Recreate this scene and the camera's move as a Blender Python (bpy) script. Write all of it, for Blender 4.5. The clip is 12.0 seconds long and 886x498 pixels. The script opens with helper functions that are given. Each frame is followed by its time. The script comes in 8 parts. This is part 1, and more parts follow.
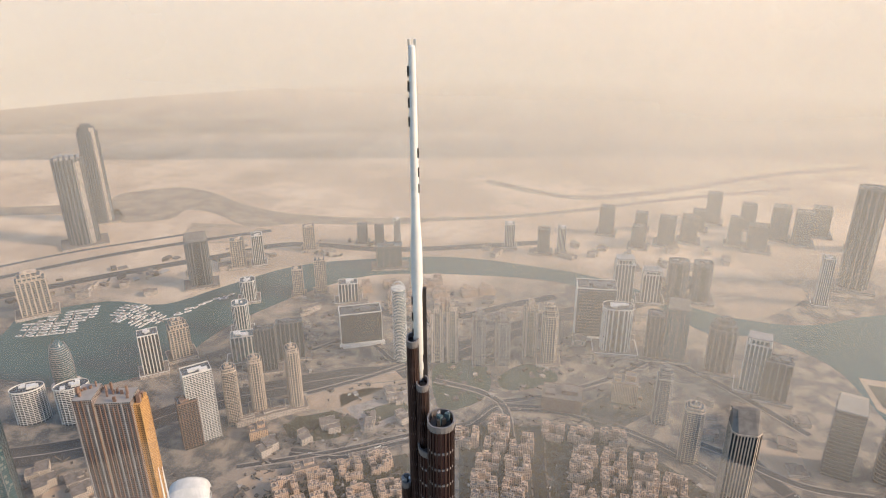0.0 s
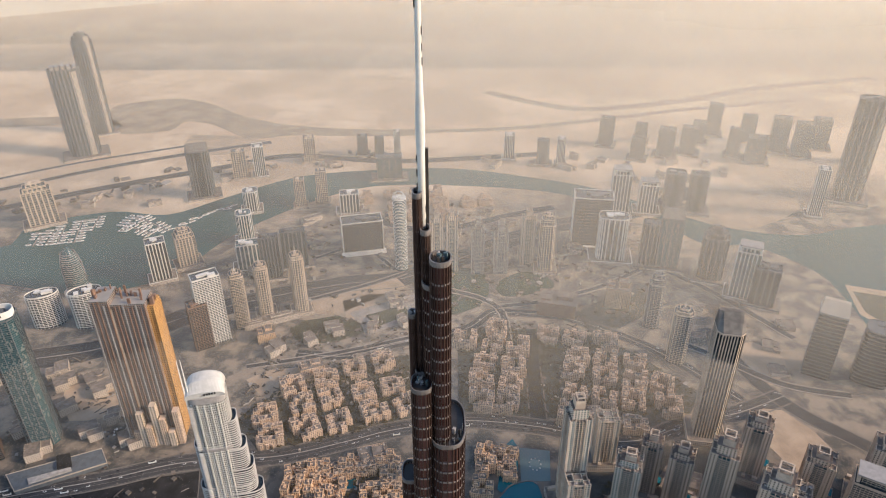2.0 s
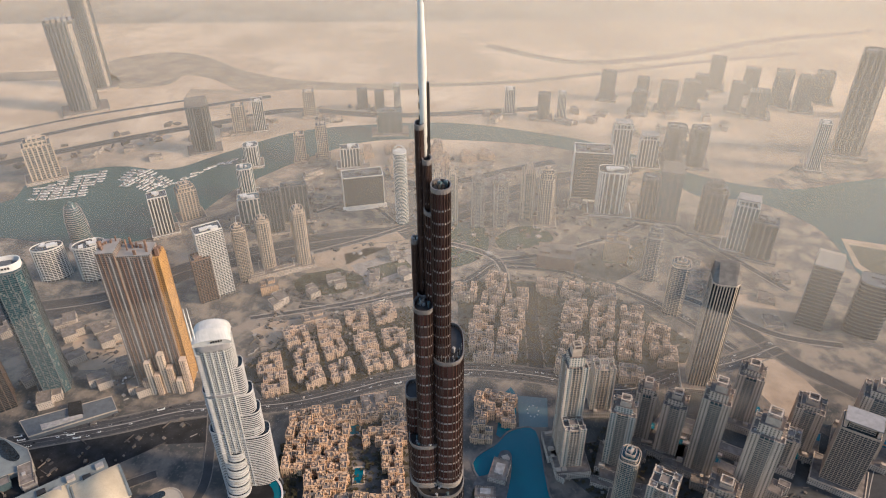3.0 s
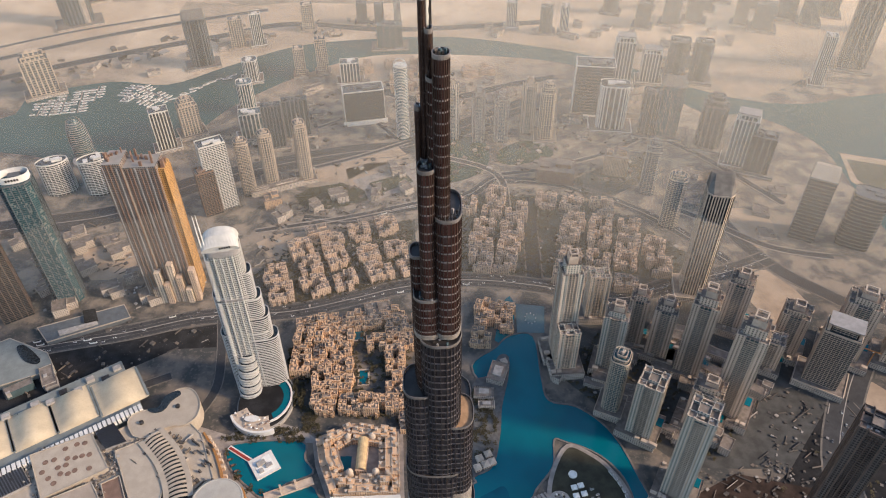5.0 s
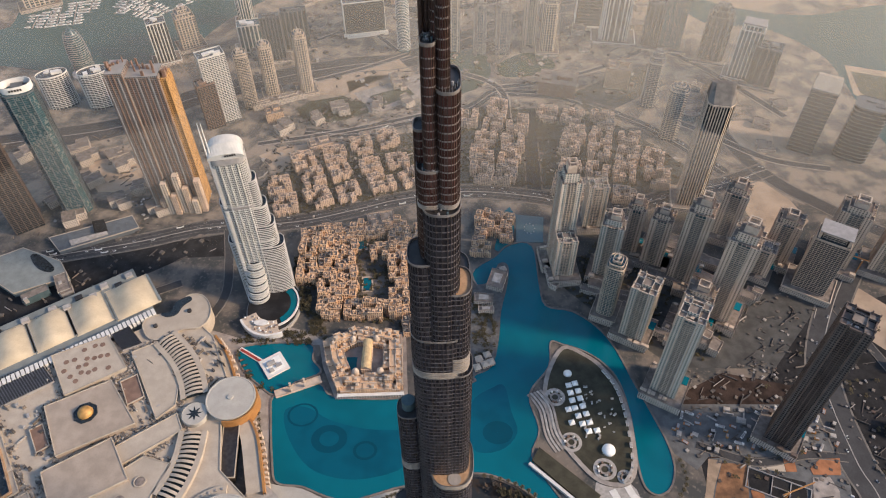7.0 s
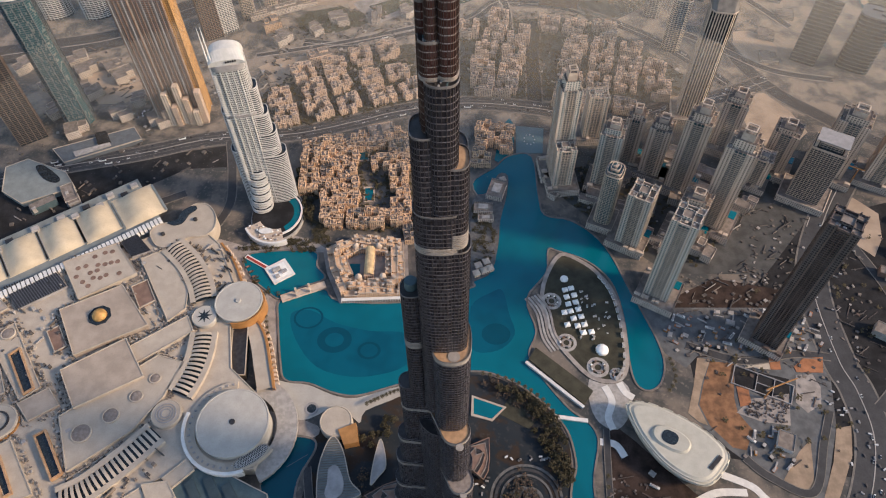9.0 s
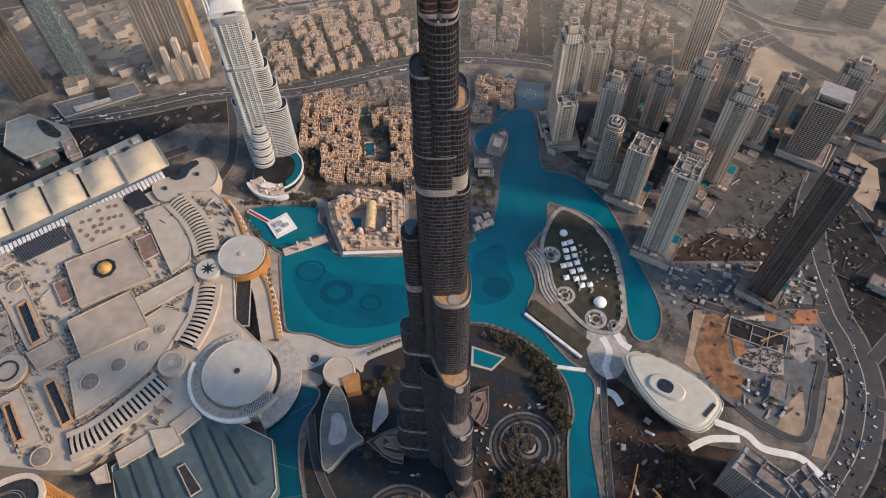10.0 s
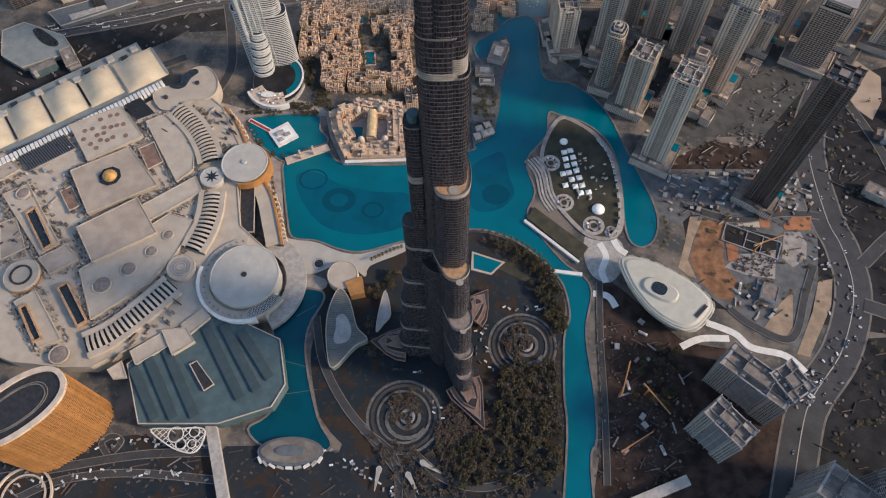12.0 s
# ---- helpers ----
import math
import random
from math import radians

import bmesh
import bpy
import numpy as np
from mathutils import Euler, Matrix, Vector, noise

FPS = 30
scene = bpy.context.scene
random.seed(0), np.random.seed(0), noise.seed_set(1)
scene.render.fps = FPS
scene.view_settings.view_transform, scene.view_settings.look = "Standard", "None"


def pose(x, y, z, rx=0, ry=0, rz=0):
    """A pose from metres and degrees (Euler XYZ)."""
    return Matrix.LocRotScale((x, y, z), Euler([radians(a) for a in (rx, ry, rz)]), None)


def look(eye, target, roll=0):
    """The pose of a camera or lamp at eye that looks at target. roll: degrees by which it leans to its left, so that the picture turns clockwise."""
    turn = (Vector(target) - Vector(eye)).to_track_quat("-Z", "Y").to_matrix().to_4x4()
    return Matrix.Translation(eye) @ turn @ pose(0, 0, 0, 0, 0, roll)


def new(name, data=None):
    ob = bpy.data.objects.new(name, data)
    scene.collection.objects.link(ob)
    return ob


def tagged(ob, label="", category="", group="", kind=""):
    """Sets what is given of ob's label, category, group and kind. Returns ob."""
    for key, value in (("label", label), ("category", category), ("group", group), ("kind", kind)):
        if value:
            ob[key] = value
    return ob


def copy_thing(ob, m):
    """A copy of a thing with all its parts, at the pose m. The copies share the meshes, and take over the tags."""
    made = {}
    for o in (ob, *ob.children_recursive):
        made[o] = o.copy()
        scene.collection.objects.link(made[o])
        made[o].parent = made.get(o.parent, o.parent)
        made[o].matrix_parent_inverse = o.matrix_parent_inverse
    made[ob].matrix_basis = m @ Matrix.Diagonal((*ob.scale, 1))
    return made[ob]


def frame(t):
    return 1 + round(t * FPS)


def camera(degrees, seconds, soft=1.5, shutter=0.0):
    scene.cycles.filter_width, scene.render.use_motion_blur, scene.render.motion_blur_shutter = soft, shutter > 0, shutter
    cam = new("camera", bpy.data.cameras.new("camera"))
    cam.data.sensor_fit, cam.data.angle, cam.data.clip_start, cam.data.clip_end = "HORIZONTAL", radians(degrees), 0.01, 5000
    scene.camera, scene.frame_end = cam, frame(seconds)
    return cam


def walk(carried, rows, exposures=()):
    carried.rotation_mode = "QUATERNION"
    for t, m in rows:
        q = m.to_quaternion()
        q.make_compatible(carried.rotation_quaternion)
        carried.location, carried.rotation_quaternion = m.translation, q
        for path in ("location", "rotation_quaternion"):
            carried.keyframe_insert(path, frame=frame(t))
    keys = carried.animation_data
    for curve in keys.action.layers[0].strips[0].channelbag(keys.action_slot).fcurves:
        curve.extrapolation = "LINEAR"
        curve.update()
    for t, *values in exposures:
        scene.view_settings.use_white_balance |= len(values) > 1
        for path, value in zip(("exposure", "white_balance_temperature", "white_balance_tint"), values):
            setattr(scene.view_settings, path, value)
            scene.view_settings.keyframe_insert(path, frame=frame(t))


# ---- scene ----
cam = camera(64.9, 12.0, 1.1)
METRES, EYE = 186.4, 842.0
ROWS = [
    (0.0, 0.0, 0.0, 0.0, -0.14, -23.53, 0.31),
    (0.5, 0.0003, -0.04, 0.0015, -0.13, -25.22, 0.3),
    (1.0, 0.0006, -0.0816, 0.0033, -0.14, -27.04, 0.29),
    (1.5, 0.0008, -0.1215, 0.0047, -0.14, -28.7, 0.29),
    (2.0, 0.0007, -0.1656, 0.0073, -0.14, -30.47, 0.29),
    (2.5, 0.0005, -0.2051, 0.0087, -0.13, -32.09, 0.32),
    (3.0, 0.0006, -0.2503, 0.011, -0.13, -33.98, 0.33),
    (5.0, 0.0016, -0.4118, 0.0062, -0.09, -40.29, 0.4),
    (5.5, 0.0016, -0.4517, 0.0085, -0.07, -41.84, 0.42),
    (6.0, 0.0022, -0.494, 0.01, -0.05, -43.49, 0.46),
    (6.5, 0.0024, -0.5375, 0.011, -0.04, -45.12, 0.49),
    (7.0, 0.0029, -0.5764, 0.0116, -0.03, -46.63, 0.5),
    (9.0, 0.0051, -0.7479, 0.0047, -0.02, -52.75, 0.57),
    (9.5, 0.0078, -0.7889, 0.0043, 0.01, -54.22, 0.61),
    (10.0, 0.0082, -0.8328, 0.0041, 0.03, -55.81, 0.63),
    (10.5, 0.0106, -0.8738, 0.0043, 0.04, -57.26, 0.67),
    (11.0, 0.009, -0.916, 0.0049, 0.03, -58.83, 0.67),
    (11.5, 0.0078, -0.9598, 0.0049, 0.04, -60.41, 0.68),
    (12.0, 0.0086, -0.9989, 0.005, 0.05, -61.87, 0.7),
]
walk(cam, [(t, pose(4.6, -118.5, EYE) @ pose(METRES * x, METRES * y, METRES * z, 90 + pitch, roll, yaw)) for t, x, y, z, yaw, pitch, roll in ROWS],
     exposures=[(0.0, 0.36, 6500, 10), (6.0, 0.36, 6600, 10), (9.0, 0.32, 6600, 11), (12.0, 0.2, 6300, 9)])

# ---- world, sun, haze ----
SUN_AZ, SUN_EL = -12.0, 27.0   # degrees: anticlockwise from +x, above the horizon
world = bpy.data.worlds.new("sky")
scene.world = world
world.use_nodes = True
wn = world.node_tree.nodes
sky = wn.new("ShaderNodeTexSky")
sky.sky_type, sky.sun_disc = "NISHITA", False
sky.sun_elevation, sky.sun_rotation = radians(SUN_EL), radians(90 - SUN_AZ)
sky.dust_density, sky.air_density = 0.6, 1.0
wn["Background"].inputs["Strength"].default_value = 0.21
world.node_tree.links.new(sky.outputs[0], wn["Background"].inputs["Color"])
sun = new("sun", bpy.data.lights.new("sun", "SUN"))
sun.data.energy, sun.data.angle, sun.data.color = 4.2, radians(9.0), (1.0, 0.775, 0.56)
sun.matrix_world = look((0, 0, 2000), (-math.cos(radians(SUN_AZ)) * 1000, -math.sin(radians(SUN_AZ)) * 1000, 2000 - 1000 * math.tan(radians(SUN_EL))))

# ---- materials ----
class Nodes:
    """A small builder for a node material."""
    def __init__(self, name):
        self.mat = bpy.data.materials.new(name)
        self.mat.use_nodes = True
        self.tree = self.mat.node_tree
        self.tree.nodes.clear()
        self.out = self.add("ShaderNodeOutputMaterial")

    def add(self, kind, operation=None):
        n = self.tree.nodes.new(kind)
        if operation:
            n.operation = operation
        return n

    def link(self, a, b):
        self.tree.links.new(a, b)

    def val(self, socket, v):
        if isinstance(v, bpy.types.NodeSocket):
            self.link(v, socket)
        else:
            socket.default_value = v

    def math(self, op, a, b=0.0, clamp=False):
        n = self.add("ShaderNodeMath", op)
        n.use_clamp = clamp
        self.val(n.inputs[0], a)
        self.val(n.inputs[1], b)
        return n.outputs[0]

    def ramp(self, x, lo, hi, a=0.0, b=1.0):
        n = self.add("ShaderNodeMapRange")
        n.interpolation_type = "SMOOTHSTEP"
        self.val(n.inputs[0], x)
        for i, v in enumerate((lo, hi, a, b)):
            n.inputs[i + 1].default_value = v
        return n.outputs[0]

    def mix(self, f, a, b):
        n = self.add("ShaderNodeMix")
        n.data_type = "RGBA"
        self.val(n.inputs[0], f)
        for i, v in ((6, a), (7, b)):
            self.val(n.inputs[i], (*v, 1) if isinstance(v, tuple) and len(v) == 3 else v)
        return n.outputs[2]

    def pos(self):
        return self.add("ShaderNodeNewGeometry").outputs["Position"]

    def obj(self):
        return self.add("ShaderNodeTexCoord").outputs["Object"]

    def noise(self, size, where=None, detail=3.0, rough=0.55):
        """Noise whose features are about that many metres across."""
        n = self.add("ShaderNodeTexNoise")
        n.inputs["Scale"].default_value = 1.0 / size
        n.inputs["Detail"].default_value = detail
        n.inputs["Roughness"].default_value = rough
        self.link(where or self.pos(), n.inputs["Vector"])
        return n.outputs["Fac"]

    def random(self):
        return self.add("ShaderNodeObjectInfo").outputs["Random"]

    def surface(self, colour, rough=0.8, metal=0.0, bump=None, height=0.1, spec=0.5):
        b = self.add("ShaderNodeBsdfPrincipled")
        self.val(b.inputs["Base Color"], (*colour, 1) if isinstance(colour, tuple) and len(colour) == 3 else colour)
        self.val(b.inputs["Roughness"], rough)
        self.val(b.inputs["Metallic"], metal)
        b.inputs["Specular IOR Level"].default_value = spec
        if bump is not None:
            n = self.add("ShaderNodeBump")
            n.inputs["Strength"].default_value = 0.6
            n.inputs["Distance"].default_value = height
            self.link(bump, n.inputs["Height"])
            self.link(n.outputs[0], b.inputs["Normal"])
        self.link(b.outputs[0], self.out.inputs[0])
        return self.mat


def plain(name, colour, rough=0.8, metal=0.0, size=6.0, vary=0.25, spec=0.4, streak=0.12):
    """A painted, rendered or metal surface with stains at two scales and a shade of its own for each object."""
    n = Nodes(name)
    a, b = n.noise(size), n.noise(size / 9, detail=4)
    dark = tuple(c * (1 - vary) for c in colour)
    light = tuple(min(1, c * (1 + vary * 0.5)) for c in colour)
    c = n.mix(n.ramp(a, 0.3, 0.7), dark, light)
    c = n.mix(n.math("MULTIPLY", n.ramp(b, 0.45, 0.75), streak * 2), c, tuple(x * 0.6 for x in colour))
    c = n.mix(n.math("MULTIPLY", n.random(), 0.25), c, tuple(x * 0.7 for x in colour))
    return n.surface(c, n.ramp(b, 0.2, 0.8, rough - 0.1, min(1, rough + 0.1)), metal, b, 0.05, spec)


def windowed(name, wall, glass, wide=3.2, tall=3.4, gap=0.45, vary=0.2):
    """A rendered wall with a grid of small dark recessed windows."""
    n = Nodes(name)
    sep = n.add("ShaderNodeSeparateXYZ")
    n.link(n.obj(), sep.inputs[0])
    nor = n.add("ShaderNodeSeparateXYZ")
    tc = n.add("ShaderNodeTexCoord")
    n.link(tc.outputs["Normal"], nor.inputs[0])
    side = n.math("GREATER_THAN", n.math("ABSOLUTE", nor.outputs[0]), n.math("ABSOLUTE", nor.outputs[1]))
    along = n.math("ADD", n.math("MULTIPLY", sep.outputs[1], side), n.math("MULTIPLY", sep.outputs[0], n.math("SUBTRACT", 1.0, side)))
    u = n.math("FRACT", n.math("ADD", n.math("DIVIDE", along, wide), 100.25))
    v = n.math("FRACT", n.math("ADD", n.math("DIVIDE", sep.outputs[2], tall), 100.0))
    inu = n.math("LESS_THAN", n.math("ABSOLUTE", n.math("SUBTRACT", u, 0.5)), gap / 2)
    inv = n.math("LESS_THAN", n.math("ABSOLUTE", n.math("SUBTRACT", v, 0.55)), 0.27)
    flat = n.math("LESS_THAN", n.math("ABSOLUTE", nor.outputs[2]), 0.5)
    win = n.math("MULTIPLY", n.math("MULTIPLY", inu, inv), flat)
    a, b = n.noise(14), n.noise(1.7, detail=4)
    c = n.mix(n.ramp(a, 0.3, 0.7), tuple(x * (1 - vary) for x in wall), tuple(min(1, x * (1 + vary * 0.5)) for x in wall))
    c = n.mix(n.math("MULTIPLY", n.ramp(b, 0.5, 0.8), 0.3), c, tuple(x * 0.55 for x in wall))
    c = n.mix(n.math("MULTIPLY", n.random(), 0.35), c, tuple(x * 0.65 for x in wall))
    c = n.mix(win, c, glass)
    return n.surface(c, n.math("SUBTRACT", 0.85, n.math("MULTIPLY", win, 0.6)), 0.0, n.math("SUBTRACT", 1.0, win), 0.25)


def glazing(name, colour, wide=1.5, tall=3.6, rough=0.12, metal=0.0, spec=0.5, blind=(0.3, 0.28, 0.25)):
    """Curtain-wall glass: panes of slightly different tint, some with blinds behind them."""
    n = Nodes(name)
    sep = n.add("ShaderNodeSeparateXYZ")
    n.link(n.obj(), sep.inputs[0])
    cell = n.add("ShaderNodeCombineXYZ")
    for i, (s, w) in enumerate(zip(sep.outputs, (wide, wide, tall))):
        n.link(n.math("FLOOR", n.math("DIVIDE", s, w)), cell.inputs[i])
    wn_ = n.add("ShaderNodeTexWhiteNoise")
    n.link(cell.outputs[0], wn_.inputs["Vector"])
    r = wn_.outputs["Value"]
    c = n.mix(r, tuple(x * 0.6 for x in colour), tuple(min(1, x * 1.35) for x in colour))
    c = n.mix(n.math("MULTIPLY", n.math("GREATER_THAN", r, 0.86), 0.55), c, blind)
    c = n.mix(n.math("MULTIPLY", n.random(), 0.4), c, tuple(x * 0.55 for x in colour))
    return n.surface(c, n.ramp(r, 0, 1, rough, rough + 0.12), metal, None, 0.1, spec)


def ground_material():
    """City dust and paving near the lake, bare desert sand beyond the creek."""
    n = Nodes("city_ground")
    a, b, c_ = n.noise(420, detail=5), n.noise(45, detail=6), n.noise(6, detail=4)
    sep = n.add("ShaderNodeSeparateXYZ")
    n.link(n.pos(), sep.inputs[0])
    out = n.ramp(n.math("ADD", sep.outputs[1], n.math("MULTIPLY", n.math("SUBTRACT", a, 0.5), 1100.0)), 1250, 1850)
    city = n.mix(n.ramp(b, 0.4, 0.62), (0.06, 0.06, 0.058), (0.17, 0.14, 0.115))
    city = n.mix(n.math("MULTIPLY", n.ramp(c_, 0.52, 0.72), 0.5), city, (0.24, 0.2, 0.16))
    mid = n.ramp(n.math("ADD", sep.outputs[1], n.math("MULTIPLY", n.math("SUBTRACT", b, 0.5), 260.0)), 600, 780)
    town = n.mix(n.ramp(b, 0.42, 0.6), (0.10, 0.095, 0.088), (0.27, 0.22, 0.175))
    city = n.mix(mid, city, n.mix(n.math("MULTIPLY", n.ramp(c_, 0.5, 0.7), 0.4), town, (0.34, 0.27, 0.205)))
    sand = n.mix(n.ramp(a, 0.4, 0.62), (0.46, 0.34, 0.24), (0.68, 0.52, 0.37))
    sand = n.mix(n.math("MULTIPLY", n.ramp(b, 0.5, 0.66), 0.35), sand, (0.26, 0.20, 0.16))
    return n.surface(n.mix(out, city, sand), 0.9, 0.0, c_, 0.4, 0.2)


def water_material(name, shallow, deep, size=90.0, lo=0.45, hi=0.62, wave=0.12, rough=0.12, spec=0.35):
    n = Nodes(name)
    a, b = n.noise(size, detail=2), n.noise(2.2, detail=4)
    c = n.mix(n.ramp(a, lo, hi), shallow, deep)
    return n.surface(c, rough, 0.0, b, wave, spec)


def haze_material(alpha, radius):
    """A sheet painted as dusty haze, thinner near the ground and to the west, in slow drifts."""
    n = Nodes("dusty_haze")
    sep = n.add("ShaderNodeSeparateXYZ")
    n.link(n.pos(), sep.inputs[0])
    rise = n.add("ShaderNodeMapRange")
    n.link(sep.outputs[2], rise.inputs[0])
    for i, v in enumerate((0.0, 240.0, 0.0, alpha)):
        rise.inputs[i + 1].default_value = v
    side = n.add("ShaderNodeMapRange")
    n.link(n.math("DIVIDE", sep.outputs[0], radius), side.inputs[0])
    for i, v in enumerate((-0.55, 0.55, 0.6, 1.3)):
        side.inputs[i + 1].default_value = v
    drift = n.ramp(n.noise(520, detail=4), 0.3, 0.7, 0.93, 1.06)
    a = n.math("MULTIPLY", n.math("MULTIPLY", rise.outputs[0], side.outputs[0]), drift, True)
    d, tp, m = n.add("ShaderNodeBsdfDiffuse"), n.add("ShaderNodeBsdfTransparent"), n.add("ShaderNodeMixShader")
    d.inputs["Color"].default_value = (0.80, 0.70, 0.565, 1)
    n.link(a, m.inputs[0])
    n.link(tp.outputs[0], m.inputs[1])
    n.link(d.outputs[0], m.inputs[2])
    n.link(m.outputs[0], n.out.inputs[0])
    return n.mat


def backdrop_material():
    n = Nodes("glowing_painted_haze")
    # Distant haze is painted as a glowing colour that changes with height.
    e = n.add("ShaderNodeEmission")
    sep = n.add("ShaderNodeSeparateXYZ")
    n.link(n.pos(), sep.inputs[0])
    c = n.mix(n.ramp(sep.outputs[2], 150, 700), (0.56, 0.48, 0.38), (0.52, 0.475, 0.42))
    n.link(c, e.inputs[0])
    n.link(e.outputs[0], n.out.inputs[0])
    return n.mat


GROUND = ground_material()
LAKE = water_material("turquoise_water", (0.0, 0.11, 0.145), (0.0, 0.09, 0.12))
CREEK = water_material("creek_water", (0.010, 0.062, 0.066), (0.02, 0.072, 0.072), 300, wave=0.015, rough=0.35, spec=0.15)
ASPHALT = plain("asphalt", (0.048, 0.047, 0.049), 0.9, 0, 20, 0.25)
KERB = plain("kerb_stone", (0.17, 0.15, 0.13), 0.9, 0, 12, 0.3)
PAVING = plain("paving", (0.30, 0.26, 0.23), 0.85, 0, 12, 0.3)
SANDLOT = plain("sand_lot", (0.39, 0.292, 0.21), 0.95, 0, 40, 0.25)
LAWN = plain("lawn", (0.046, 0.042, 0.027), 0.95, 0, 15, 0.4)
CONCRETE = plain("concrete", (0.36, 0.33, 0.30), 0.85)
ROOF = plain("roof_membrane", (0.36, 0.29, 0.23), 0.9, 0, 18, 0.2)
WHITE = plain("white_paint", (0.66, 0.63, 0.585), 0.6, 0, 8, 0.12)
BEIGE = plain("beige_render", (0.50, 0.40, 0.315), 0.85, 0, 9, 0.2)
GREYR = plain("grey_cladding", (0.30, 0.28, 0.27), 0.7, 0, 9, 0.2)
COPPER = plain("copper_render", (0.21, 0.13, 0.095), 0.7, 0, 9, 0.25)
# Hotel and site gold; on the mall it paints in sunlight.
GOLD = plain("gold_cladding_and_sun", (0.43, 0.205, 0.068), 0.5, 0.2, 9, 0.2)
DARKST = plain("dark_steel", (0.07, 0.062, 0.058), 0.45, 0.6, 5, 0.3)
BANDM = plain("spandrel_steel", (0.34, 0.30, 0.28), 0.42, 0.3, 5, 0.3)
RAILM = plain("terrace_railing", (0.20, 0.18, 0.17), 0.5, 0.3, 5, 0.3)
APRON = plain("terrace_apron", (0.30, 0.26, 0.225), 0.6, 0, 4, 0.2)
TERR = plain("terrace_paving", (0.22, 0.18, 0.155), 0.8, 0, 4, 0.3)
MULL = plain("mullion_steel", (0.062, 0.036, 0.029), 0.4, 0.3, 5, 0.3)
OPERA = plain("cream_shell", (0.45, 0.42, 0.35), 0.6, 0, 12, 0.1)
# Warm sunlight painted into terrace floors and slot walls.
SUNGILT = plain("painted_sun_gold", (0.40, 0.24, 0.13), 0.6, 0, 4, 0.25)
TEALBAY = plain("teal_bay", (0.04, 0.062, 0.07), 0.7, 0, 12, 0.2)
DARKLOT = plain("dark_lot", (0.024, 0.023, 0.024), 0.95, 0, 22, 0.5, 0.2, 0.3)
SITE = plain("churned_earth", (0.045, 0.029, 0.023), 0.95, 0, 16, 0.6, 0.2, 0.3)


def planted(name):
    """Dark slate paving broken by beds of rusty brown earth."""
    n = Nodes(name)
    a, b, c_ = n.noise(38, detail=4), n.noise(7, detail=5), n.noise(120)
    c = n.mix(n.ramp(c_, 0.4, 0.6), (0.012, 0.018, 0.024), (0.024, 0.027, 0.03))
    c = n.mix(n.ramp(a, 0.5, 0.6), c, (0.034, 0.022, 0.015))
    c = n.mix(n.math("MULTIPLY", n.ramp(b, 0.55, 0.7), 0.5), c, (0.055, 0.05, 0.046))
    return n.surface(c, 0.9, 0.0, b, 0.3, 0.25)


PLANTED = planted("planted_ground")
# Street and planting colour with the shade between towers put into it.
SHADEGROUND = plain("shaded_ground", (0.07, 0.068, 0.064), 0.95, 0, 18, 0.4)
TENT = plain("white_canvas", (0.8, 0.78, 0.74), 0.8, 0, 5, 0.08)
HALLROOF = plain("hall_membrane", (0.20, 0.215, 0.205), 0.8, 0, 16, 0.2)
PALEDISC = plain("pale_disc_roof", (0.40, 0.37, 0.325), 0.75, 0, 14, 0.1)
# Slate surfaces; on far towers it also carries the shade of their faces.
SLATE = plain("slate_and_tower_shade", (0.11, 0.12, 0.13), 0.6, 0, 9, 0.2)
BRONZE = plain("dark_bronze", (0.12, 0.085, 0.07), 0.6, 0.1, 9, 0.25)
TEALROOF = plain("blue_grey_roof", (0.062, 0.098, 0.108), 0.8, 0, 12, 0.2)
FLATROOF = plain("flat_roof", (0.20, 0.165, 0.14), 0.9, 0, 7, 0.35)
PATH = plain("garden_path", (0.12, 0.115, 0.11), 0.85, 0, 6, 0.35)
PALEROOF = plain("pale_roof", (0.41, 0.345, 0.275), 0.85, 0, 16, 0.12)
REDDIRT = plain("red_earth", (0.34, 0.14, 0.065), 0.95, 0, 14, 0.4)
STEEL = plain("bright_steel", (0.62, 0.58, 0.55), 0.35, 0.7, 5, 0.15)
SANDWALL = windowed("sand_wall", (0.60, 0.435, 0.32), (0.09, 0.07, 0.06))
OCHRE = windowed("ochre_wall", (0.62, 0.41, 0.26), (0.09, 0.065, 0.05))
PALEWALL = windowed("pale_wall", (0.52, 0.44, 0.37), (0.08, 0.08, 0.085), 3.0, 3.4, 0.5)
RESI = windowed("tower_wall", (0.60, 0.48, 0.375), (0.05, 0.055, 0.055), 4.4, 3.6, 0.42, 0.12)
RESIG = windowed("grey_tower_wall", (0.30, 0.275, 0.25), (0.06, 0.065, 0.068), 3.0, 3.4, 0.66, 0.12)
DARKWALL = windowed("unfinished_wall", (0.095, 0.08, 0.075), (0.02, 0.02, 0.022), 3.6, 3.8, 0.7, 0.3)
def speckled(name, colours):
    """Many small mixed things: each loose piece takes a colour of its own."""
    n = Nodes(name)
    r = n.add("ShaderNodeNewGeometry").outputs["Random Per Island"]
    c = n.mix(n.math("GREATER_THAN", r, 0.35), colours[0], colours[1])
    c = n.mix(n.math("GREATER_THAN", r, 0.62), c, colours[2])
    c = n.mix(n.math("GREATER_THAN", r, 0.86), c, colours[3])
    return n.surface(n.mix(n.math("MULTIPLY", n.noise(3), 0.5), c, (0.12, 0.1, 0.09)), 0.85)


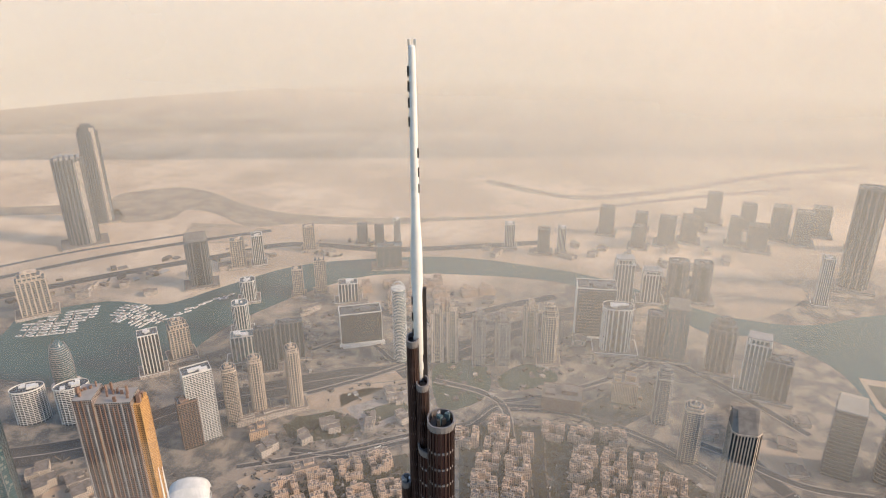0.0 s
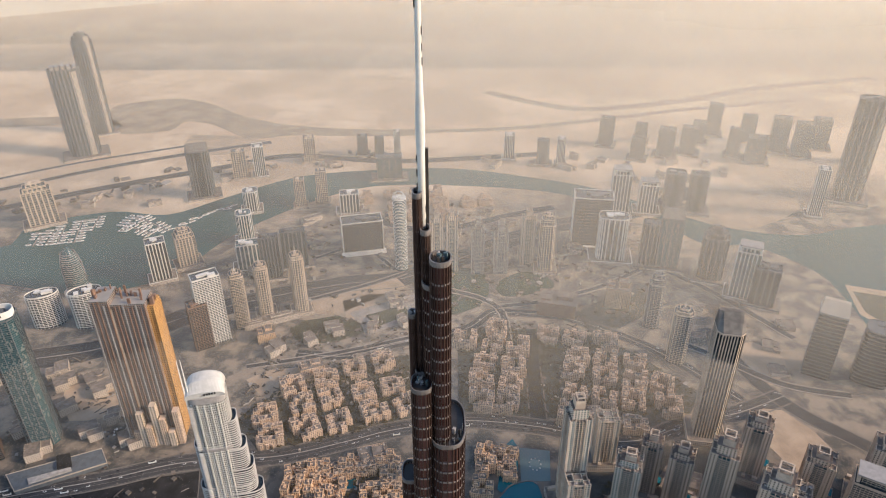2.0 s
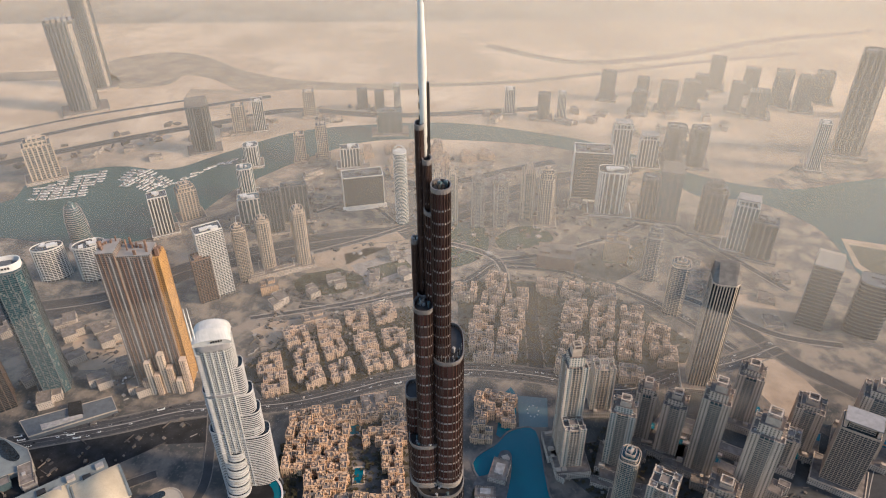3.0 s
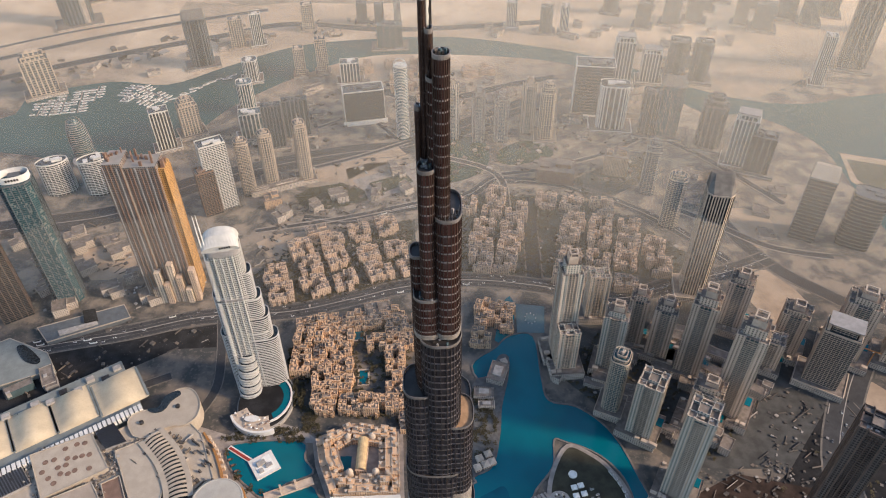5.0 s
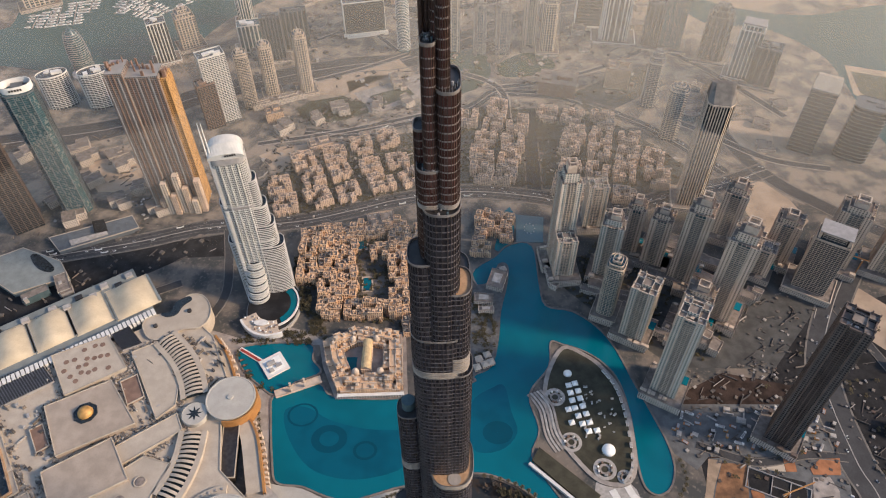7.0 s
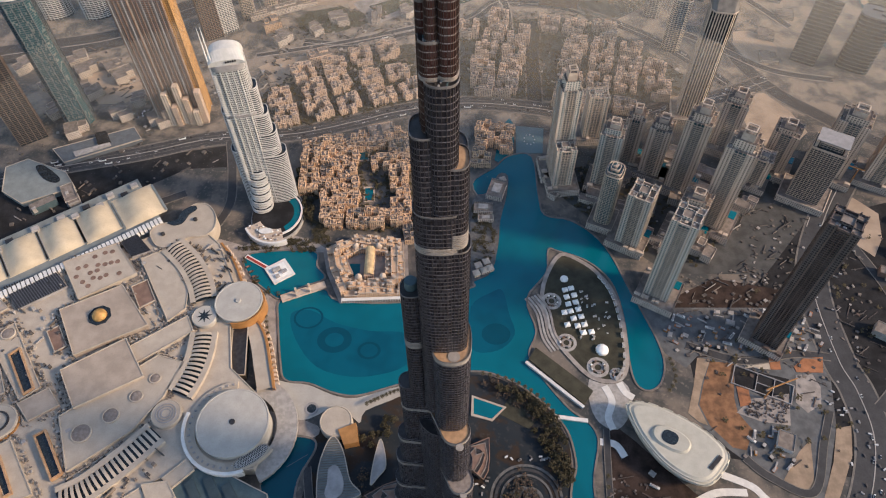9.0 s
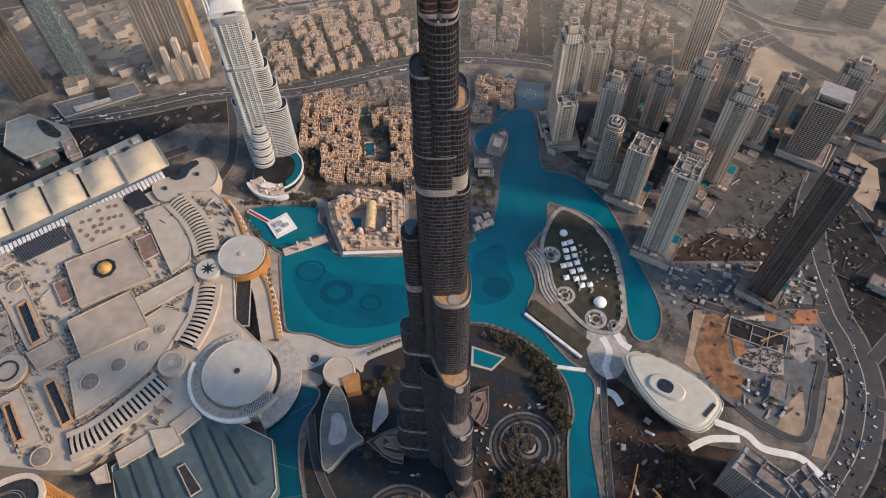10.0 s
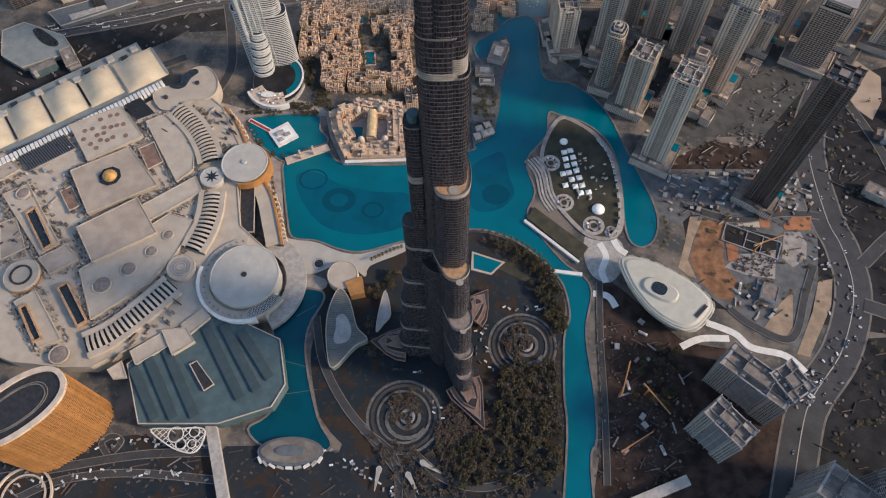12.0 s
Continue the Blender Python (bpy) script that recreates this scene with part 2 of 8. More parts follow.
PALEBITS = speckled("roof_equipment", ((0.13, 0.11, 0.095), (0.27, 0.225, 0.18), (0.38, 0.32, 0.26), (0.47, 0.42, 0.36)))
CLUTTER = speckled("mixed_clutter", ((0.045, 0.04, 0.038), (0.10, 0.085, 0.07), (0.18, 0.145, 0.115), (0.36, 0.33, 0.3)))
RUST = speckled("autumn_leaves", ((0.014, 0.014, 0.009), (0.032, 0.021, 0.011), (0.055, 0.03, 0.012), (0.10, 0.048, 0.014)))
SITEBITS = speckled("site_material", ((0.022, 0.018, 0.017), (0.045, 0.033, 0.028), (0.085, 0.05, 0.036), (0.20, 0.17, 0.15)))
CARBITS = speckled("car_paint", ((0.05, 0.05, 0.055), (0.25, 0.25, 0.26), (0.6, 0.6, 0.6), (0.75, 0.74, 0.72)))
RESIT = windowed("teal_tower_wall", (0.52, 0.46, 0.39), (0.03, 0.085, 0.095), 4.0, 3.6, 0.5, 0.12)
NAVE = plain("nave_roof", (0.52, 0.37, 0.2), 0.6)
PEARL = plain("pearl_cladding", (0.50, 0.48, 0.45), 0.6, 0, 8, 0.12)
# Low sunlight is put into this wall colour.
SUNSIDE_PAINT = windowed("painted_sunlit_wall", (0.46, 0.26, 0.10), (0.12, 0.07, 0.03), 3.4, 3.5, 0.55)
VAULT = plain("vault_membrane", (0.50, 0.41, 0.29), 0.75, 0, 20, 0.12)
DOMEGOLD = plain("dome_gold", (0.45, 0.25, 0.08), 0.55, 0.2, 5, 0.25)
# Reddish light is put into the upper glass; lower stages use a darker copy.
TGLASS = glazing("lit_upper_glass", (0.105, 0.045, 0.037), 1.4, 3.9, 0.2, 0.0, 0.3, (0.07, 0.06, 0.055))
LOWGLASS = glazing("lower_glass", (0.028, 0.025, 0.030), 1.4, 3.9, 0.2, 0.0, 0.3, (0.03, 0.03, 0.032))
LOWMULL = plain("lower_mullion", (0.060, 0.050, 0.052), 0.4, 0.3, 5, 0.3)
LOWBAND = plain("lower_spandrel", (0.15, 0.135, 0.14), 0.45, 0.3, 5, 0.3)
TEAL = glazing("teal_glass", (0.028, 0.075, 0.088), 1.6, 3.6, 0.1)
DARKGL = glazing("dark_glass", (0.02, 0.027, 0.032), 1.6, 3.6, 0.1, blind=(0.05, 0.052, 0.055))
GREYGL = glazing("grey_glass", (0.06, 0.07, 0.075), 1.6, 3.6, 0.15, blind=(0.12, 0.115, 0.11))
LEAF = plain("leaves", (0.062, 0.05, 0.024), 0.9, 0, 4, 0.4)
BARK = plain("bark", (0.12, 0.085, 0.06), 0.95)


# ---- building helpers ----
from mathutils.geometry import tessellate_polygon


def part(name, bm, material, parent=None, label="", smooth=False, kind=""):
    """One mesh object out of a bmesh, under a thing or a part."""
    me = bpy.data.meshes.new(name)
    bmesh.ops.recalc_face_normals(bm, faces=bm.faces)
    bm.to_mesh(me)
    bm.free()
    for p in me.polygons:
        p.use_smooth = smooth
    me.materials.append(material)
    ob = new(name, me)
    ob.parent = parent
    return tagged(ob, label, kind=kind)


def thing(name, x, y, z=0.0, rot=0.0, label="", category="", group="", kind=""):
    ob = new(name)
    ob.empty_display_size = 1
    ob.matrix_world = pose(x, y, z, 0, 0, rot)
    return tagged(ob, label, category, group, kind)


def prism(bm, pts, z0, z1, top=None):
    """An upright prism on the outline pts; top: another outline for its upper end."""
    a = [bm.verts.new((p[0], p[1], z0)) for p in pts]
    b = [bm.verts.new((p[0], p[1], z1)) for p in (top or pts)]
    n = len(pts)
    for i in range(n):
        bm.faces.new((a[i], a[(i + 1) % n], b[(i + 1) % n], b[i]))
    bm.faces.new(list(reversed(a)))
    bm.faces.new(b)


def box(bm, x, y, z, sx, sy, sz, rot=0.0):
    """A box standing on z with its middle at x, y."""
    c, s = math.cos(radians(rot)), math.sin(radians(rot))
    prism(bm, [(x + c * u - s * v, y + s * u + c * v) for u, v in ((-sx / 2, -sy / 2), (sx / 2, -sy / 2), (sx / 2, sy / 2), (-sx / 2, sy / 2))], z, z + sz)


def rim(bm, pts, inner, z0, z1):
    """A closed wall between two outlines of the same length."""
    n = len(pts)
    ring = [[bm.verts.new((p[0], p[1], z)) for p in o] for o, z in ((pts, z0), (pts, z1), (inner, z1), (inner, z0))]
    for k in range(4):
        a, b = ring[k], ring[(k + 1) % 4]
        for i in range(n):
            bm.faces.new((a[i], a[(i + 1) % n], b[(i + 1) % n], b[i]))


def grow(pts, d):
    """The outline moved outwards by d (pts anticlockwise)."""
    out = []
    n = len(pts)
    for i in range(n):
        p, q, r = Vector(pts[i - 1][:2]), Vector(pts[i][:2]), Vector(pts[(i + 1) % n][:2])
        e, f = (q - p).normalized(), (r - q).normalized()
        m = Vector((e.y + f.y, -e.x - f.x))
        k = max(0.35, 1 + e.dot(f))
        out.append(tuple(q + m * (d / k)))
    return out


def rect(w, d, x=0.0, y=0.0):
    return [(x - w / 2, y - d / 2), (x + w / 2, y - d / 2), (x + w / 2, y + d / 2), (x - w / 2, y + d / 2)]


def oval(w, d, n=24, power=2.0, x=0.0, y=0.0):
    out = []
    for i in range(n):
        a = 2 * math.pi * (i + 0.5) / n
        c, s = math.cos(a), math.sin(a)
        out.append((x + w / 2 * math.copysign(abs(c) ** (2 / power), c), y + d / 2 * math.copysign(abs(s) ** (2 / power), s)))
    return out


def chamfer(w, d, c):
    return [(-w / 2 + c, -d / 2), (w / 2 - c, -d / 2), (w / 2, -d / 2 + c), (w / 2, d / 2 - c), (w / 2 - c, d / 2), (-w / 2 + c, d / 2), (-w / 2, d / 2 - c), (-w / 2, -d / 2 + c)]


def cross(w, d, c):
    """A rectangle with its corners cut back, as stepped towers have."""
    return [(-w / 2 + c, -d / 2), (w / 2 - c, -d / 2), (w / 2 - c, -d / 2 + c), (w / 2, -d / 2 + c), (w / 2, d / 2 - c), (w / 2 - c, d / 2 - c),
            (w / 2 - c, d / 2), (-w / 2 + c, d / 2), (-w / 2 + c, d / 2 - c), (-w / 2, d / 2 - c), (-w / 2, -d / 2 + c), (-w / 2 + c, -d / 2 + c)]


def smooth_line(pts, closed=False, steps=5):
    """Catmull-Rom points through pts."""
    out, n = [], len(pts)
    for i in range(n if closed else n - 1):
        p = [Vector(pts[(i + k) % n] if closed else pts[min(max(i + k, 0), n - 1)]) for k in (-1, 0, 1, 2)]
        for j in range(steps):
            t = j / steps
            out.append(tuple(0.5 * (2 * p[1] + (p[2] - p[0]) * t + (2 * p[0] - 5 * p[1] + 4 * p[2] - p[3]) * t * t + (3 * p[1] - p[0] - 3 * p[2] + p[3]) * t ** 3)))
    if not closed:
        out.append(tuple(pts[-1]))
    return out


def area(pts):
    return sum(pts[i - 1][0] * pts[i][1] - pts[i][0] * pts[i - 1][1] for i in range(len(pts))) / 2


def ccw(pts):
    return pts if area(pts) > 0 else list(reversed(pts))


def sheet(bm, pts, z):
    bm.faces.new([bm.verts.new((p[0], p[1], z)) for p in pts])


def slab(bm, pts, z0, z1):
    """A flat plate with any outline: sides and a triangulated top."""
    pts = ccw(pts)
    a = [bm.verts.new((p[0], p[1], z0)) for p in pts]
    b = [bm.verts.new((p[0], p[1], z1)) for p in pts]
    n = len(pts)
    for i in range(n):
        bm.faces.new((a[i], a[(i + 1) % n], b[(i + 1) % n], b[i]))
    for tri in tessellate_polygon([[Vector((p[0], p[1], 0)) for p in pts]]):
        if len(set(tri)) == 3:
            bm.faces.new([b[i] for i in tri])


def ribbon(bm, line, w, z0, z1):
    """A strip of constant width along a line, with its sides."""
    left, right = [], []
    for i, p in enumerate(line):
        a, b = Vector(line[max(i - 1, 0)]), Vector(line[min(i + 1, len(line) - 1)])
        d = (b - a).normalized()
        m = Vector((-d.y, d.x)) * w / 2
        left.append(Vector(p) + m)
        right.append(Vector(p) - m)
    v = [[bm.verts.new((*q, z)) for q in s] for s, z in ((left, z0), (left, z1), (right, z1), (right, z0))]
    for k in range(3):
        for i in range(len(line) - 1):
            bm.faces.new((v[k][i], v[k][i + 1], v[k + 1][i + 1], v[k + 1][i]))


def turned(bm, profile, n=24, x=0.0, y=0.0):
    """A body of revolution from (radius, z) pairs."""
    rings = [[bm.verts.new((x + r * math.cos(2 * math.pi * i / n), y + r * math.sin(2 * math.pi * i / n), z)) for i in range(n)] for r, z in profile]
    for a, b in zip(rings, rings[1:]):
        for i in range(n):
            bm.faces.new((a[i], a[(i + 1) % n], b[(i + 1) % n], b[i]))
    bm.faces.new(list(reversed(rings[0])))
    bm.faces.new(rings[-1])


def roofed(ob):
    """Flat roofs of a darker felt inside the parapets."""
    ob.data.materials.append(FLATROOF)
    for f in ob.data.polygons:
        if f.normal.z > 0.9 and f.area > 9:
            f.material_index = 1
    return ob


# ---- ground, water, roads, haze ----
bm = bmesh.new()
box(bm, 0, 2500, -3, 14000, 12000, 3)
tagged(part("ground", bm, GROUND), "sandy city ground with dusty lots and paving", "ground", kind="structure")

def haze_veil(y, alpha):
    """A flat sheet standing in for haze over the city, leaning back to catch the sun evenly."""
    bm = bmesh.new()
    wide = 1800 + y
    bm.faces.new([bm.verts.new(p) for p in ((-wide, y, -1), (wide, y, -1), (wide, y + 850, 1000), (-wide, y + 850, 1000))])
    tagged(part("haze_veil", bm, haze_material(alpha, y + 150)), "thin leaning sheet painted as warm dusty haze over the city", "haze", kind="structure")


for y, alpha in ((520, 0.18), (1000, 0.14), (1450, 0.16), (1950, 0.24), (2400, 0.29), (2800, 0.35), (3250, 0.5)):
    haze_veil(y, alpha)

# glowing curved wall that stands in for the hazy distance
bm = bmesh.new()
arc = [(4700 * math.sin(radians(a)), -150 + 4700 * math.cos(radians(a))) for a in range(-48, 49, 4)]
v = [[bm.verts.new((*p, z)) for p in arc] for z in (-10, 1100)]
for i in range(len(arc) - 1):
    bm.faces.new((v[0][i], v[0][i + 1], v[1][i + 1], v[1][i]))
tagged(part("backdrop", bm, backdrop_material()), "glowing backdrop wall painted as pale warm far haze", "backdrop", kind="structure")


def water(pts, mat, label, steps=4, z=0.35):
    bm = bmesh.new()
    slab(bm, smooth_line(pts, True, steps), 0, z)
    return tagged(part("water", bm, mat), label, "water", kind="structure")


def quay(pts, steps=4, w=2.5, h=1.2):
    bm = bmesh.new()
    o = ccw(smooth_line(pts, True, steps))
    rim(bm, grow(o, w), o, 0, h)
    tagged(part("trim", bm, KERB), "stone quay edge along the water", "quay", kind="structure")


LAKE_EDGE = [(109, 578), (146, 577), (150, 496), (156, 449), (195, 437), (228, 408), (249, 369), (264, 316), (279, 266), (292, 218), (294, 185), (284, 158),
             (267, 148), (253, 159), (250, 195), (253, 256), (247, 311), (230, 343), (206, 364), (173, 378), (156, 381), (149, 338), (117, 292), (126, 238),
             (113, 200), (133, 159), (161, 120), (182, 103), (191, 78), (178, 22), (181, -59), (178, -114), (168, -147)]
LAKE_EDGE += [(165, -320), (120, -320), (145, -114), (146, -59), (152, 15), (162, 46), (158, 86), (145, 111), (123, 137), (86, 164), (36, 178), (-55, 160), (-70, 156),
              (-116, 143), (-148, 148), (-180, 161), (-212, 166), (-222, 193), (-235, 260), (-237, 290), (-209, 300), (-176, 310), (-153, 289), (-58, 286), (38, 310),
              (43, 323), (68, 339), (79, 393), (85, 449), (72, 461), (46, 516), (84, 552)]
water(LAKE_EDGE, LAKE, "turquoise fountain lake with darker basins")
quay(LAKE_EDGE)
water([(84, 570), (112, 570), (121, 660), (106, 662)], LAKE, "narrow teal canal between houses and towers", 2, 0.3)
POND = water_material("pale_pool", (0.12, 0.165, 0.165), (0.10, 0.155, 0.16), 40)
bm = bmesh.new()
slab(bm, [(121, 585), (166, 585), (173, 646), (125, 653)], 0, 0.45)
tagged(part("water", bm, POND), "shallow pale blue basin with small white fountains", "water", kind="structure")
for k in range(9):
    t = thing("fountain", 146 + 9 * math.cos(0.7 * k), 618 + 12 * math.sin(0.7 * k), 0.4, 0, "small white fountain in the shallow basin", "fountain", "basin fountains")
    bm = bmesh.new()
    turned(bm, [(1.3, 0), (1.0, 0.8), (0.3, 1.8)], 10)
    part("bowl", bm, PEARL, t)
WEST = [(-302, 369), (-268, 379), (-199, 379), (-192, 352), (-178, 330), (-210, 315), (-237, 295), (-260, 310), (-289, 337)]
water(WEST, LAKE, "turquoise lake arm beside the mall")
quay(WEST)
SOUTH = [(-211, 84), (-173, 84), (-163, 71), (-180, 31), (-179, -14), (-158, -86), (-139, -120), (-168, -127), (-216, -120), (-239, -100), (-220, -86), (-203, -58), (-211, -14), (-223, 24), (-223, 55)]
DEEPTEAL = water_material("teal_pool", (0.0, 0.055, 0.08), (0.0, 0.045, 0.068), 60)
water(SOUTH, DEEPTEAL, "curved teal ornamental pool with pale rims")
quay(SOUTH)
water([(-1069, 1297), (-1042, 1411), (-869, 1487), (-714, 1469), (-591, 1567), (-427, 1694), (-236, 1742), (31, 1755), (274, 1683), (438, 1606), (615, 1451), (734, 1373),
       (891, 1342), (1127, 1398), (1900, 1500), (1900, 700), (1100, 640), (900, 720), (850, 851), (855, 1037), (843, 1172), (745, 1288), (628, 1303), (541, 1452), (422, 1519), (280, 1598),
       (29, 1638), (-194, 1634), (-340, 1547), (-455, 1434), (-530, 1332), (-588, 1201), (-646, 1142), (-779, 1098), (-989, 1145), (-1400, 1200), (-1400, 1300)], CREEK, "grey-green creek winding through the city")


LAID = []


def road(line, w, label="grey asphalt road with pale kerbs", z=0.12, mat=None):
    bm = bmesh.new()
    l = smooth_line(line, False, 6)
    z += 0.02 * len(LAID)
    LAID.append(label)
    ribbon(bm, l, w, 0, z)
    tagged(part("road", bm, mat or ASPHALT), label, "road", kind="structure")
    for s in (-1, 1):
        bm = bmesh.new()
        edge = []
        for i, p in enumerate(l):
            d = (Vector(l[min(i + 1, len(l) - 1)]) - Vector(l[max(i - 1, 0)])).normalized()
            edge.append((p[0] - d.y * s * (w / 2 + 1.2), p[1] + d.x * s * (w / 2 + 1.2)))
        ribbon(bm, edge, 2.6, 0, 0.27 + 0.013 * len(LAID))
        tagged(part("pavement", bm, KERB), "pale kerb and pavement along the road", "pavement", kind="structure")
    return l


ROADS = [
    road([(-900, 480), (-678, 553), (-519, 592), (-405, 626), (-260, 638), (-153, 669), (-79, 694), (37, 714), (162, 699), (299, 665), (414, 704), (510, 731), (600, 770)], 34),
    road([(182, 960), (169, 858), (167, 793), (163, 716)], 26),
    road([(-276, 896), (-177, 886), (-91, 921), (44, 966), (104, 1025), (140, 1024), (255, 1003), (377, 925), (447, 855), (520, 760)], 22),
    road([(-1200, 780), (-843, 867), (-647, 917), (-531, 1011), (-346, 1093), (-204, 1137), (-79, 1159), (106, 1283), (284, 1394), (468, 1453), (700, 1600)], 60, "wide grey motorway with many lanes"),
    road([(-1179, 1508), (-931, 1644), (-645, 1777), (-456, 1860), (-139, 1812), (300, 1860)], 30),
    road([(380, -220), (426, -101), (450, -60), (500, -2), (536, 76), (539, 144), (530, 198), (537, 325), (600, 450), (680, 560)], 44),
    road([(900, 480), (717, 624), (661, 675), (608, 730), (567, 805), (540, 900)], 26),
]


# ---- the great tower ----
AZ = {"left": 174.0, "back": 56.0, "front": -66.0}
great = thing("skyscraper", 0, 0, label="tall dark glass skyscraper with stepped wings and white spire", category="skyscraper")


def lobe(az, length, hw):
    """The outline of a wing: straight sides and a round nose, from the axis outwards."""
    a = radians(az)
    c, s = math.cos(a), math.sin(a)
    pts = [(0, -hw), (max(length - hw, 0.1), -hw)]
    for k in range(1, 12):
        b = -math.pi / 2 + math.pi * k / 12
        pts.append((max(length - hw, 0.1) + hw * math.cos(b), hw * math.sin(b)))
    pts += [(max(length - hw, 0.1), hw), (0, hw)]
    return [(c * u - s * v, s * u + c * v) for u, v in pts]


def fins(bm, pts, z0, z1, step, depth, wide):
    """Upright fins along an outline."""
    n = len(pts)
    for i in range(n - 1):
        p, q = Vector(pts[i]), Vector(pts[i + 1])
        k = max(1, round((q - p).length / step))
        d = (q - p).normalized()
        m = Vector((d.y, -d.x))
        for j in range(k):
            o = p + (q - p) * (j / k)
            prism(bm, [tuple(o - d * wide / 2), tuple(o + m * depth - d * wide / 2), tuple(o + m * depth + d * wide / 2), tuple(o + d * wide / 2)], z0, z1)


def tier(out, z0, z1, name="tier", collar=0.0, floor=None, strip=False):
    """One stage of the tower: glass body, a band for each storey, upright fins, parapet and terrace floor."""
    # upper stages take the glass with warm light in its colour
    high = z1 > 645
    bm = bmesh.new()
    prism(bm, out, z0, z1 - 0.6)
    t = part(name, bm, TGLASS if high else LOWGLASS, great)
    g = grow(out, 0.24)
    levels = [z0 + 0.6 + 3.9 * k for k in range(int((z1 - z0 - 3.6) / 3.9) + 1)]
    bm = bmesh.new()
    if z1 > 380:
        prism(bm, g, 0, 0.5 if high else 0.6)
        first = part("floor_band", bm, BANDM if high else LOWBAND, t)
        first.location.z = levels[0]
        for z in levels[1:]:
            again = new("floor_band", first.data)
            again.parent, again.location = t, (0, 0, z)
    else:
        for z in levels:
            prism(bm, g, z, z + 0.5)
        part("banding", bm, LOWBAND, t, kind="stuff")
    bm = bmesh.new()
    fins(bm, out + out[:1], z0, z1, 1.15 if z1 > 690 else 1.5 if high else 2.2, 0.34, 0.3 if high else 0.24)
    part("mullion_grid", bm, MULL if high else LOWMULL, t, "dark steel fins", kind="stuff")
    bm = bmesh.new()
    rim(bm, grow(out, 0.35), grow(out, 0.05), z1 - 0.5, z1 + 0.9)
    part("parapet", bm, RAILM if z1 > 380 else LOWBAND, t, "pale parapet" if z1 > 380 else "")
    bm = bmesh.new()
    prism(bm, grow(out, -0.3), z1 - 0.6, z1 - 0.2)
    part("terrace", bm, floor or DARKST, t, "sand-coloured terrace floor, the gold ones painted as sunlit" if floor else "")
    if collar:
        bm = bmesh.new()
        rim(bm, grow(out, 0.55), grow(out, 0.3), z1 - collar, z1 - 0.4)
        part("collar", bm, APRON, t, "smooth pale apron below the terrace")
    return t


def louvres(t, out, z0, z1):
    """A pale louvred band of a plant floor."""
    bm = bmesh.new()
    n = max(3, round((z1 - z0) / 1.7))
    s = (z1 - z0) / n
    for k in range(n):
        rim(bm, grow(out, 0.55), grow(out, 0.1), z0 + k * s, z0 + (k + 0.62) * s)
    part("louvre_band", bm, APRON, t, "pale louvred plant-floor band", kind="stuff")


# upper stages: top, foot, middle x and y, width, depth
SOUTHZ = 404.0
UPPER = {
    "mast_slab": (771, 718, -1.45, -0.6, 1.8, 3.4), "front_slab": (762, 718, 0.4, -2.2, 1.9, 3.6), "lower_slab": (718.5, 662, -0.9, -1.5, 4.2, 6.5),
    "side_slab": (736.5, 678, -3.5, -1.2, 1.5, 2.6), "round_bay": (757, 696, 4.0, -7.6, 4.7, 5.6), "front_bay": (718.6, 662, -1.25, -8.0, 5.2, 7.0),
    "rear_bay": (748, 642, 2.4, -2.6, 5.6, 8.4), "east_bay": (699.5, 642, 5.6, -3.2, 9.7, 18.4), "west_bay": (678, 610, -5.4, -1.5, 5.0, 8.0), "front_stage": (662, 610, -2.0, -6.0, 10.0, 12.0),
    "terrace_stage": (642, 386, 2.8, -6.6, 16.2, 19.6), "west_stage": (610, 322, -6.2, -6.6, 13.8, 18.0), "east_stage": (589, 386, 8.9, -6.4, 15.6, 18.6),
    "middle_stage": (553, 300, 0.4, -6.6, 28.8, 20.4), "south_stage": (SOUTHZ, 190, 7.4, -5.6, 28.4, 38.8), "tank_stage": (461, 318, -19.0, 0.5, 15.0, 16.0),
    "east_shoulder": (520, 386, 9.2, -6.4, 18.8, 19.4), "back_stage": (585, 300, 6.0, 6.0, 20.0, 22.0), "stem": (640, 0, 0.0, 2.0, 14.0, 14.0),
}
for name, (z1, z0, cx, cy, w, d) in UPPER.items():
    out = oval(w, d, 34 if w > 9 else 22, 2.8 if w > 4.8 else 2.3, cx, cy)
    # these stages get terrace floors with sunlight in the colour
    sun_gilt = name in ("east_stage", "south_stage")
    t = tier(out, z0, z1, name, {"south_stage": 4.5}.get(name, 0.0), SUNGILT if sun_gilt else None)
    if name == "middle_stage":
        louvres(t, out, 520, 526)
    if name == "east_stage":
        louvres(t, out, 524, 537)
    if name in ("front_stage", "east_bay"):
        louvres(t, out, *((642, 644.5) if name == "front_stage" else (642.5, 645)))
    if name == "tank_stage":
        louvres(t, out, 394, 403)
# lower wings: top, length, half width
WINGS = {
    "left": ((322, 36, 7.5), (217, 43, 8.5), (160, 48, 9.5), (95, 53, 10.5), (40, 58, 11.5)),
    "front": ((283, 38.5, 12), (191, 51, 11.5), (120, 57, 11), (60, 63, 10.5)),
    "back": ((302, 27, 9.0), (240, 34, 10.0), (150, 40, 11.0), (75, 46, 12)),
}
for key, tiers in WINGS.items():
    for (z1, length, hw), low in zip(tiers, [q[0] for q in tiers[1:]] + [0]):
        out = lobe(AZ[key], length, hw)
        t = tier(out, low, z1, "tier", 4.0 if key == "front" and z1 > 100 else 2.5 if key == "back" and z1 > 290 else 0.0, SUNGILT if key == "front" and z1 > 250 else TERR if key == "front" else None)
        if key == "left" and z1 < 330:
            louvres(t, out, z1 - 42 if z1 == 322 else z1 - 8, z1 - 37 if z1 == 322 else z1 - 3)
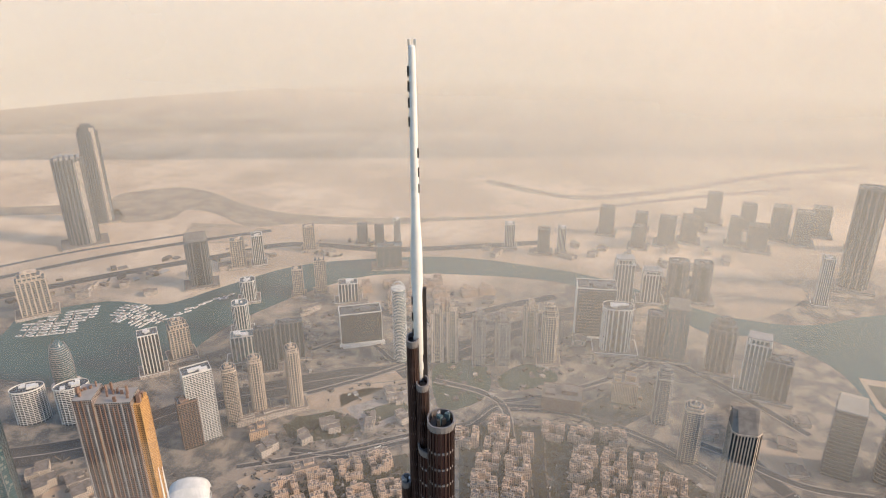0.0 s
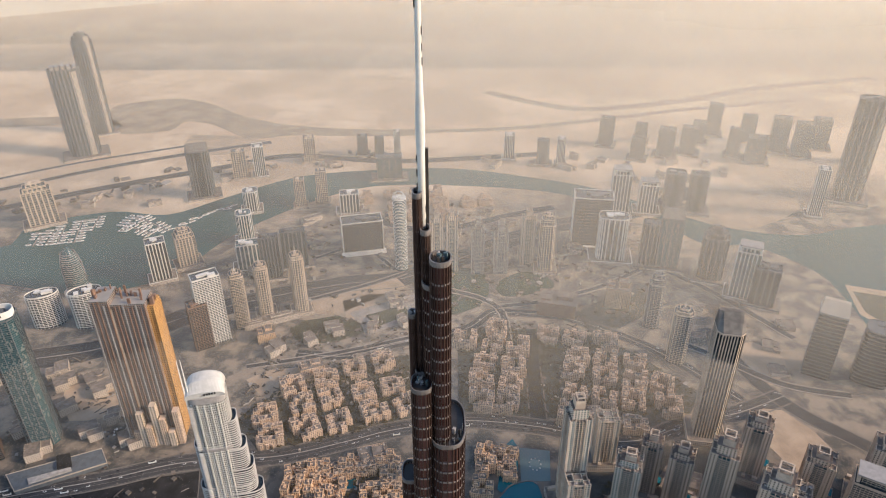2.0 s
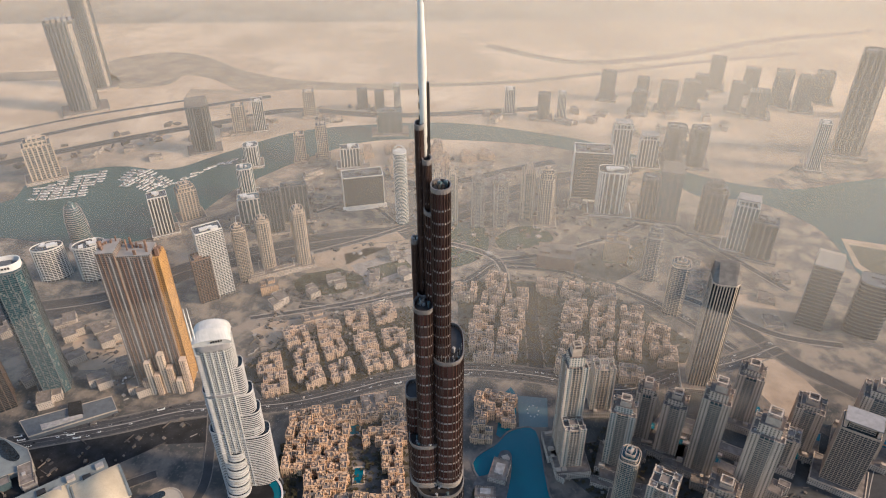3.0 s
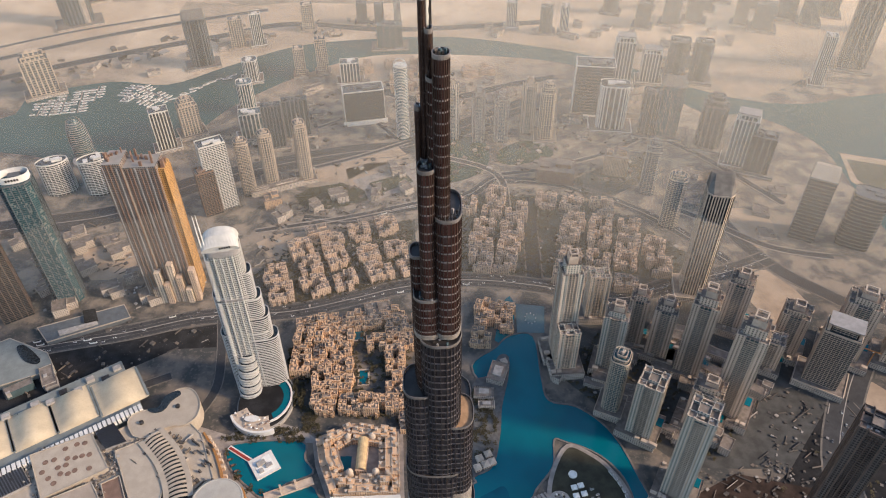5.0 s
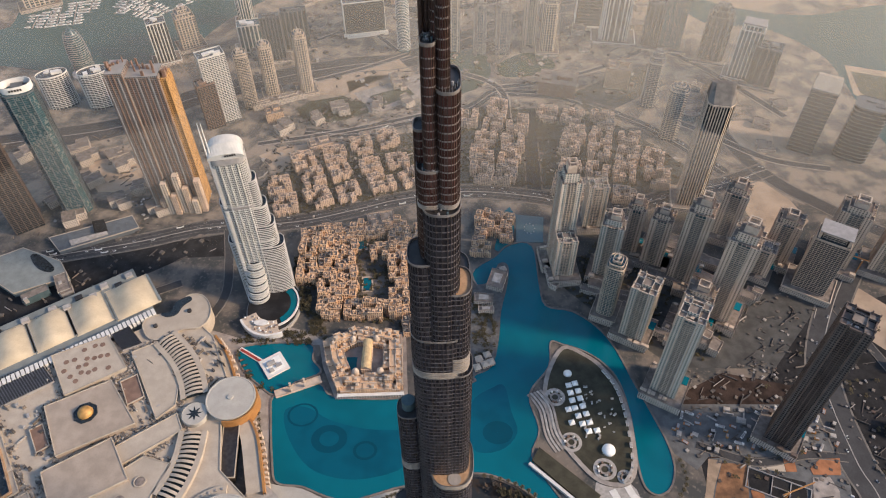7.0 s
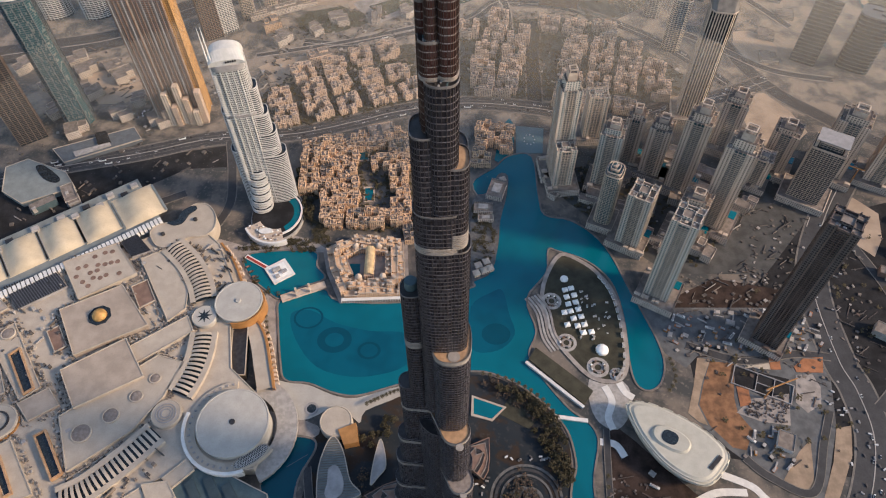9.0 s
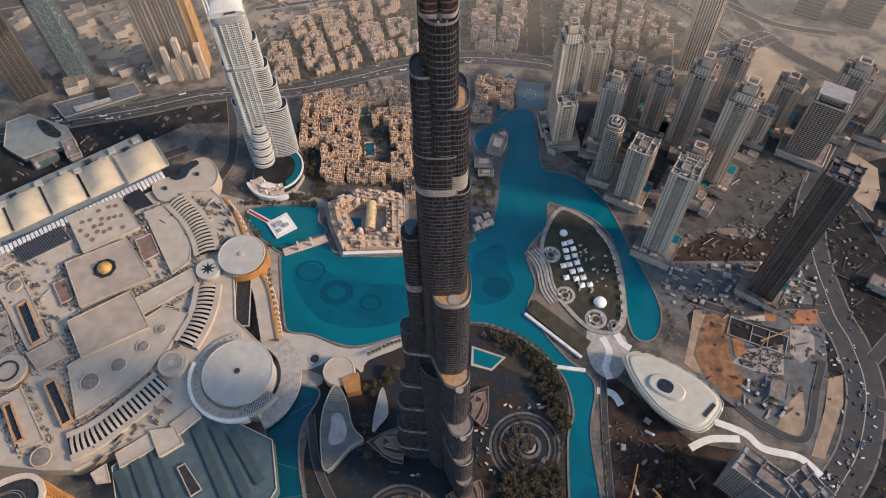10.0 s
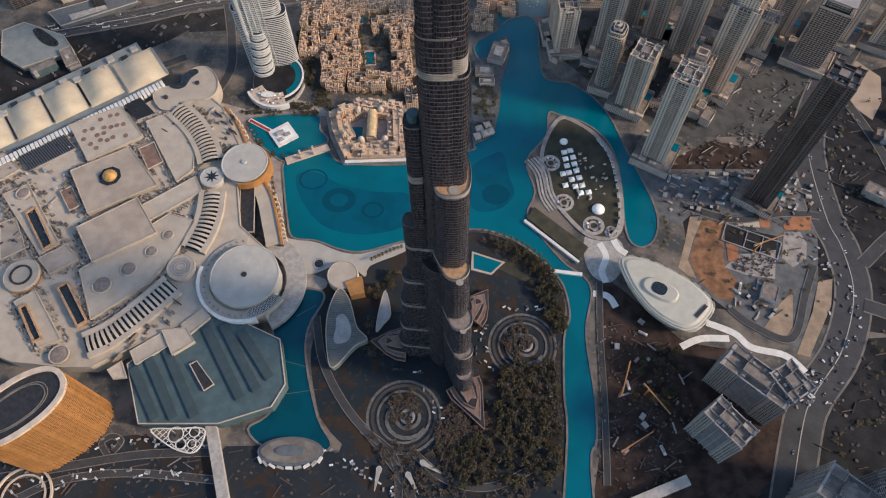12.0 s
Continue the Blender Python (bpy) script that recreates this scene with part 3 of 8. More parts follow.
tier(oval(44, 44, 34, 2.0), 0, 265, "core")
for (x, y), z1, r in (((9, -14), SOUTHZ, 4.4), ((14, -33), 283, 3.4), ((18, -43), 191, 3.2)):
    bm = bmesh.new()
    prism(bm, oval(2 * r, 2 * r, 24, 2.0, x, y - 6), z1 - 0.15, z1 + 0.3)
    part("terrace_disc", bm, APRON, great, "pale round paving on the terrace")
bm = bmesh.new()
turned(bm, [(0.95, 752), (0.95, 781), (1.1, 784), (1.1, 790), (0.8, 797), (0.7, 812), (0.58, 826.6), (0.58, 827)], 20, -0.35, 0)
spire = part("spire", bm, WHITE, great, "white tubular steel spire", smooth=True)
for z, s in ((822, -1), (819.5, -1), (816.8, -1), (813.5, -1), (808, 1), (804.5, 1), (801.5, 1), (779, -1), (775.5, -1), (772, -1), (766, 1), (762.5, 1)):
    bm = bmesh.new()
    box(bm, -0.35 + s * (0.72 if z > 796 else 1.0), -0.25, z, 0.28, 0.4, 1.7)
    part("vent_box", bm, DARKST, spire, "dark box on the spire")
for s in (-1, 1):
    bm = bmesh.new()
    box(bm, -0.35 + s * 0.5, 0, 826.6, 0.35, 0.5, 1.4)
    part("lamp_bracket", bm, STEEL, spire)
bm = bmesh.new()
box(bm, 0.95, 0.9, 690, 0.8, 0.8, 92)
part("rear_shaft", bm, DARKST, great, "slim brown shaft behind the spire")
rr = random.Random(2)
for x, y, w, z1, n in ((4.0, -7.6, 3.2, 757, 9), (-1.25, -8.0, 3.6, 718.6, 9), (5.6, -8, 7.0, 699.5, 14), (-1.5, -9, 6.5, 662, 9), (-3.5, -1.2, 1.0, 736.5, 4), (3.5, -13.5, 9, 642, 8)):
    for k in range(n):
        bm = bmesh.new()
        box(bm, x + rr.uniform(-0.5, 0.5) * w, y + rr.uniform(-0.5, 0.5) * w * 0.8, z1 - 0.3, rr.uniform(0.25, 1.0), rr.uniform(0.25, 1.0), rr.uniform(0.6, 2.2), rr.uniform(0, 90))
        part("roof_unit", bm, (STEEL, DARKST, TEALROOF, GREYR)[k % 4], great)
for k in range(10):
    bm = bmesh.new()
    a = math.pi * (0.1 + 0.8 * k / 9)
    box(bm, 5.6 - 4.5 * math.cos(a), -3.2 - 8.6 * math.sin(a), 699.5, 0.12, 0.12, 2.6)
    part("guard_post", bm, STEEL, great)
bm = bmesh.new()
turned(bm, [(4.3, 459), (4.3, 468), (3.9, 468.4)], 24, -19.5, 1.5)
part("roof_tank", bm, TEALROOF, great, "round blue-grey roof tank")
bm = bmesh.new()
box(bm, 0.8, -9.2, 661.4, 3.0, 1.6, 2.2)
part("roof_tank", bm, TEALROOF, great, "square teal roof plant room")


def walled_box(bm, x, y, sx, sy, h, lip=1.1):
    """One closed block whose roof lies behind a raised parapet."""
    loops = [[bm.verts.new((p[0], p[1], z)) for p in rect(sx - 2 * k, sy - 2 * k, x, y)] for k, z in ((0, 0), (0, h + lip), (0.6, h + lip), (0.6, h))]
    for a, b in zip(loops, loops[1:]):
        for k in range(4):
            bm.faces.new((a[k], a[(k + 1) % 4], b[(k + 1) % 4], b[k]))
    bm.faces.new(loops[-1])


# ---- high-rise buildings ----
def high_rise(x, y, w, d, h, rot, plan, skin, glass, crown="flat", slabs=3.6, piers=5.0, label="", group="", base=0.0, name="high_rise", rib=0.0):
    """A tower block: glass body, floor bands, piers, parapet, roof plant and podium."""
    t = thing(name, x, y, 0, rot, label, "high-rise", group)
    if y < 900 and x > 650 and plan != "cross":
        slabs, piers = 7.6, 0
    # far grey towers show shaded faces: shade put in as a darker skin
    skin = SLATE if y > 1000 and skin is GREYR else skin
    far = y > 1000 and slabs and piers
    if far:
        base = base or 7.0
        slabs, piers, rib = (0, w / 4, 0.16) if glass in (TEAL, DARKGL) and skin is not WHITE else (slabs * 1.5 if skin is BEIGE else 0, w / 6, 0.3)
    shapes = {"rect": rect(w, d), "round": oval(w, d, 24), "soft": oval(w, d, 24, 4.0), "cut": chamfer(w, d, w * 0.18), "cross": cross(w, d, w * 0.2)}
    out = shapes[plan]
    stages = {"flat": ((1.0, 1.0),), "steps": ((0.84, 1.0), (0.93, 0.78), (1.0, 0.5)), "round": ((0.93, 1.0), (0.97, 0.82), (1.0, 0.5)), "frame": ((0.93, 1.0), (1.0, 0.66)),
              "spire": ((0.86, 1.0), (0.93, 0.7), (0.97, 0.4)), "peak": ((0.9, 1.0),)}[crown]
    z0 = 0.0
    bg, bs, bp = bmesh.new(), bmesh.new(), bmesh.new()
    for f, k in stages:
        o = [(a * k, b * k) for a, b in out]
        z1 = h * f
        prism(bg, grow(o, -0.4), z0, z1 - 0.5)
        z = z0 + 1.0 if z0 else max(base, 4.0)
        while slabs and z < z1 - 1:
            prism(bs, o, z, z + slabs * (0.3 if skin is WHITE else 0.2))
            z += slabs
        if piers:
            fins(bp, o + o[:1], z0, z1, piers, 0.35, piers * (rib or (0.18 if skin is WHITE else 0.13)))
        rim(bs, grow(o, 0.2), grow(o, -0.5), z1 - 1.2, z1 + 1.4)
        z0 = z1
    body = part("glass_body", bg, glass, t)
    part("banding", bs, skin, body, kind="stuff")
    if piers:
        part("pier_grid", bp, skin, body, kind="stuff")
    else:
        bp.free()
    k = stages[-1][1]
    bm = bmesh.new()
    rr = random.Random(int(x * 7 + y))
    for j in range(4):
        box(bm, rr.uniform(-0.25, 0.25) * w * k, rr.uniform(-0.25, 0.25) * d * k, z0 - 0.5, w * k * rr.uniform(0.12, 0.35), d * k * rr.uniform(0.12, 0.35), rr.uniform(2, 5))
    part("roof_plant", bm, skin, t)
    if crown == "frame":
        for sx in (-1, 1):
            bm = bmesh.new()
            box(bm, sx * w * 0.42, 0, h * 0.93, w * 0.08, d * 0.8, h * 0.1)
            part("crown_wall", bm, skin, t)
        bm = bmesh.new()
        box(bm, 0, 0, h * 1.03, w * 0.95, d * 0.85, 1.6)
        part("crown_roof", bm, GREYR, t)
    if crown in ("spire", "round"):
        bm = bmesh.new()
        turned(bm, [(0.6, z0 - 1), (0.5, z0 + h * 0.05), (0.12, z0 + h * 0.1)], 8)
        part("mast", bm, WHITE, t)
    if crown == "peak":
        bm = bmesh.new()
        prism(bm, out, h * 0.9, h, [(a * 0.9, b * 0.2 + d * 0.3) for a, b in out])
        part("sloped_top", bm, KERB if rib else PALEROOF, t)
    if base:
        bm = bmesh.new()
        box(bm, 0, 0, 0, w * 1.5, d * 1.5, base)
        podium = roofed(part("podium", bm, PALEWALL, t))
        bm = bmesh.new()
        rim(bm, rect(w * 1.52, d * 1.52), rect(w * 1.46, d * 1.46), base - 0.5, base + 1.1)
        part("podium_parapet", bm, skin, podium)
    return t


def flats(x, y, w, d, h, rot, crown="steps", wall=None, glass=None, trim=None, label="", group="", base=0.0):
    """A residential tower: teal glass core, walled corner shafts, recessed bays with balconies, stepped top with pale frames."""
    wall, glass, trim = wall or RESI, glass or TEAL, trim or BEIGE
    t = thing("residential_tower", x, y, 0, rot, label, "residential tower", group)
    rr = random.Random(int(x * 3 + y * 5))
    top = h * (0.88 if crown == "steps" else 1.0)
    bm = bmesh.new()
    prism(bm, rect(w - 2.4, d - 2.4), 0, top)
    core = roofed(part("glass_core", bm, glass, t))
    cw, cd = w * 0.3, d * 0.3
    for sx in (-1, 1):
        for sy in (-1, 1):
            ch = top + (0.4 if crown == "steps" else 2.4)
            px, py = sx * (w - cw) / 2, sy * (d - cd) / 2
            bm = bmesh.new()
            walled_box(bm, px, py, cw, cd, ch, 1.8)
            shaft = roofed(part("corner_shaft", bm, wall, t))
            for u, v in ((sx * (cw / 2 - 0.7), -sy * cd / 2 * 0.55), (-sx * cw / 2 * 0.55, sy * (cd / 2 - 0.7)), (sx * (cw / 2 - 0.5), sy * (cd / 2 - 0.5))):
                bm = bmesh.new()
                box(bm, px + u + math.copysign(0.5, u), py + v + math.copysign(0.5, v), 0, 1.5, 1.5, ch + rr.uniform(2.0, 4.5))
                part("pier", bm, trim, shaft)
    for k in range(4):
        a = radians(90 * k)
        half, across = ((d / 2, w) if k % 2 else (w / 2, d))
        bm = bmesh.new()
        z = 5.0
        while z < top - 2:
            box(bm, (half - 1.0) * math.cos(a), (half - 1.0) * math.sin(a), z, 2.2, across * 0.39, 1.0, 90 * k)
            z += 3.6
        part("balcony_rack", bm, trim, core, kind="stuff")
        for s in (-1, 1):
            px, py = (half - 0.6) * math.cos(a) - s * across * 0.07 * math.sin(a), (half - 0.6) * math.sin(a) + s * across * 0.07 * math.cos(a)
            bm = bmesh.new()
            box(bm, px, py, 0, 2.4, 0.9, top + 1.5, 90 * k)
            part("pier", bm, trim, t)
    z = top
    for k, s in enumerate((0.7, 0.44) if crown == "steps" else (0.42,)):
        up = h * (0.075 - 0.02 * k) if crown == "steps" else 5.0
        bm = bmesh.new()
        walled_box(bm, rr.uniform(-0.04, 0.04) * w, rr.uniform(-0.04, 0.04) * d, w * s, d * s, up, 1.6)
        stage = roofed(part("upper_stage", bm, wall if k == 0 else trim, t))
        stage.location.z = z
        z += up
    if crown == "steps":
        for sx in (-1, 1):
            for sy in (-1, 1):
                bm = bmesh.new()
                box(bm, sx * w * 0.17, sy * d * 0.17, z, 1.3, 1.3, h * 0.03)
                part("frame_post", bm, trim, t)
        bm = bmesh.new()
        rim(bm, rect(w * 0.4, d * 0.4), rect(w * 0.31, d * 0.31), z + h * 0.03, z + h * 0.03 + 1.4)
        part("top_frame", bm, trim, t, "pale open roof frame")
    else:
        bm = bmesh.new()
        rim(bm, rect(w * 0.98, d * 0.98), rect(w * 0.9, d * 0.9), top + 0.2, top + 3.2)
        part("roof_frame", bm, trim, t, "pale roof frame")
    for k in range(5):
        bm = bmesh.new()
        box(bm, rr.uniform(-0.38, 0.38) * w, rr.choice((-0.3, 0.3)) * d, top, rr.uniform(2, 5), rr.uniform(2, 5), rr.uniform(1.5, 3.5))
        part("roof_unit", bm, (CONCRETE, trim, GREYR)[k % 3], t)
    if base:
        bm = bmesh.new()
        walled_box(bm, rr.uniform(-4, 4), rr.uniform(-4, 4), w * 1.7, d * 1.6, base)
        podium = roofed(part("podium", bm, PALEWALL, t))
        bm = bmesh.new()
        box(bm, w * 0.62, d * 0.5, base, w * 0.3, d * 0.4, 0.8)
        part("podium_pool", bm, LAKE, podium, "turquoise podium pool")
        for k in range(6):
            bm = bmesh.new()
            box(bm, rr.uniform(-0.8, 0.8) * w, rr.choice((-0.68, 0.68)) * d, base, rr.uniform(4, 9), rr.uniform(3, 6), rr.uniform(2.5, 6))
            part("podium_house", bm, trim, podium)
    return t


NEAR = "beige residential tower with teal glass bays by the lake"
for x, y, w, d, h, rot, crown in (
        (184, 540, 30, 30, 205, 5, "steps"), (250, 622, 32, 26, 96, 0, "flat"), (303, 567, 28, 30, 114, -20, "steps"), (336, 538, 32, 32, 120, -25, "steps"), (376, 506, 36, 36, 171, -28, "steps"), (470, 602, 36, 36, 114, -28, "steps"),
        (255, 515, 34, 32, 132, -20, "steps"), (186, 513, 30, 28, 86, 5, "flat"), (280, 395, 34, 36, 112, -30, "flat"), (364, 405, 40, 34, 98, -30, "steps"), (306, 300, 34, 36, 172, -30, "flat"), (412, 432, 40, 40, 190, -32, "steps")):
    flats(x, y, w, d, h, rot, crown, RESIT if x in (184, 186, 280, 306, 255, 250) else RESI, label=NEAR, group="towers by the lake", base=13)
for x, y, w, d, h, rot, crown in ((540, 550, 38, 38, 96, -30, "steps"), (628, 540, 46, 40, 131, -32, "steps"), (500, 515, 30, 30, 60, -30, "flat"), (700, 520, 38, 38, 100, -30, "steps")):
    flats(x, y, w, d, h, rot, crown, label=NEAR, group="towers by the lake", base=10)
high_rise(245, 434, 26, 30, 124, -25, "soft", BEIGE, TEAL, "round", label="round-cornered beige tower with domed top by the lake", group="towers by the lake", base=13)
high_rise(570, 482, 48, 36, 124, -32, "rect", BEIGE, GREYGL, "frame", label="beige hotel slab with a framed roof", group="towers by the lake", base=12)
high_rise(430, 682, 40, 40, 240, -10, "cut", BEIGE, DARKGL, "peak", 0, 4.6, label="tall tower with pale vertical ribs and dark peak", base=10, rib=0.4)
flats(440, 224, 34, 34, 252, -35, "flat", DARKWALL, DARKWALL, BRONZE, "dark grey unfinished tower above the building yard", base=12)
# towers beside the motorway
MOTOR = "towers by the motorway"
for x, y, w, d, h, rot, plan, skin, glass, crown, piers, label in (
        (-648, 680, 46, 42, 246, 20, "cut", SLATE, TEAL, "flat", 9, "blue-grey glass tower with pale grid"), (-722, 640, 46, 42, 245, 34, "rect", BRONZE, DARKGL, "steps", 9, "dark residential tower with pale balconies"),
        (-440, 940, 50, 30, 150, 30, "rect", WHITE, GREYGL, "flat", 5, "white-framed residential slab tower"), (-458, 920, 34, 26, 100, 30, "rect", COPPER, DARKGL, "flat", 5, "brown unfinished tower beside a white slab"),
        (-398, 985, 28, 28, 129, 20, "soft", BEIGE, GREYGL, "round", 4, "slim beige tower with rounded top"), (-360, 1024, 28, 28, 124, 20, "soft", BEIGE, GREYGL, "round", 4, "slim beige tower with rounded top"),
        (-289, 1034, 28, 28, 141, 20, "soft", BEIGE, GREYGL, "round", 4, "slim beige tower with rounded top"), (-621, 1160, 40, 30, 98, 25, "rect", WHITE, DARKGL, "flat", 9, "dark tower with broad white ribs"),
        (-582, 1222, 42, 36, 93, 30, "rect", BEIGE, GREYGL, "steps", 5, "sand-coloured tower with stepped top")):
    high_rise(x, y, w, d, h, rot, plan, skin, glass, crown, 3.6, piers, label, MOTOR)
# curved crown wall on the blue-grey tower
t = thing("sign_wall", -648, 680, 246, 20, "white curved crown wall with an unreadable sign", "crown wall")
bm = bmesh.new()
rim(bm, oval(46, 30, 28, 2.4), oval(44, 28, 28, 2.4), 0, 11)
part("wall", bm, WHITE, t)
for k in range(5):
    bm = bmesh.new()
    box(bm, -8 + 4 * k, -15.2, 4.5, 2.6, 0.5, 3.2)
    part("sign_bar", bm, DARKST, t)
# copper twin slab under construction, sunlight painted gold on its right side
cop = thing("residential_tower", -466, 690, 0, 4, "copper-brown slab tower, one side painted sunlit gold, unfinished top", "residential tower", MOTOR)
rr = random.Random(9)
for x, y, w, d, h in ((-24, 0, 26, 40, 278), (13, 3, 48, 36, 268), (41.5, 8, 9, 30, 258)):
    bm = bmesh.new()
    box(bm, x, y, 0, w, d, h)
    b = part("body", bm, RESIG if x != 41.5 else SUNSIDE_PAINT, cop)
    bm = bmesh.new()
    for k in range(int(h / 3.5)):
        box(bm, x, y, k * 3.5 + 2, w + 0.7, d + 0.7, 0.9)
    part("banding", bm, COPPER if x != 41.5 else SUNSIDE_PAINT, b, kind="stuff")
    n = int(w / 5.5)
    for k in range(n + 1):
        for s in (-1, 1):
            bm = bmesh.new()
            box(bm, x - w / 2 + w * k / n, y + s * (d / 2 + 0.3), 0, 1.7, 1.6, h - rr.uniform(0, 8))
            part("pier", bm, (GREYR, COPPER, COPPER)[k % 3] if x != 41.5 else SUNSIDE_PAINT, b)
    for k in range(9):
        bm = bmesh.new()
        box(bm, x + rr.uniform(-0.42, 0.42) * w, y + rr.uniform(-0.42, 0.42) * d, h, rr.uniform(1, 5), rr.uniform(1, 6), rr.uniform(3, 14))
        part("unfinished_core", bm, COPPER, b)
for k in range(7):
    bm = bmesh.new()
    box(bm, -22 + 11 * k, -21 - (k % 3) * 2.5, 0, 9, 12, 30 + 13 * ((k * 3) % 5))
    part("lower_bay", bm, RESI if k % 2 else SANDWALL, cop)
for k in range(3):
    bm = bmesh.new()
    box(bm, -44, -4 + 7 * k, 0, 5, 3, 262 - 22 * k)
    part("hoist_mast", bm, COPPER, cop)


# ---- business district beyond the motorway ----
BAY = "towers of the business district"
for x, y, w, d, h, rot, plan, skin, glass, crown, label in (
        (-705, 995, 62, 36, 80, 25, "round", WHITE, DARKGL, "flat", "low curved tower with white bands"),
        (-791, 995, 60, 36, 74, 25, "round", WHITE, DARKGL, "flat", "low curved tower with white bands"), (-1013, 1425, 66, 40, 115, 30, "rect", BEIGE, GREYGL, "steps", "sand-coloured hotel block on a podium"),
        (-578, 1695, 38, 30, 86, 15, "rect", BEIGE, GREYGL, "flat", "hazy pale tower across the creek"), (-525, 1712, 30, 30, 95, 15, "rect", WHITE, DARKGL, "flat", "hazy pale tower with dark core"),
        (-397, 1815, 34, 30, 80, 10, "rect", BEIGE, GREYGL, "flat", "hazy pale tower across the creek"), (-650, 1580, 60, 40, 150, 20, "soft", GREYR, DARKGL, "peak", "dark wedge-topped glass tower")):
    high_rise(x, y, w, d, h, rot, plan, skin, glass, crown, label=label, group=BAY, slabs=4.0, piers=6)
for x, y, w, d, h, rot, plan, skin, glass, crown in (
        (-373, 1512, 26, 26, 82, 10, "rect", BEIGE, GREYGL, "flat"), (-317, 1530, 28, 26, 98, 10, "rect", BEIGE, GREYGL, "flat"), (-498, 1490, 38, 34, 60, 15, "cut", WHITE, GREYGL, "flat"),
        (-472, 1325, 36, 34, 80, 15, "cut", WHITE, TEAL, "flat"), (-242, 1862, 30, 26, 64, 5, "rect", GREYR, GREYGL, "flat"), (-189, 1850, 27, 24, 63, 5, "rect", GREYR, GREYGL, "flat"),
        (-135, 1850, 20, 20, 85, 5, "rect", WHITE, GREYGL, "flat"), (206, 1825, 30, 26, 80, -5, "rect", WHITE, GREYGL, "flat"), (303, 1782, 36, 30, 79, -8, "soft", GREYR, GREYGL, "flat"), (355, 1780, 24, 24, 83, -8, "rect", WHITE, GREYGL, "flat")):
    high_rise(x, y, w, d, h, rot, plan, skin, glass, crown, label="hazy mid-rise tower across the creek", group=BAY, slabs=4.0, piers=6)
for x, y, w, d, h, rot, plan, skin, glass, crown, label in (
        (-374, 1160, 42, 20, 108, 12, "rect", GREYR, GREYGL, "flat", "grey slab tower with fine grid"), (-332, 1208, 56, 20, 96, 12, "rect", GREYR, GREYGL, "flat", "grey slab tower with fine grid"),
        (-435, 1206, 52, 30, 66, 15, "rect", WHITE, TEAL, "flat", "white framed glass block"), (24, 1198, 24, 26, 144, 0, "cut", BEIGE, TEAL, "spire", "slim beige twin tower with spire"),
        (-9, 1200, 26, 26, 137, 0, "cut", BEIGE, TEAL, "spire", "slim beige twin tower with spire"), (81, 1186, 26, 28, 130, 0, "cut", GREYR, TEAL, "spire", "slim grey-green tower with spire"),
        (132, 1186, 30, 28, 116, 0, "cut", GREYR, TEAL, "spire", "slim grey-green tower with spire"), (196, 1222, 30, 28, 131, -5, "cut", BEIGE, GREYGL, "spire", "slim beige tower with spire"), (234, 1188, 34, 30, 143, -5, "cut", BEIGE, GREYGL, "steps", "slim beige tower with stepped top")):
    if crown == "spire":
        flats(x, y, w, d, h, rot, "steps", RESI if skin is BEIGE else RESIG, glass, skin, label, BAY)
    else:
        high_rise(x, y, w, d, h, rot, plan, skin, glass, crown, label=label, group=BAY, slabs=4.0, piers=5)
for x, y, w, d, h, rot, plan, skin, glass, crown in (
        (454, 1445, 46, 36, 133, -8, "rect", WHITE, GREYGL, "frame"), (391, 1240, 66, 44, 111, -8, "soft", WHITE, DARKGL, "flat"), (534, 1472, 46, 36, 88, -10, "rect", WHITE, GREYGL, "frame"),
        (511, 1200, 48, 34, 144, -15, "rect", GREYR, TEAL, "peak"), (470, 1208, 42, 34, 110, -15, "cut", GREYR, DARKGL, "flat"), (600, 1475, 50, 40, 111, -12, "soft", GREYR, DARKGL, "flat"), (660, 1470, 46, 40, 108, -12, "soft", GREYR, DARKGL, "flat"),
        (592, 1150, 54, 40, 128, -20, "cut", GREYR, DARKGL, "steps"), (637, 1082, 46, 36, 122, -25, "rect", WHITE, TEAL, "frame")):
    high_rise(x, y, w, d, h, rot, plan, skin, glass, crown, label="glass office tower by the creek", group=BAY, slabs=4.0, piers=6)
for x, y, w, d, h, rot, plan, skin, glass, crown in (
        (667, 1050, 50, 34, 91, -25, "rect", GREYR, DARKGL, "flat"), (958, 1445, 27, 27, 133, -20, "rect", WHITE, GREYGL, "flat"), (1090, 1540, 70, 50, 280, -25, "cut", GREYR, DARKGL, "flat"), (684, 836, 46, 40, 150, -30, "rect", SLATE, DARKGL, "peak"),
        (768, 812, 60, 44, 112, -30, "soft", SLATE, DARKGL, "flat"), (420, 980, 30, 30, 122, -15, "cut", GREYR, GREYGL, "steps"), (438, 872, 34, 32, 118, -20, "cut", BEIGE, GREYGL, "round"), (-239, 1480, 48, 30, 57, 8, "rect", WHITE, GREYGL, "flat"),
        (-148, 1690, 70, 36, 69, 5, "rect", GREYR, TEAL, "flat")):
    high_rise(x, y, w, d, h, rot, plan, skin, glass, crown, label="office tower standing in haze", group=BAY, slabs=4.0, piers=6)
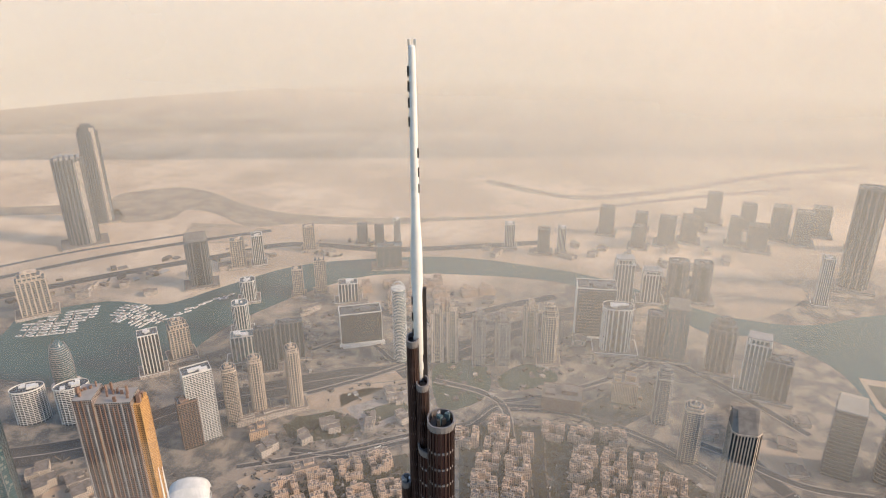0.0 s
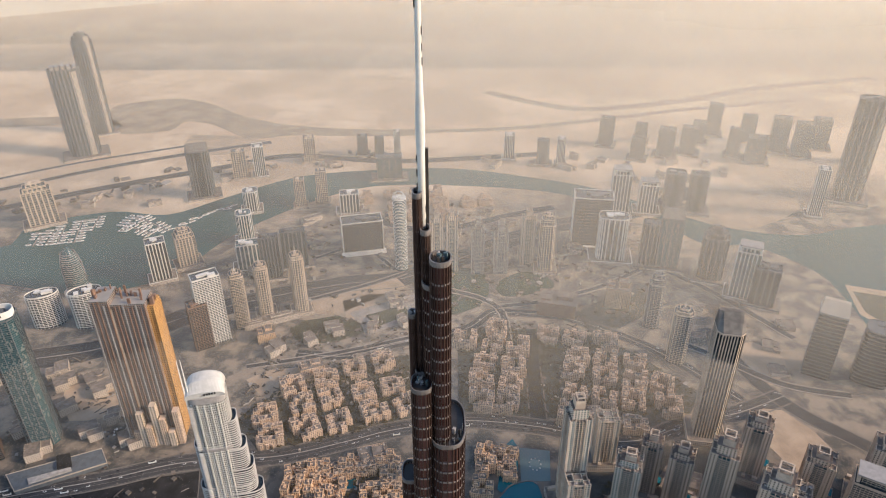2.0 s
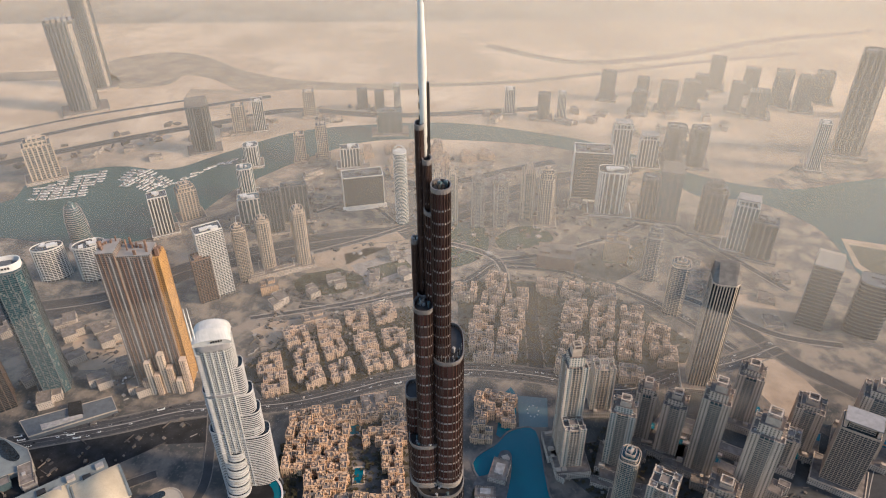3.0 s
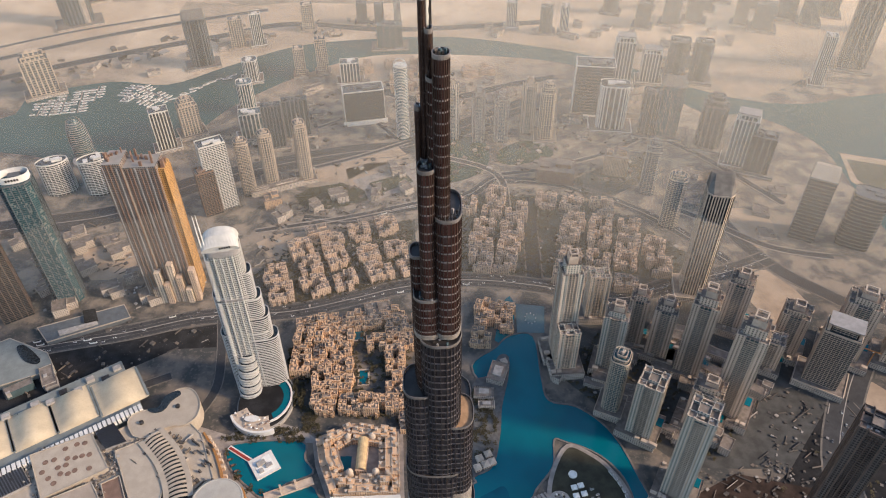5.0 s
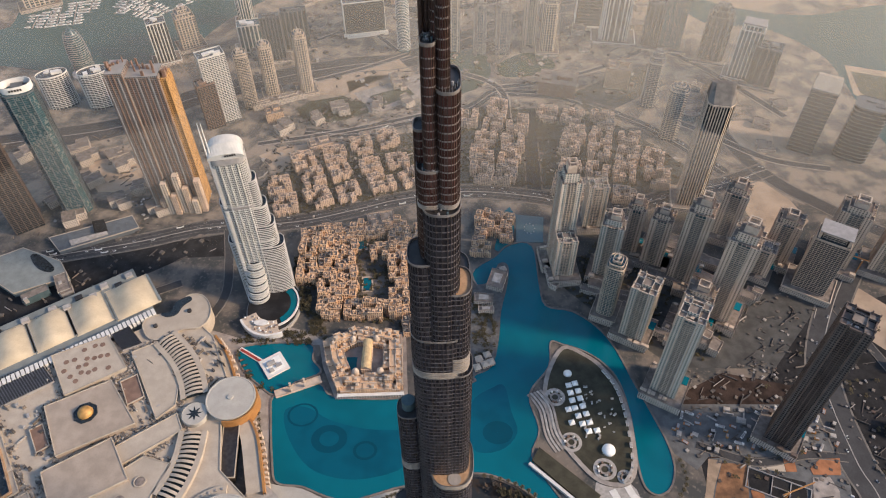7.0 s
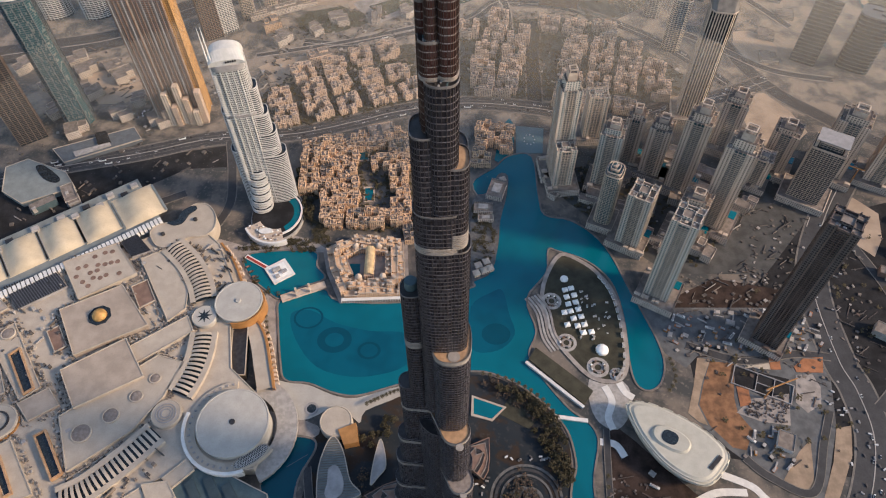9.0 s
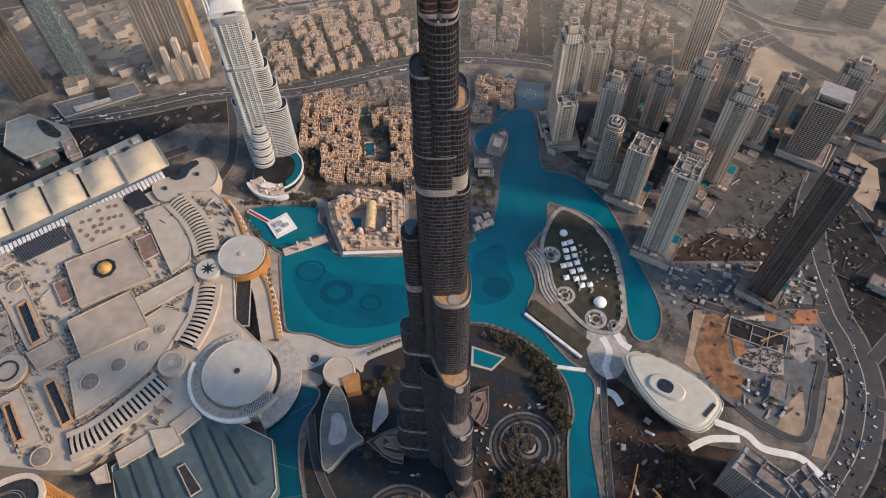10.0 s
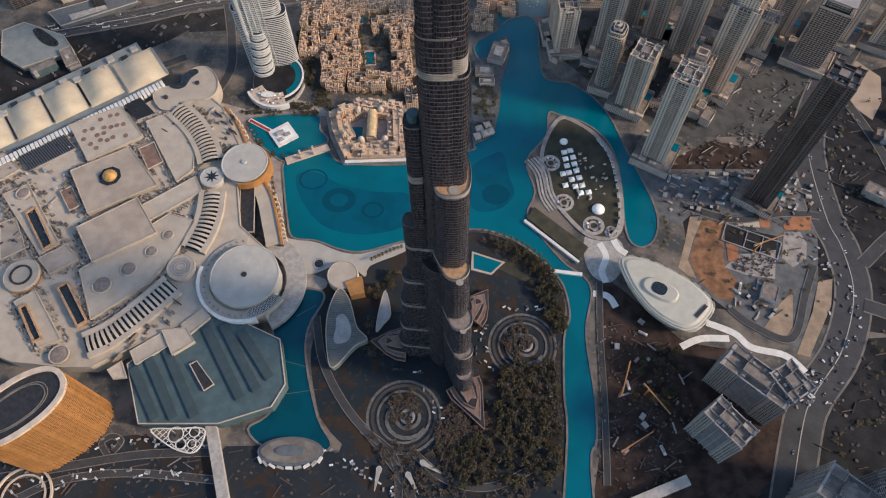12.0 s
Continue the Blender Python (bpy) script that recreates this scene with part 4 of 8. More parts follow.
for x, y, w, h in ((522, 1930, 42, 92), (594, 1818, 40, 71), (684, 1840, 48, 89), (759, 1860, 48, 85), (890, 2020, 44, 103), (941, 1794, 54, 79), (1043, 1878, 50, 108), (1093, 1834, 48, 106), (889, 1835, 36, 89),
                   (820, 1950, 40, 70), (980, 1960, 44, 85), (1180, 1900, 50, 95), (640, 1960, 36, 60), (1240, 1780, 46, 80)):
    high_rise(x, y, w, w * 0.8, h, -20, "rect", GREYR, GREYGL, "flat", label="faint grey tower in thick haze", group="towers in the far haze", slabs=4.5, piers=8)

# bullet-shaped glass tower by the creek
t = thing("high_rise", -784, 1108, 0, 0, "dark bullet-shaped glass tower with pale seams by the creek", "high-rise", BAY)
bm = bmesh.new()
turned(bm, [(21, 0), (22, 30), (21, 60), (18.5, 80), (14, 96), (8, 107), (1.2, 114)], 28)
part("glass_body", bm, TEAL, t, smooth=True)
bm = bmesh.new()
for k in range(22):
    z = 3 + 4.6 * k
    q = 22.1 if z < 45 else 22.1 * (1 - ((z - 45) / 72) ** 2.2) ** 0.5
    rim(bm, oval(2 * q, 2 * q, 28), oval(2 * q - 1.6, 2 * q - 1.6, 28), z, z + 0.8)
part("banding", bm, GREYR, t, kind="stuff")
bm = bmesh.new()
turned(bm, [(30, 0), (30, 6), (29, 6.8)], 28)
part("podium", bm, PALEWALL, t)

# dark glass box with a pale frame, beside the motorway
for x, y, w, d, h, rot in ((-186, 1285, 94, 42, 82, 12), (356, 1308, 88, 50, 130, -8)):
    t = high_rise(x, y, w, d, h, rot, "rect", GREYR, DARKGL, "flat", slabs=0 if x < 0 else 8, piers=0, label="dark glass office block in a white frame", group=BAY)
    for sx in (-1, 1):
        bm = bmesh.new()
        box(bm, sx * w / 2, 0, 0, 1.3, d + 1.4, h + 1.2)
        part("frame_side", bm, WHITE, t)
    bm = bmesh.new()
    rim(bm, rect(w + 1.6, d + 1.6), rect(w - 1.5, d - 1.5), h, h + 1.8)
    part("frame_top", bm, WHITE, t)
    bm = bmesh.new()
    box(bm, 0, -d / 2 - 3, 0, w + 10, 9, 8)
    part("podium", bm, WHITE, t)

# slender round tower with a looped crown
t = high_rise(-90, 1200, 30, 30, 178, 0, "round", WHITE, TEAL, "flat", slabs=3.6, piers=0, label="slim round teal tower with a looped white crown", group=BAY)
for r in (15.2, 11.0):
    bm = bmesh.new()
    for k in range(20):
        a, b = math.pi * k / 20 * 2, math.pi * (k + 1) / 20 * 2
        for q, w_ in ((a, b),):
            p0 = (r * math.cos(q), -9, 178 + 20 * math.sin(q)); p1 = (r * math.cos(w_), -9, 178 + 20 * math.sin(w_))
            vs = [bm.verts.new((p[0], p[1] + dy, p[2] + dz)) for p in (p0, p1) for dy, dz in ((-1, -1), (1, -1), (1, 1), (-1, 1))]
            for i in range(4):
                bm.faces.new((vs[i], vs[(i + 1) % 4], vs[4 + (i + 1) % 4], vs[4 + i]))
    part("crown_loop", bm, WHITE, t)

# twin curved towers far off
for x, y, h, s in ((-1104, 1875, 273, 1.0), (-1040, 1960, 0, 0), (-1125, 2060, 330, 0.7)):
    if not h:
        continue
    t = high_rise(x, y, 88 * s, 56 * s, h, 28, "round", GREYR, GREYGL, "round" if s < 1 else "flat", slabs=4.5, piers=9, label="tall ribbed grey tower in the haze", group="tower pair in the haze")
    bm = bmesh.new()
    box(bm, 20 * s, -20 * s, 0, 22 * s, 12 * s, h * 0.97)
    part("pale_face", bm, PALEWALL, t, "pale ribbed face")
    for k in range(5 if s == 1 else 0):
        bm = bmesh.new()
        box(bm, -30 + 15 * k, 0, h, 9, 40, 10 - abs(k - 1) * 2)
        part("crown_blade", bm, GREYR, t)


# ---- low-rise quarters ----
def inside(p, poly):
    c = False
    for i in range(len(poly)):
        (x0, y0), (x1, y1) = poly[i - 1], poly[i]
        if (y0 > p[1]) != (y1 > p[1]) and p[0] < (x1 - x0) * (p[1] - y0) / (y1 - y0) + x0:
            c = not c
    return c


def clear_of_roads(p, gap):
    return all((q[0] - p[0]) ** 2 + (q[1] - p[1]) ** 2 > gap * gap for l in ROADS for q in l)


def wing(t, x, y, sx, sy, h, wall, lip=1.1):
    bm = bmesh.new()
    walled_box(bm, x, y, sx, sy, h, lip)
    roofed(part("wing", bm, wall, t))


def courtyard_block(seed, wall, size, floors, label, name="apartment_block"):
    """Low sand-coloured flats: wings of different heights round a court, with stair towers."""
    r = random.Random(seed)
    t = thing(name, 0, -9000, 0, 0, label, "apartment block", "low-rise quarter")
    s = size / 2
    n = 4 if size > 36 else 3
    w = size / n
    ring_ = [(i, j) for i in range(n) for j in range(n) if i in (0, n - 1) or j in (0, n - 1)]
    gone = set(r.sample(range(len(ring_)), 2 if n == 4 else 1))
    extra = bmesh.new()
    high = 3.4 * r.randint(floors[0] + 1, floors[1])
    for k, (i, j) in enumerate(ring_):
        if k in gone:
            continue
        x, y = -s + (i + 0.5) * w + r.uniform(-1.5, 1.5), -s + (j + 0.5) * w + r.uniform(-1.5, 1.5)
        h = max(7.0, high + r.choice((-6.8, -3.4, -3.4, 0, 0, 0, 3.4)))
        sx, sy = w * r.uniform(0.9, 1.2), w * r.uniform(0.9, 1.2)
        wing(t, x, y, sx, sy, h, wall)
        for q in range(3):
            u, v = r.uniform(-0.4, 0.4) * sx, r.choice((-0.5, 0.5)) * sy
            if r.random() < 0.5:
                u, v = r.choice((-0.5, 0.5)) * sx, r.uniform(-0.4, 0.4) * sy
            box(extra, x + u, y + v, 0, r.uniform(2.5, 4.5), r.uniform(2.5, 4.5), h * r.uniform(0.5, 0.9))
        for q in range(3):
            box(extra, x + r.uniform(-0.3, 0.3) * sx, y + r.uniform(-0.3, 0.3) * sy, h - 0.1, r.uniform(1.5, 4.0), r.uniform(1.5, 4.0), r.uniform(1.0, 3.6))
    part("bay_detail", extra, wall, t, kind="stuff")
    bm = bmesh.new()
    box(bm, 0, 0, 0.02, size * 0.4, size * 0.4, 0.4)
    part("court", bm, PAVING, t)
    return t


def place(kinds, poly, step, rot, seed, jitter=0.12, gap=0.0, turn=8):
    """Copies of the kinds on a loose grid inside the outline."""
    r = random.Random(seed)
    xs, ys = [p[0] for p in poly], [p[1] for p in poly]
    cx, cy = sum(xs) / len(xs), sum(ys) / len(ys)
    n = int(max(max(xs) - min(xs), max(ys) - min(ys)) / step) + 2
    c, s = math.cos(radians(rot)), math.sin(radians(rot))
    for i in range(-n, n + 1):
        for j in range(-n, n + 1):
            u, v = (i + r.uniform(-jitter, jitter)) * step, (j + r.uniform(-jitter, jitter)) * step
            p = (cx + c * u - s * v, cy + s * u + c * v)
            k, a = r.choice(kinds), rot + r.choice((0, 90, 180, 270)) + r.uniform(-turn, turn)
            if inside(p, poly) and (not gap or clear_of_roads(p, gap)):
                copy_thing(k, pose(p[0], p[1], 0, 0, 0, a))


def discard(kinds):
    for k in kinds:
        for o in (*k.children_recursive, k):
            bpy.data.objects.remove(o)


blocks = [courtyard_block(k, SANDWALL, 38 + 2 * (k % 3), (4, 6), "sand-coloured courtyard flats with flat roofs") for k in range(6)]
place(blocks, [(-349, 717), (-273, 813), (-152, 860), (-62, 885), (-51, 722), (-154, 682), (-291, 650)], 57, 20, 3, 0.1, 30)
place(blocks, [(38, 966), (135, 965), (260, 964), (367, 881), (449, 776), (404, 704), (305, 691), (175, 727), (33, 735)], 53, -12, 5, 0.1, 27)
place(blocks[:3], [(-45, 1369), (152, 1557), (-34, 1588), (-219, 1562), (-180, 1462)], 64, 10, 7, 0.2, 40)
discard(blocks)

houses = [courtyard_block(20 + k, OCHRE, 30, (3, 6), "sand-coloured townhouses with roof terraces and wind towers", "townhouse_block") for k in range(5)]
place(houses, [(-230, 582), (-149, 594), (-146, 475), (-177, 440), (-192, 452), (-224, 512)], 31, 5, 11, 0.1)
place(houses, [(-111, 600), (-47, 599), (-44, 462), (-97, 469)], 31, 5, 15, 0.1)
place(houses, [(-184, 466), (-44, 465), (-43, 407), (-167, 417)], 31, 3, 16, 0.08)
place(houses, [(-240, 628), (-52, 626), (-51, 599), (-230, 582)], 34, 5, 12, 0.12)
place(houses, [(39, 668), (108, 653), (99, 585), (50, 534), (37, 586)], 34, -10, 13, 0.1, 24)
place(houses, [(-232, 608), (-180, 614), (-65, 641), (-63, 586), (-228, 575)], 34, 10, 14, 0.1, 24)
discard(houses)

sheds = []
for k in range(6):
    r = random.Random(k)
    t = thing("low_building", 0, -9000, 0, 0, "low pale building with a flat roof", "building", "scattered low buildings")
    for j in range(3):
        wing(t, r.uniform(-14, 14), r.uniform(-10, 10), r.uniform(14, 34), r.uniform(10, 24), r.uniform(5, 18), PALEWALL)
    sheds.append(t)
place(sheds, [(-506, 1237), (-328, 1464), (-143, 1596), (-135, 1461), (-294, 1235), (-445, 1094)], 70, 15, 21, 0.3, 50, 20)
place(sheds, [(-1072, 1474), (-645, 1777), (-143, 1878), (-104, 1769), (-464, 1714), (-800, 1502)], 90, 15, 22, 0.4, 40, 20)
place(sheds, [(-28, 1182), (257, 1191), (473, 1176), (497, 1453), (321, 1455), (28, 1491)], 75, -5, 23, 0.35, 50, 20)
place(sheds, [(82, 1766), (449, 1662), (658, 1451), (860, 1734), (557, 1866), (120, 1873)], 90, -15, 24, 0.4, 20, 20)
place(sheds, [(397, 963), (548, 1083), (696, 998), (680, 853), (541, 790), (463, 838)], 75, -25, 25, 0.35, 36, 20)
place(sheds, [(-338, 932), (-76, 1090), (-72, 987), (-206, 950), (-363, 798)], 62, 20, 27, 0.35, 34, 20)
place(sheds, [(-880, 938), (-659, 865), (-427, 671), (-536, 634), (-708, 611)], 70, 34, 28, 0.3, 40, 10)
place(sheds, [(159, 521), (281, 597), (420, 582), (489, 471), (377, 345), (279, 386)], 46, -28, 29, 0.3, 24, 10)
discard(sheds)


# ---- shopping mall ----
mall = thing("shopping_mall", -450, 200, label="huge pale shopping mall with many flat and curved roofs", category="shopping mall")
mall_inv = mall.matrix_world.inverted()


def under(ob, parent):
    """Hang a part that was built in world places under its thing."""
    ob.parent = parent
    ob.matrix_parent_inverse = parent.matrix_world.inverted()
    return ob


def plate(name, pts, z0, z1, mat, parent, label="", parapet=None):
    bm = bmesh.new()
    pts = ccw(pts)
    slab(bm, pts, z0, z1)
    ob = under(part(name, bm, mat, None, label), parent)
    if parapet:
        bm = bmesh.new()
        rim(bm, grow(pts, 0.4), grow(pts, -0.7), z1 - 1, z1 + parapet)
        under(part("parapet", bm, PALEROOF, None), parent)
    return ob


def disc(name, c, profile, mat, parent, label="", n=40):
    bm = bmesh.new()
    turned(bm, profile, n, *c)
    return under(part(name, bm, mat, None, label), parent)


def ring(name, c, r0, r1, z0, z1, mat, parent, a0=0, a1=360, label="", n=48):
    """A ring or an arc of a ring."""
    bm = bmesh.new()
    k = max(6, int(n * (a1 - a0) / 360))
    rows = []
    for i in range(k + 1):
        a = radians(a0 + (a1 - a0) * i / k)
        rows.append([bm.verts.new((c[0] + r * math.cos(a), c[1] + r * math.sin(a), z)) for r, z in ((r0, z0), (r1, z0), (r1, z1), (r0, z1))])
    for a, b in zip(rows, rows[1:]):
        for i in range(4):
            bm.faces.new((a[i], a[(i + 1) % 4], b[(i + 1) % 4], b[i]))
    for e in (rows[0], rows[-1]):
        bm.faces.new(e)
    return under(part(name, bm, mat, None, label), parent)


# body of the mall up to the main roof
plate("base", [(-681, 239), (-422, 407), (-386, 423), (-336, 378), (-300, 305), (-294, 236), (-281, 172), (-242, 136), (-221, 86), (-230, 38), (-310, 39),
      (-330, 31), (-439, -28), (-474, -28), (-539, -21), (-620, 9)], 0, 22, PALEROOF, mall, parapet=1.2)
for k, (pts, z, mat) in enumerate((
        ([(-556, 341), (-486, 376), (-443, 321), (-513, 277)], 29, PALEROOF),
        ([(-533, 259), (-457, 300), (-404, 234), (-491, 188)], 30, ROOF),
        ([(-500, 165), (-427, 212), (-389, 156), (-466, 112)], 32, ROOF),
        ([(-423, 201), (-354, 250), (-341, 226), (-407, 177)], 27, PALEROOF),
        ([(-445, 349), (-413, 367), (-363, 294), (-360, 263), (-380, 242)], 26, PALEROOF),
        ([(-621, 222), (-590, 240), (-521, 144), (-542, 126)], 26, PALEROOF),
        ([(-483, 103), (-380, 189), (-343, 178), (-359, 128), (-388, 83), (-451, 33)], 27, PALEROOF),
        ([(-543, 121), (-510, 143), (-489, 119), (-521, 98)], 26, ROOF),
        ([(-611, 176), (-592, 185), (-565, 137), (-594, 120)], 25, ROOF),
        ([(-557, 58), (-534, 74), (-483, 7), (-508, -4)], 26, PALEROOF),
        ([(-659, 284), (-639, 292), (-608, 264), (-631, 245)], 27, ROOF))):
    plate("roof_section", pts, 21, z, mat, mall, parapet=1.0)
    strip, rs = bmesh.new(), random.Random(300 + k)
    edge = grow(ccw(pts), 5.5)
    for a, b in zip(edge, edge[1:] + edge[:1]):
        seg = Vector(b) - Vector(a)
        ang = math.degrees(math.atan2(seg.y, seg.x))
        for j in range(int(seg.length / 3.4)):
            for row in (-2.6, 1.4):
                if rs.random() < 0.62:
                    q = Vector(a) + seg.normalized() * (j + 0.5) * 3.4 + Vector((-seg.y, seg.x)).normalized() * (row + rs.uniform(-0.8, 0.8))
                    box(strip, q.x, q.y, 21.6, rs.uniform(1.2, 3.4), rs.uniform(1.0, 2.8), rs.uniform(1.4, 4.4), ang)
    under(part("roof_equipment", strip, PALEBITS, None, "pale ducts and units between the roofs", kind="stuff"), mall)
# sunken courts; dark raised plates stand in for the shade inside long slots
for pts in ([(-577, 190), (-568, 198), (-530, 142), (-538, 135)], [(-503, 77), (-494, 83), (-457, 31), (-465, 25)], [(-545, 49), (-539, 52), (-508, 8), (-515, 4)]):
    plate("skylight", pts, 24, 26.6, DARKGL, mall, "raised dark plate standing in for a shaded sunken slot")
    bm = bmesh.new()
    rim(bm, grow(ccw(pts), 2.2), ccw(pts), 24, 29.5)
    # glow of sun on the slot's inner wall, painted on
    under(part("slot_wall", bm, SUNGILT, None, "slot wall painted warm as if sunlit"), mall)
for pts in ([(-542, 227), (-528, 236), (-507, 205), (-520, 195)], [(-446, 300), (-426, 312), (-406, 277), (-425, 264)]):
    plate("court", pts, 22, 25, COPPER, mall, "brown sunken roof court", parapet=1.4)
for pts in ([(-629, 299), (-567, 332), (-537, 301), (-594, 262)], [(-484, 381), (-463, 395), (-434, 364), (-459, 352)]):
    plate("louvre_field", pts, 22, 26.5, GREYR, mall, "field of grey roof louvres")
    p0, p1, p2, p3 = [Vector(p) for p in pts]
    for k in range(20):
        a, b = p0 + (p1 - p0) * (k + 0.5) / 20, p3 + (p2 - p3) * (k + 0.5) / 20
        bm = bmesh.new()
        ribbon(bm, [tuple(a), tuple(b)], (p1 - p0).length / 20 * 0.55, 26.4, 27.8)
        under(part("louvre", bm, DARKST), mall)
# round roof lights in the perforated roof
for c in ((-530, 330), (-520, 334), (-512, 351), (-499, 358), (-489, 360), (-510, 322), (-501, 326), (-503, 313), (-493, 313), (-516, 306), (-493, 337), (-485, 340),
          (-476, 342), (-468, 321), (-506, 299), (-503, 336), (-486, 318), (-528, 315)):
    disc("roof_light", c, [(3.6, 28.6), (3.6, 29.5), (3.0, 29.6), (2.9, 29.3)], COPPER, mall, "dark round roof light", 16)
for c, r in (((-448, 81), 12), ((-418, 104), 10), ((-393, 130), 8), ((-375, 155), 7), ((-592, 223), 9), ((-479, -14), 12)):
    ring("skylight_rim", c, r - 0.8, r + 0.6, 26.5, 28.6, PALEROOF, mall)
    disc("round_skylight", c, [(r, 26.8), (r, 27.6), (r * 0.6, 28.6), (r * 0.2, 29.0)], TERR, mall, "domed round skylight", 28)
# golden dome in its dark octagon
c = (-474, 249)
disc("octagon", c, [(16, 29.6), (16, 31.2), (14.5, 31.4), (14, 30.6)], DARKGL, mall, "dark octagonal skylight base", 8)
disc("dome", c, [(10, 30.5), (9.4, 33.5), (7.5, 36.5), (4.5, 38.8), (1.2, 39.8)], DOMEGOLD, mall, "golden dome", 28)
# curved arcade with white slats
for line in ([(-404, 373), (-372, 341), (-349, 306), (-337, 276)], [(-326, 224), (-325, 189), (-330, 158), (-339, 133)], [(-356, 82), (-378, 56), (-402, 31), (-425, 11), (-450, -2)]):
    l = smooth_line(line, False, 8)
    bm = bmesh.new()
    ribbon(bm, l, 30, 21, 26.2)
    under(part("arcade_roof", bm, DARKGL, None, "dark glass arcade roof"), mall)
    for s in (-1, 1):
        edge = []
        for i, p in enumerate(l):
            d = (Vector(l[min(i + 1, len(l) - 1)]) - Vector(l[max(i - 1, 0)])).normalized()
            edge.append((p[0] - d.y * s * 15, p[1] + d.x * s * 15))
        bm = bmesh.new()
        ribbon(bm, edge, 7, 21, 28)
        under(part("arcade_edge", bm, PALEROOF), mall)
    bm = bmesh.new()
    arch = [(v, 3.4 * (1 - (v / 13) ** 2)) for v in (-13, -9, -4, 0, 4, 9, 13)]
    ends = [[bm.verts.new((u, v, z + dz)) for v, z in arch] for u, dz in ((-1.8, 0.0), (-1.8, 0.8), (1.8, 0.8), (1.8, 0.0))]
    for a, b in zip(ends, ends[1:] + ends[:1]):
        for k in range(6):
            bm.faces.new((a[k], a[k + 1], b[k + 1], b[k]))
    for k in (0, 6):
        bm.faces.new([e[k] for e in ends])
    first = under(part("roof_slat", bm, PALEROOF, None, "pale arched roof slat"), mall)
    run, used = 3.6, False
    for p, q in zip(l, l[1:]):
        seg = Vector(q) - Vector(p)
        while run < seg.length:
            at = Vector(p) + seg.normalized() * run
            m = pose(at.x, at.y, 26.3, 0, 0, math.degrees(math.atan2(seg.y, seg.x)))
            slat = under(new("roof_slat", first.data), mall) if used else first
            slat.matrix_basis, used = m, True
            run += 6.6
        run -= seg.length
# round pavilions
c = (-330, 248)
disc("star_drum", c, [(17, 0), (17, 29), (16.2, 30), (16, 29.4)], PALEDISC, mall, "round drum with a pale roof")
bm = bmesh.new()
prism(bm, [(c[0] + (11 if k % 2 == 0 else 4.2) * math.cos(math.pi * k / 8 + 0.2), c[1] + (11 if k % 2 == 0 else 4.2) * math.sin(math.pi * k / 8 + 0.2)) for k in range(16)], 29.2, 29.9)
under(part("star_skylight", bm, DARKGL, None, "dark star-shaped skylight"), mall)
c = (-286, 270)
disc("drum", c, [(31, 0), (31, 30), (33, 31), (33, 33), (31.5, 33.2), (31, 32.6), (4, 33.4), (3.6, 35.2), (1, 35.4)], PALEDISC, mall, "broad round roof with a centre cap", 56)
# added gold arc: sunlight painted on the drum's sunward side
ring("gold_screen", c, 33.2, 35.2, 6, 29, GOLD, mall, -100, 40, "curved facade strip painted gold as sunlight")
c = (-349, 106)
disc("spiral_drum", c, [(19, 0), (19, 28), (17.8, 29), (17.5, 28.5)], PALEROOF, mall, "round drum with ringed roof")
for r in (5, 8.5, 12):
    ring("roof_ring", c, r, r + 1.3, 28.3, 29.4, GREYR, mall)
c = (-262, 92)
disc("great_drum", c, [(44, 0), (44, 30), (45, 31), (45, 33), (43.5, 33.4), (43, 32.8), (3.4, 33.8)], PALEDISC, mall, "very broad round pale roof", 64)
disc("hub", c, [(3.6, 33), (3.6, 35), (2.6, 35.4)], DARKST, mall, "dark hub at the centre of the roof", 20)
ring("outer_terrace", c, 48, 60, 18, 25, PALEROOF, mall, 95, 330, "curved outer roof terrace")
ring("outer_wall", c, 60, 64, 14, 27, WHITE, mall, 165, 290, "white curved outer wall")
ring("walk_ring", c, 50, 76, 4, 10, CONCRETE, mall, -60, 75, "pale curved promenade deck")
for k in range(26):
    a = radians(100 + k * 8.6)
    bm = bmesh.new()
    box(bm, c[0] + 55 * math.cos(a), c[1] + 55 * math.sin(a), 24.6, 3, 2, 1.8, math.degrees(a))
    under(part("roof_unit", bm, GREYR), mall)
c = (-558, 96)
disc("west_drum", c, [(24, 0), (24, 27), (22.5, 28), (22, 27.4)], PALEROOF, mall, "round drum with a ringed roof")
ring("roof_ring", c, 12, 14.5, 27.2, 28.6, DARKST, mall)
# gold arc again paints the sunlit part of a drum
ring("gold_screen", c, 24.2, 26, 4, 24, GOLD, mall, -110, 30, "curved facade strip painted gold as sunlight")
ring("fountain_pad", (-173, 124), 6, 9, 0.4, 1.1, GREYR, mall, 0, 360, "round grey fountain rim")
disc("fountain_bowl", (-173, 124), [(6, 0.4), (6, 0.9), (1.5, 1.2)], DARKGL, mall, "dark fountain bowl", 24)
tilt = radians(35)
oval_pts = [(-234 + u * math.cos(tilt) - v * math.sin(tilt), 51 + u * math.sin(tilt) + v * math.cos(tilt)) for u, v in oval(46, 18, 32)]
plate("oval_skylight", oval_pts, 20, 25.6, DARKGL, mall, "dark oval skylight under a fine lattice", parapet=0.8)
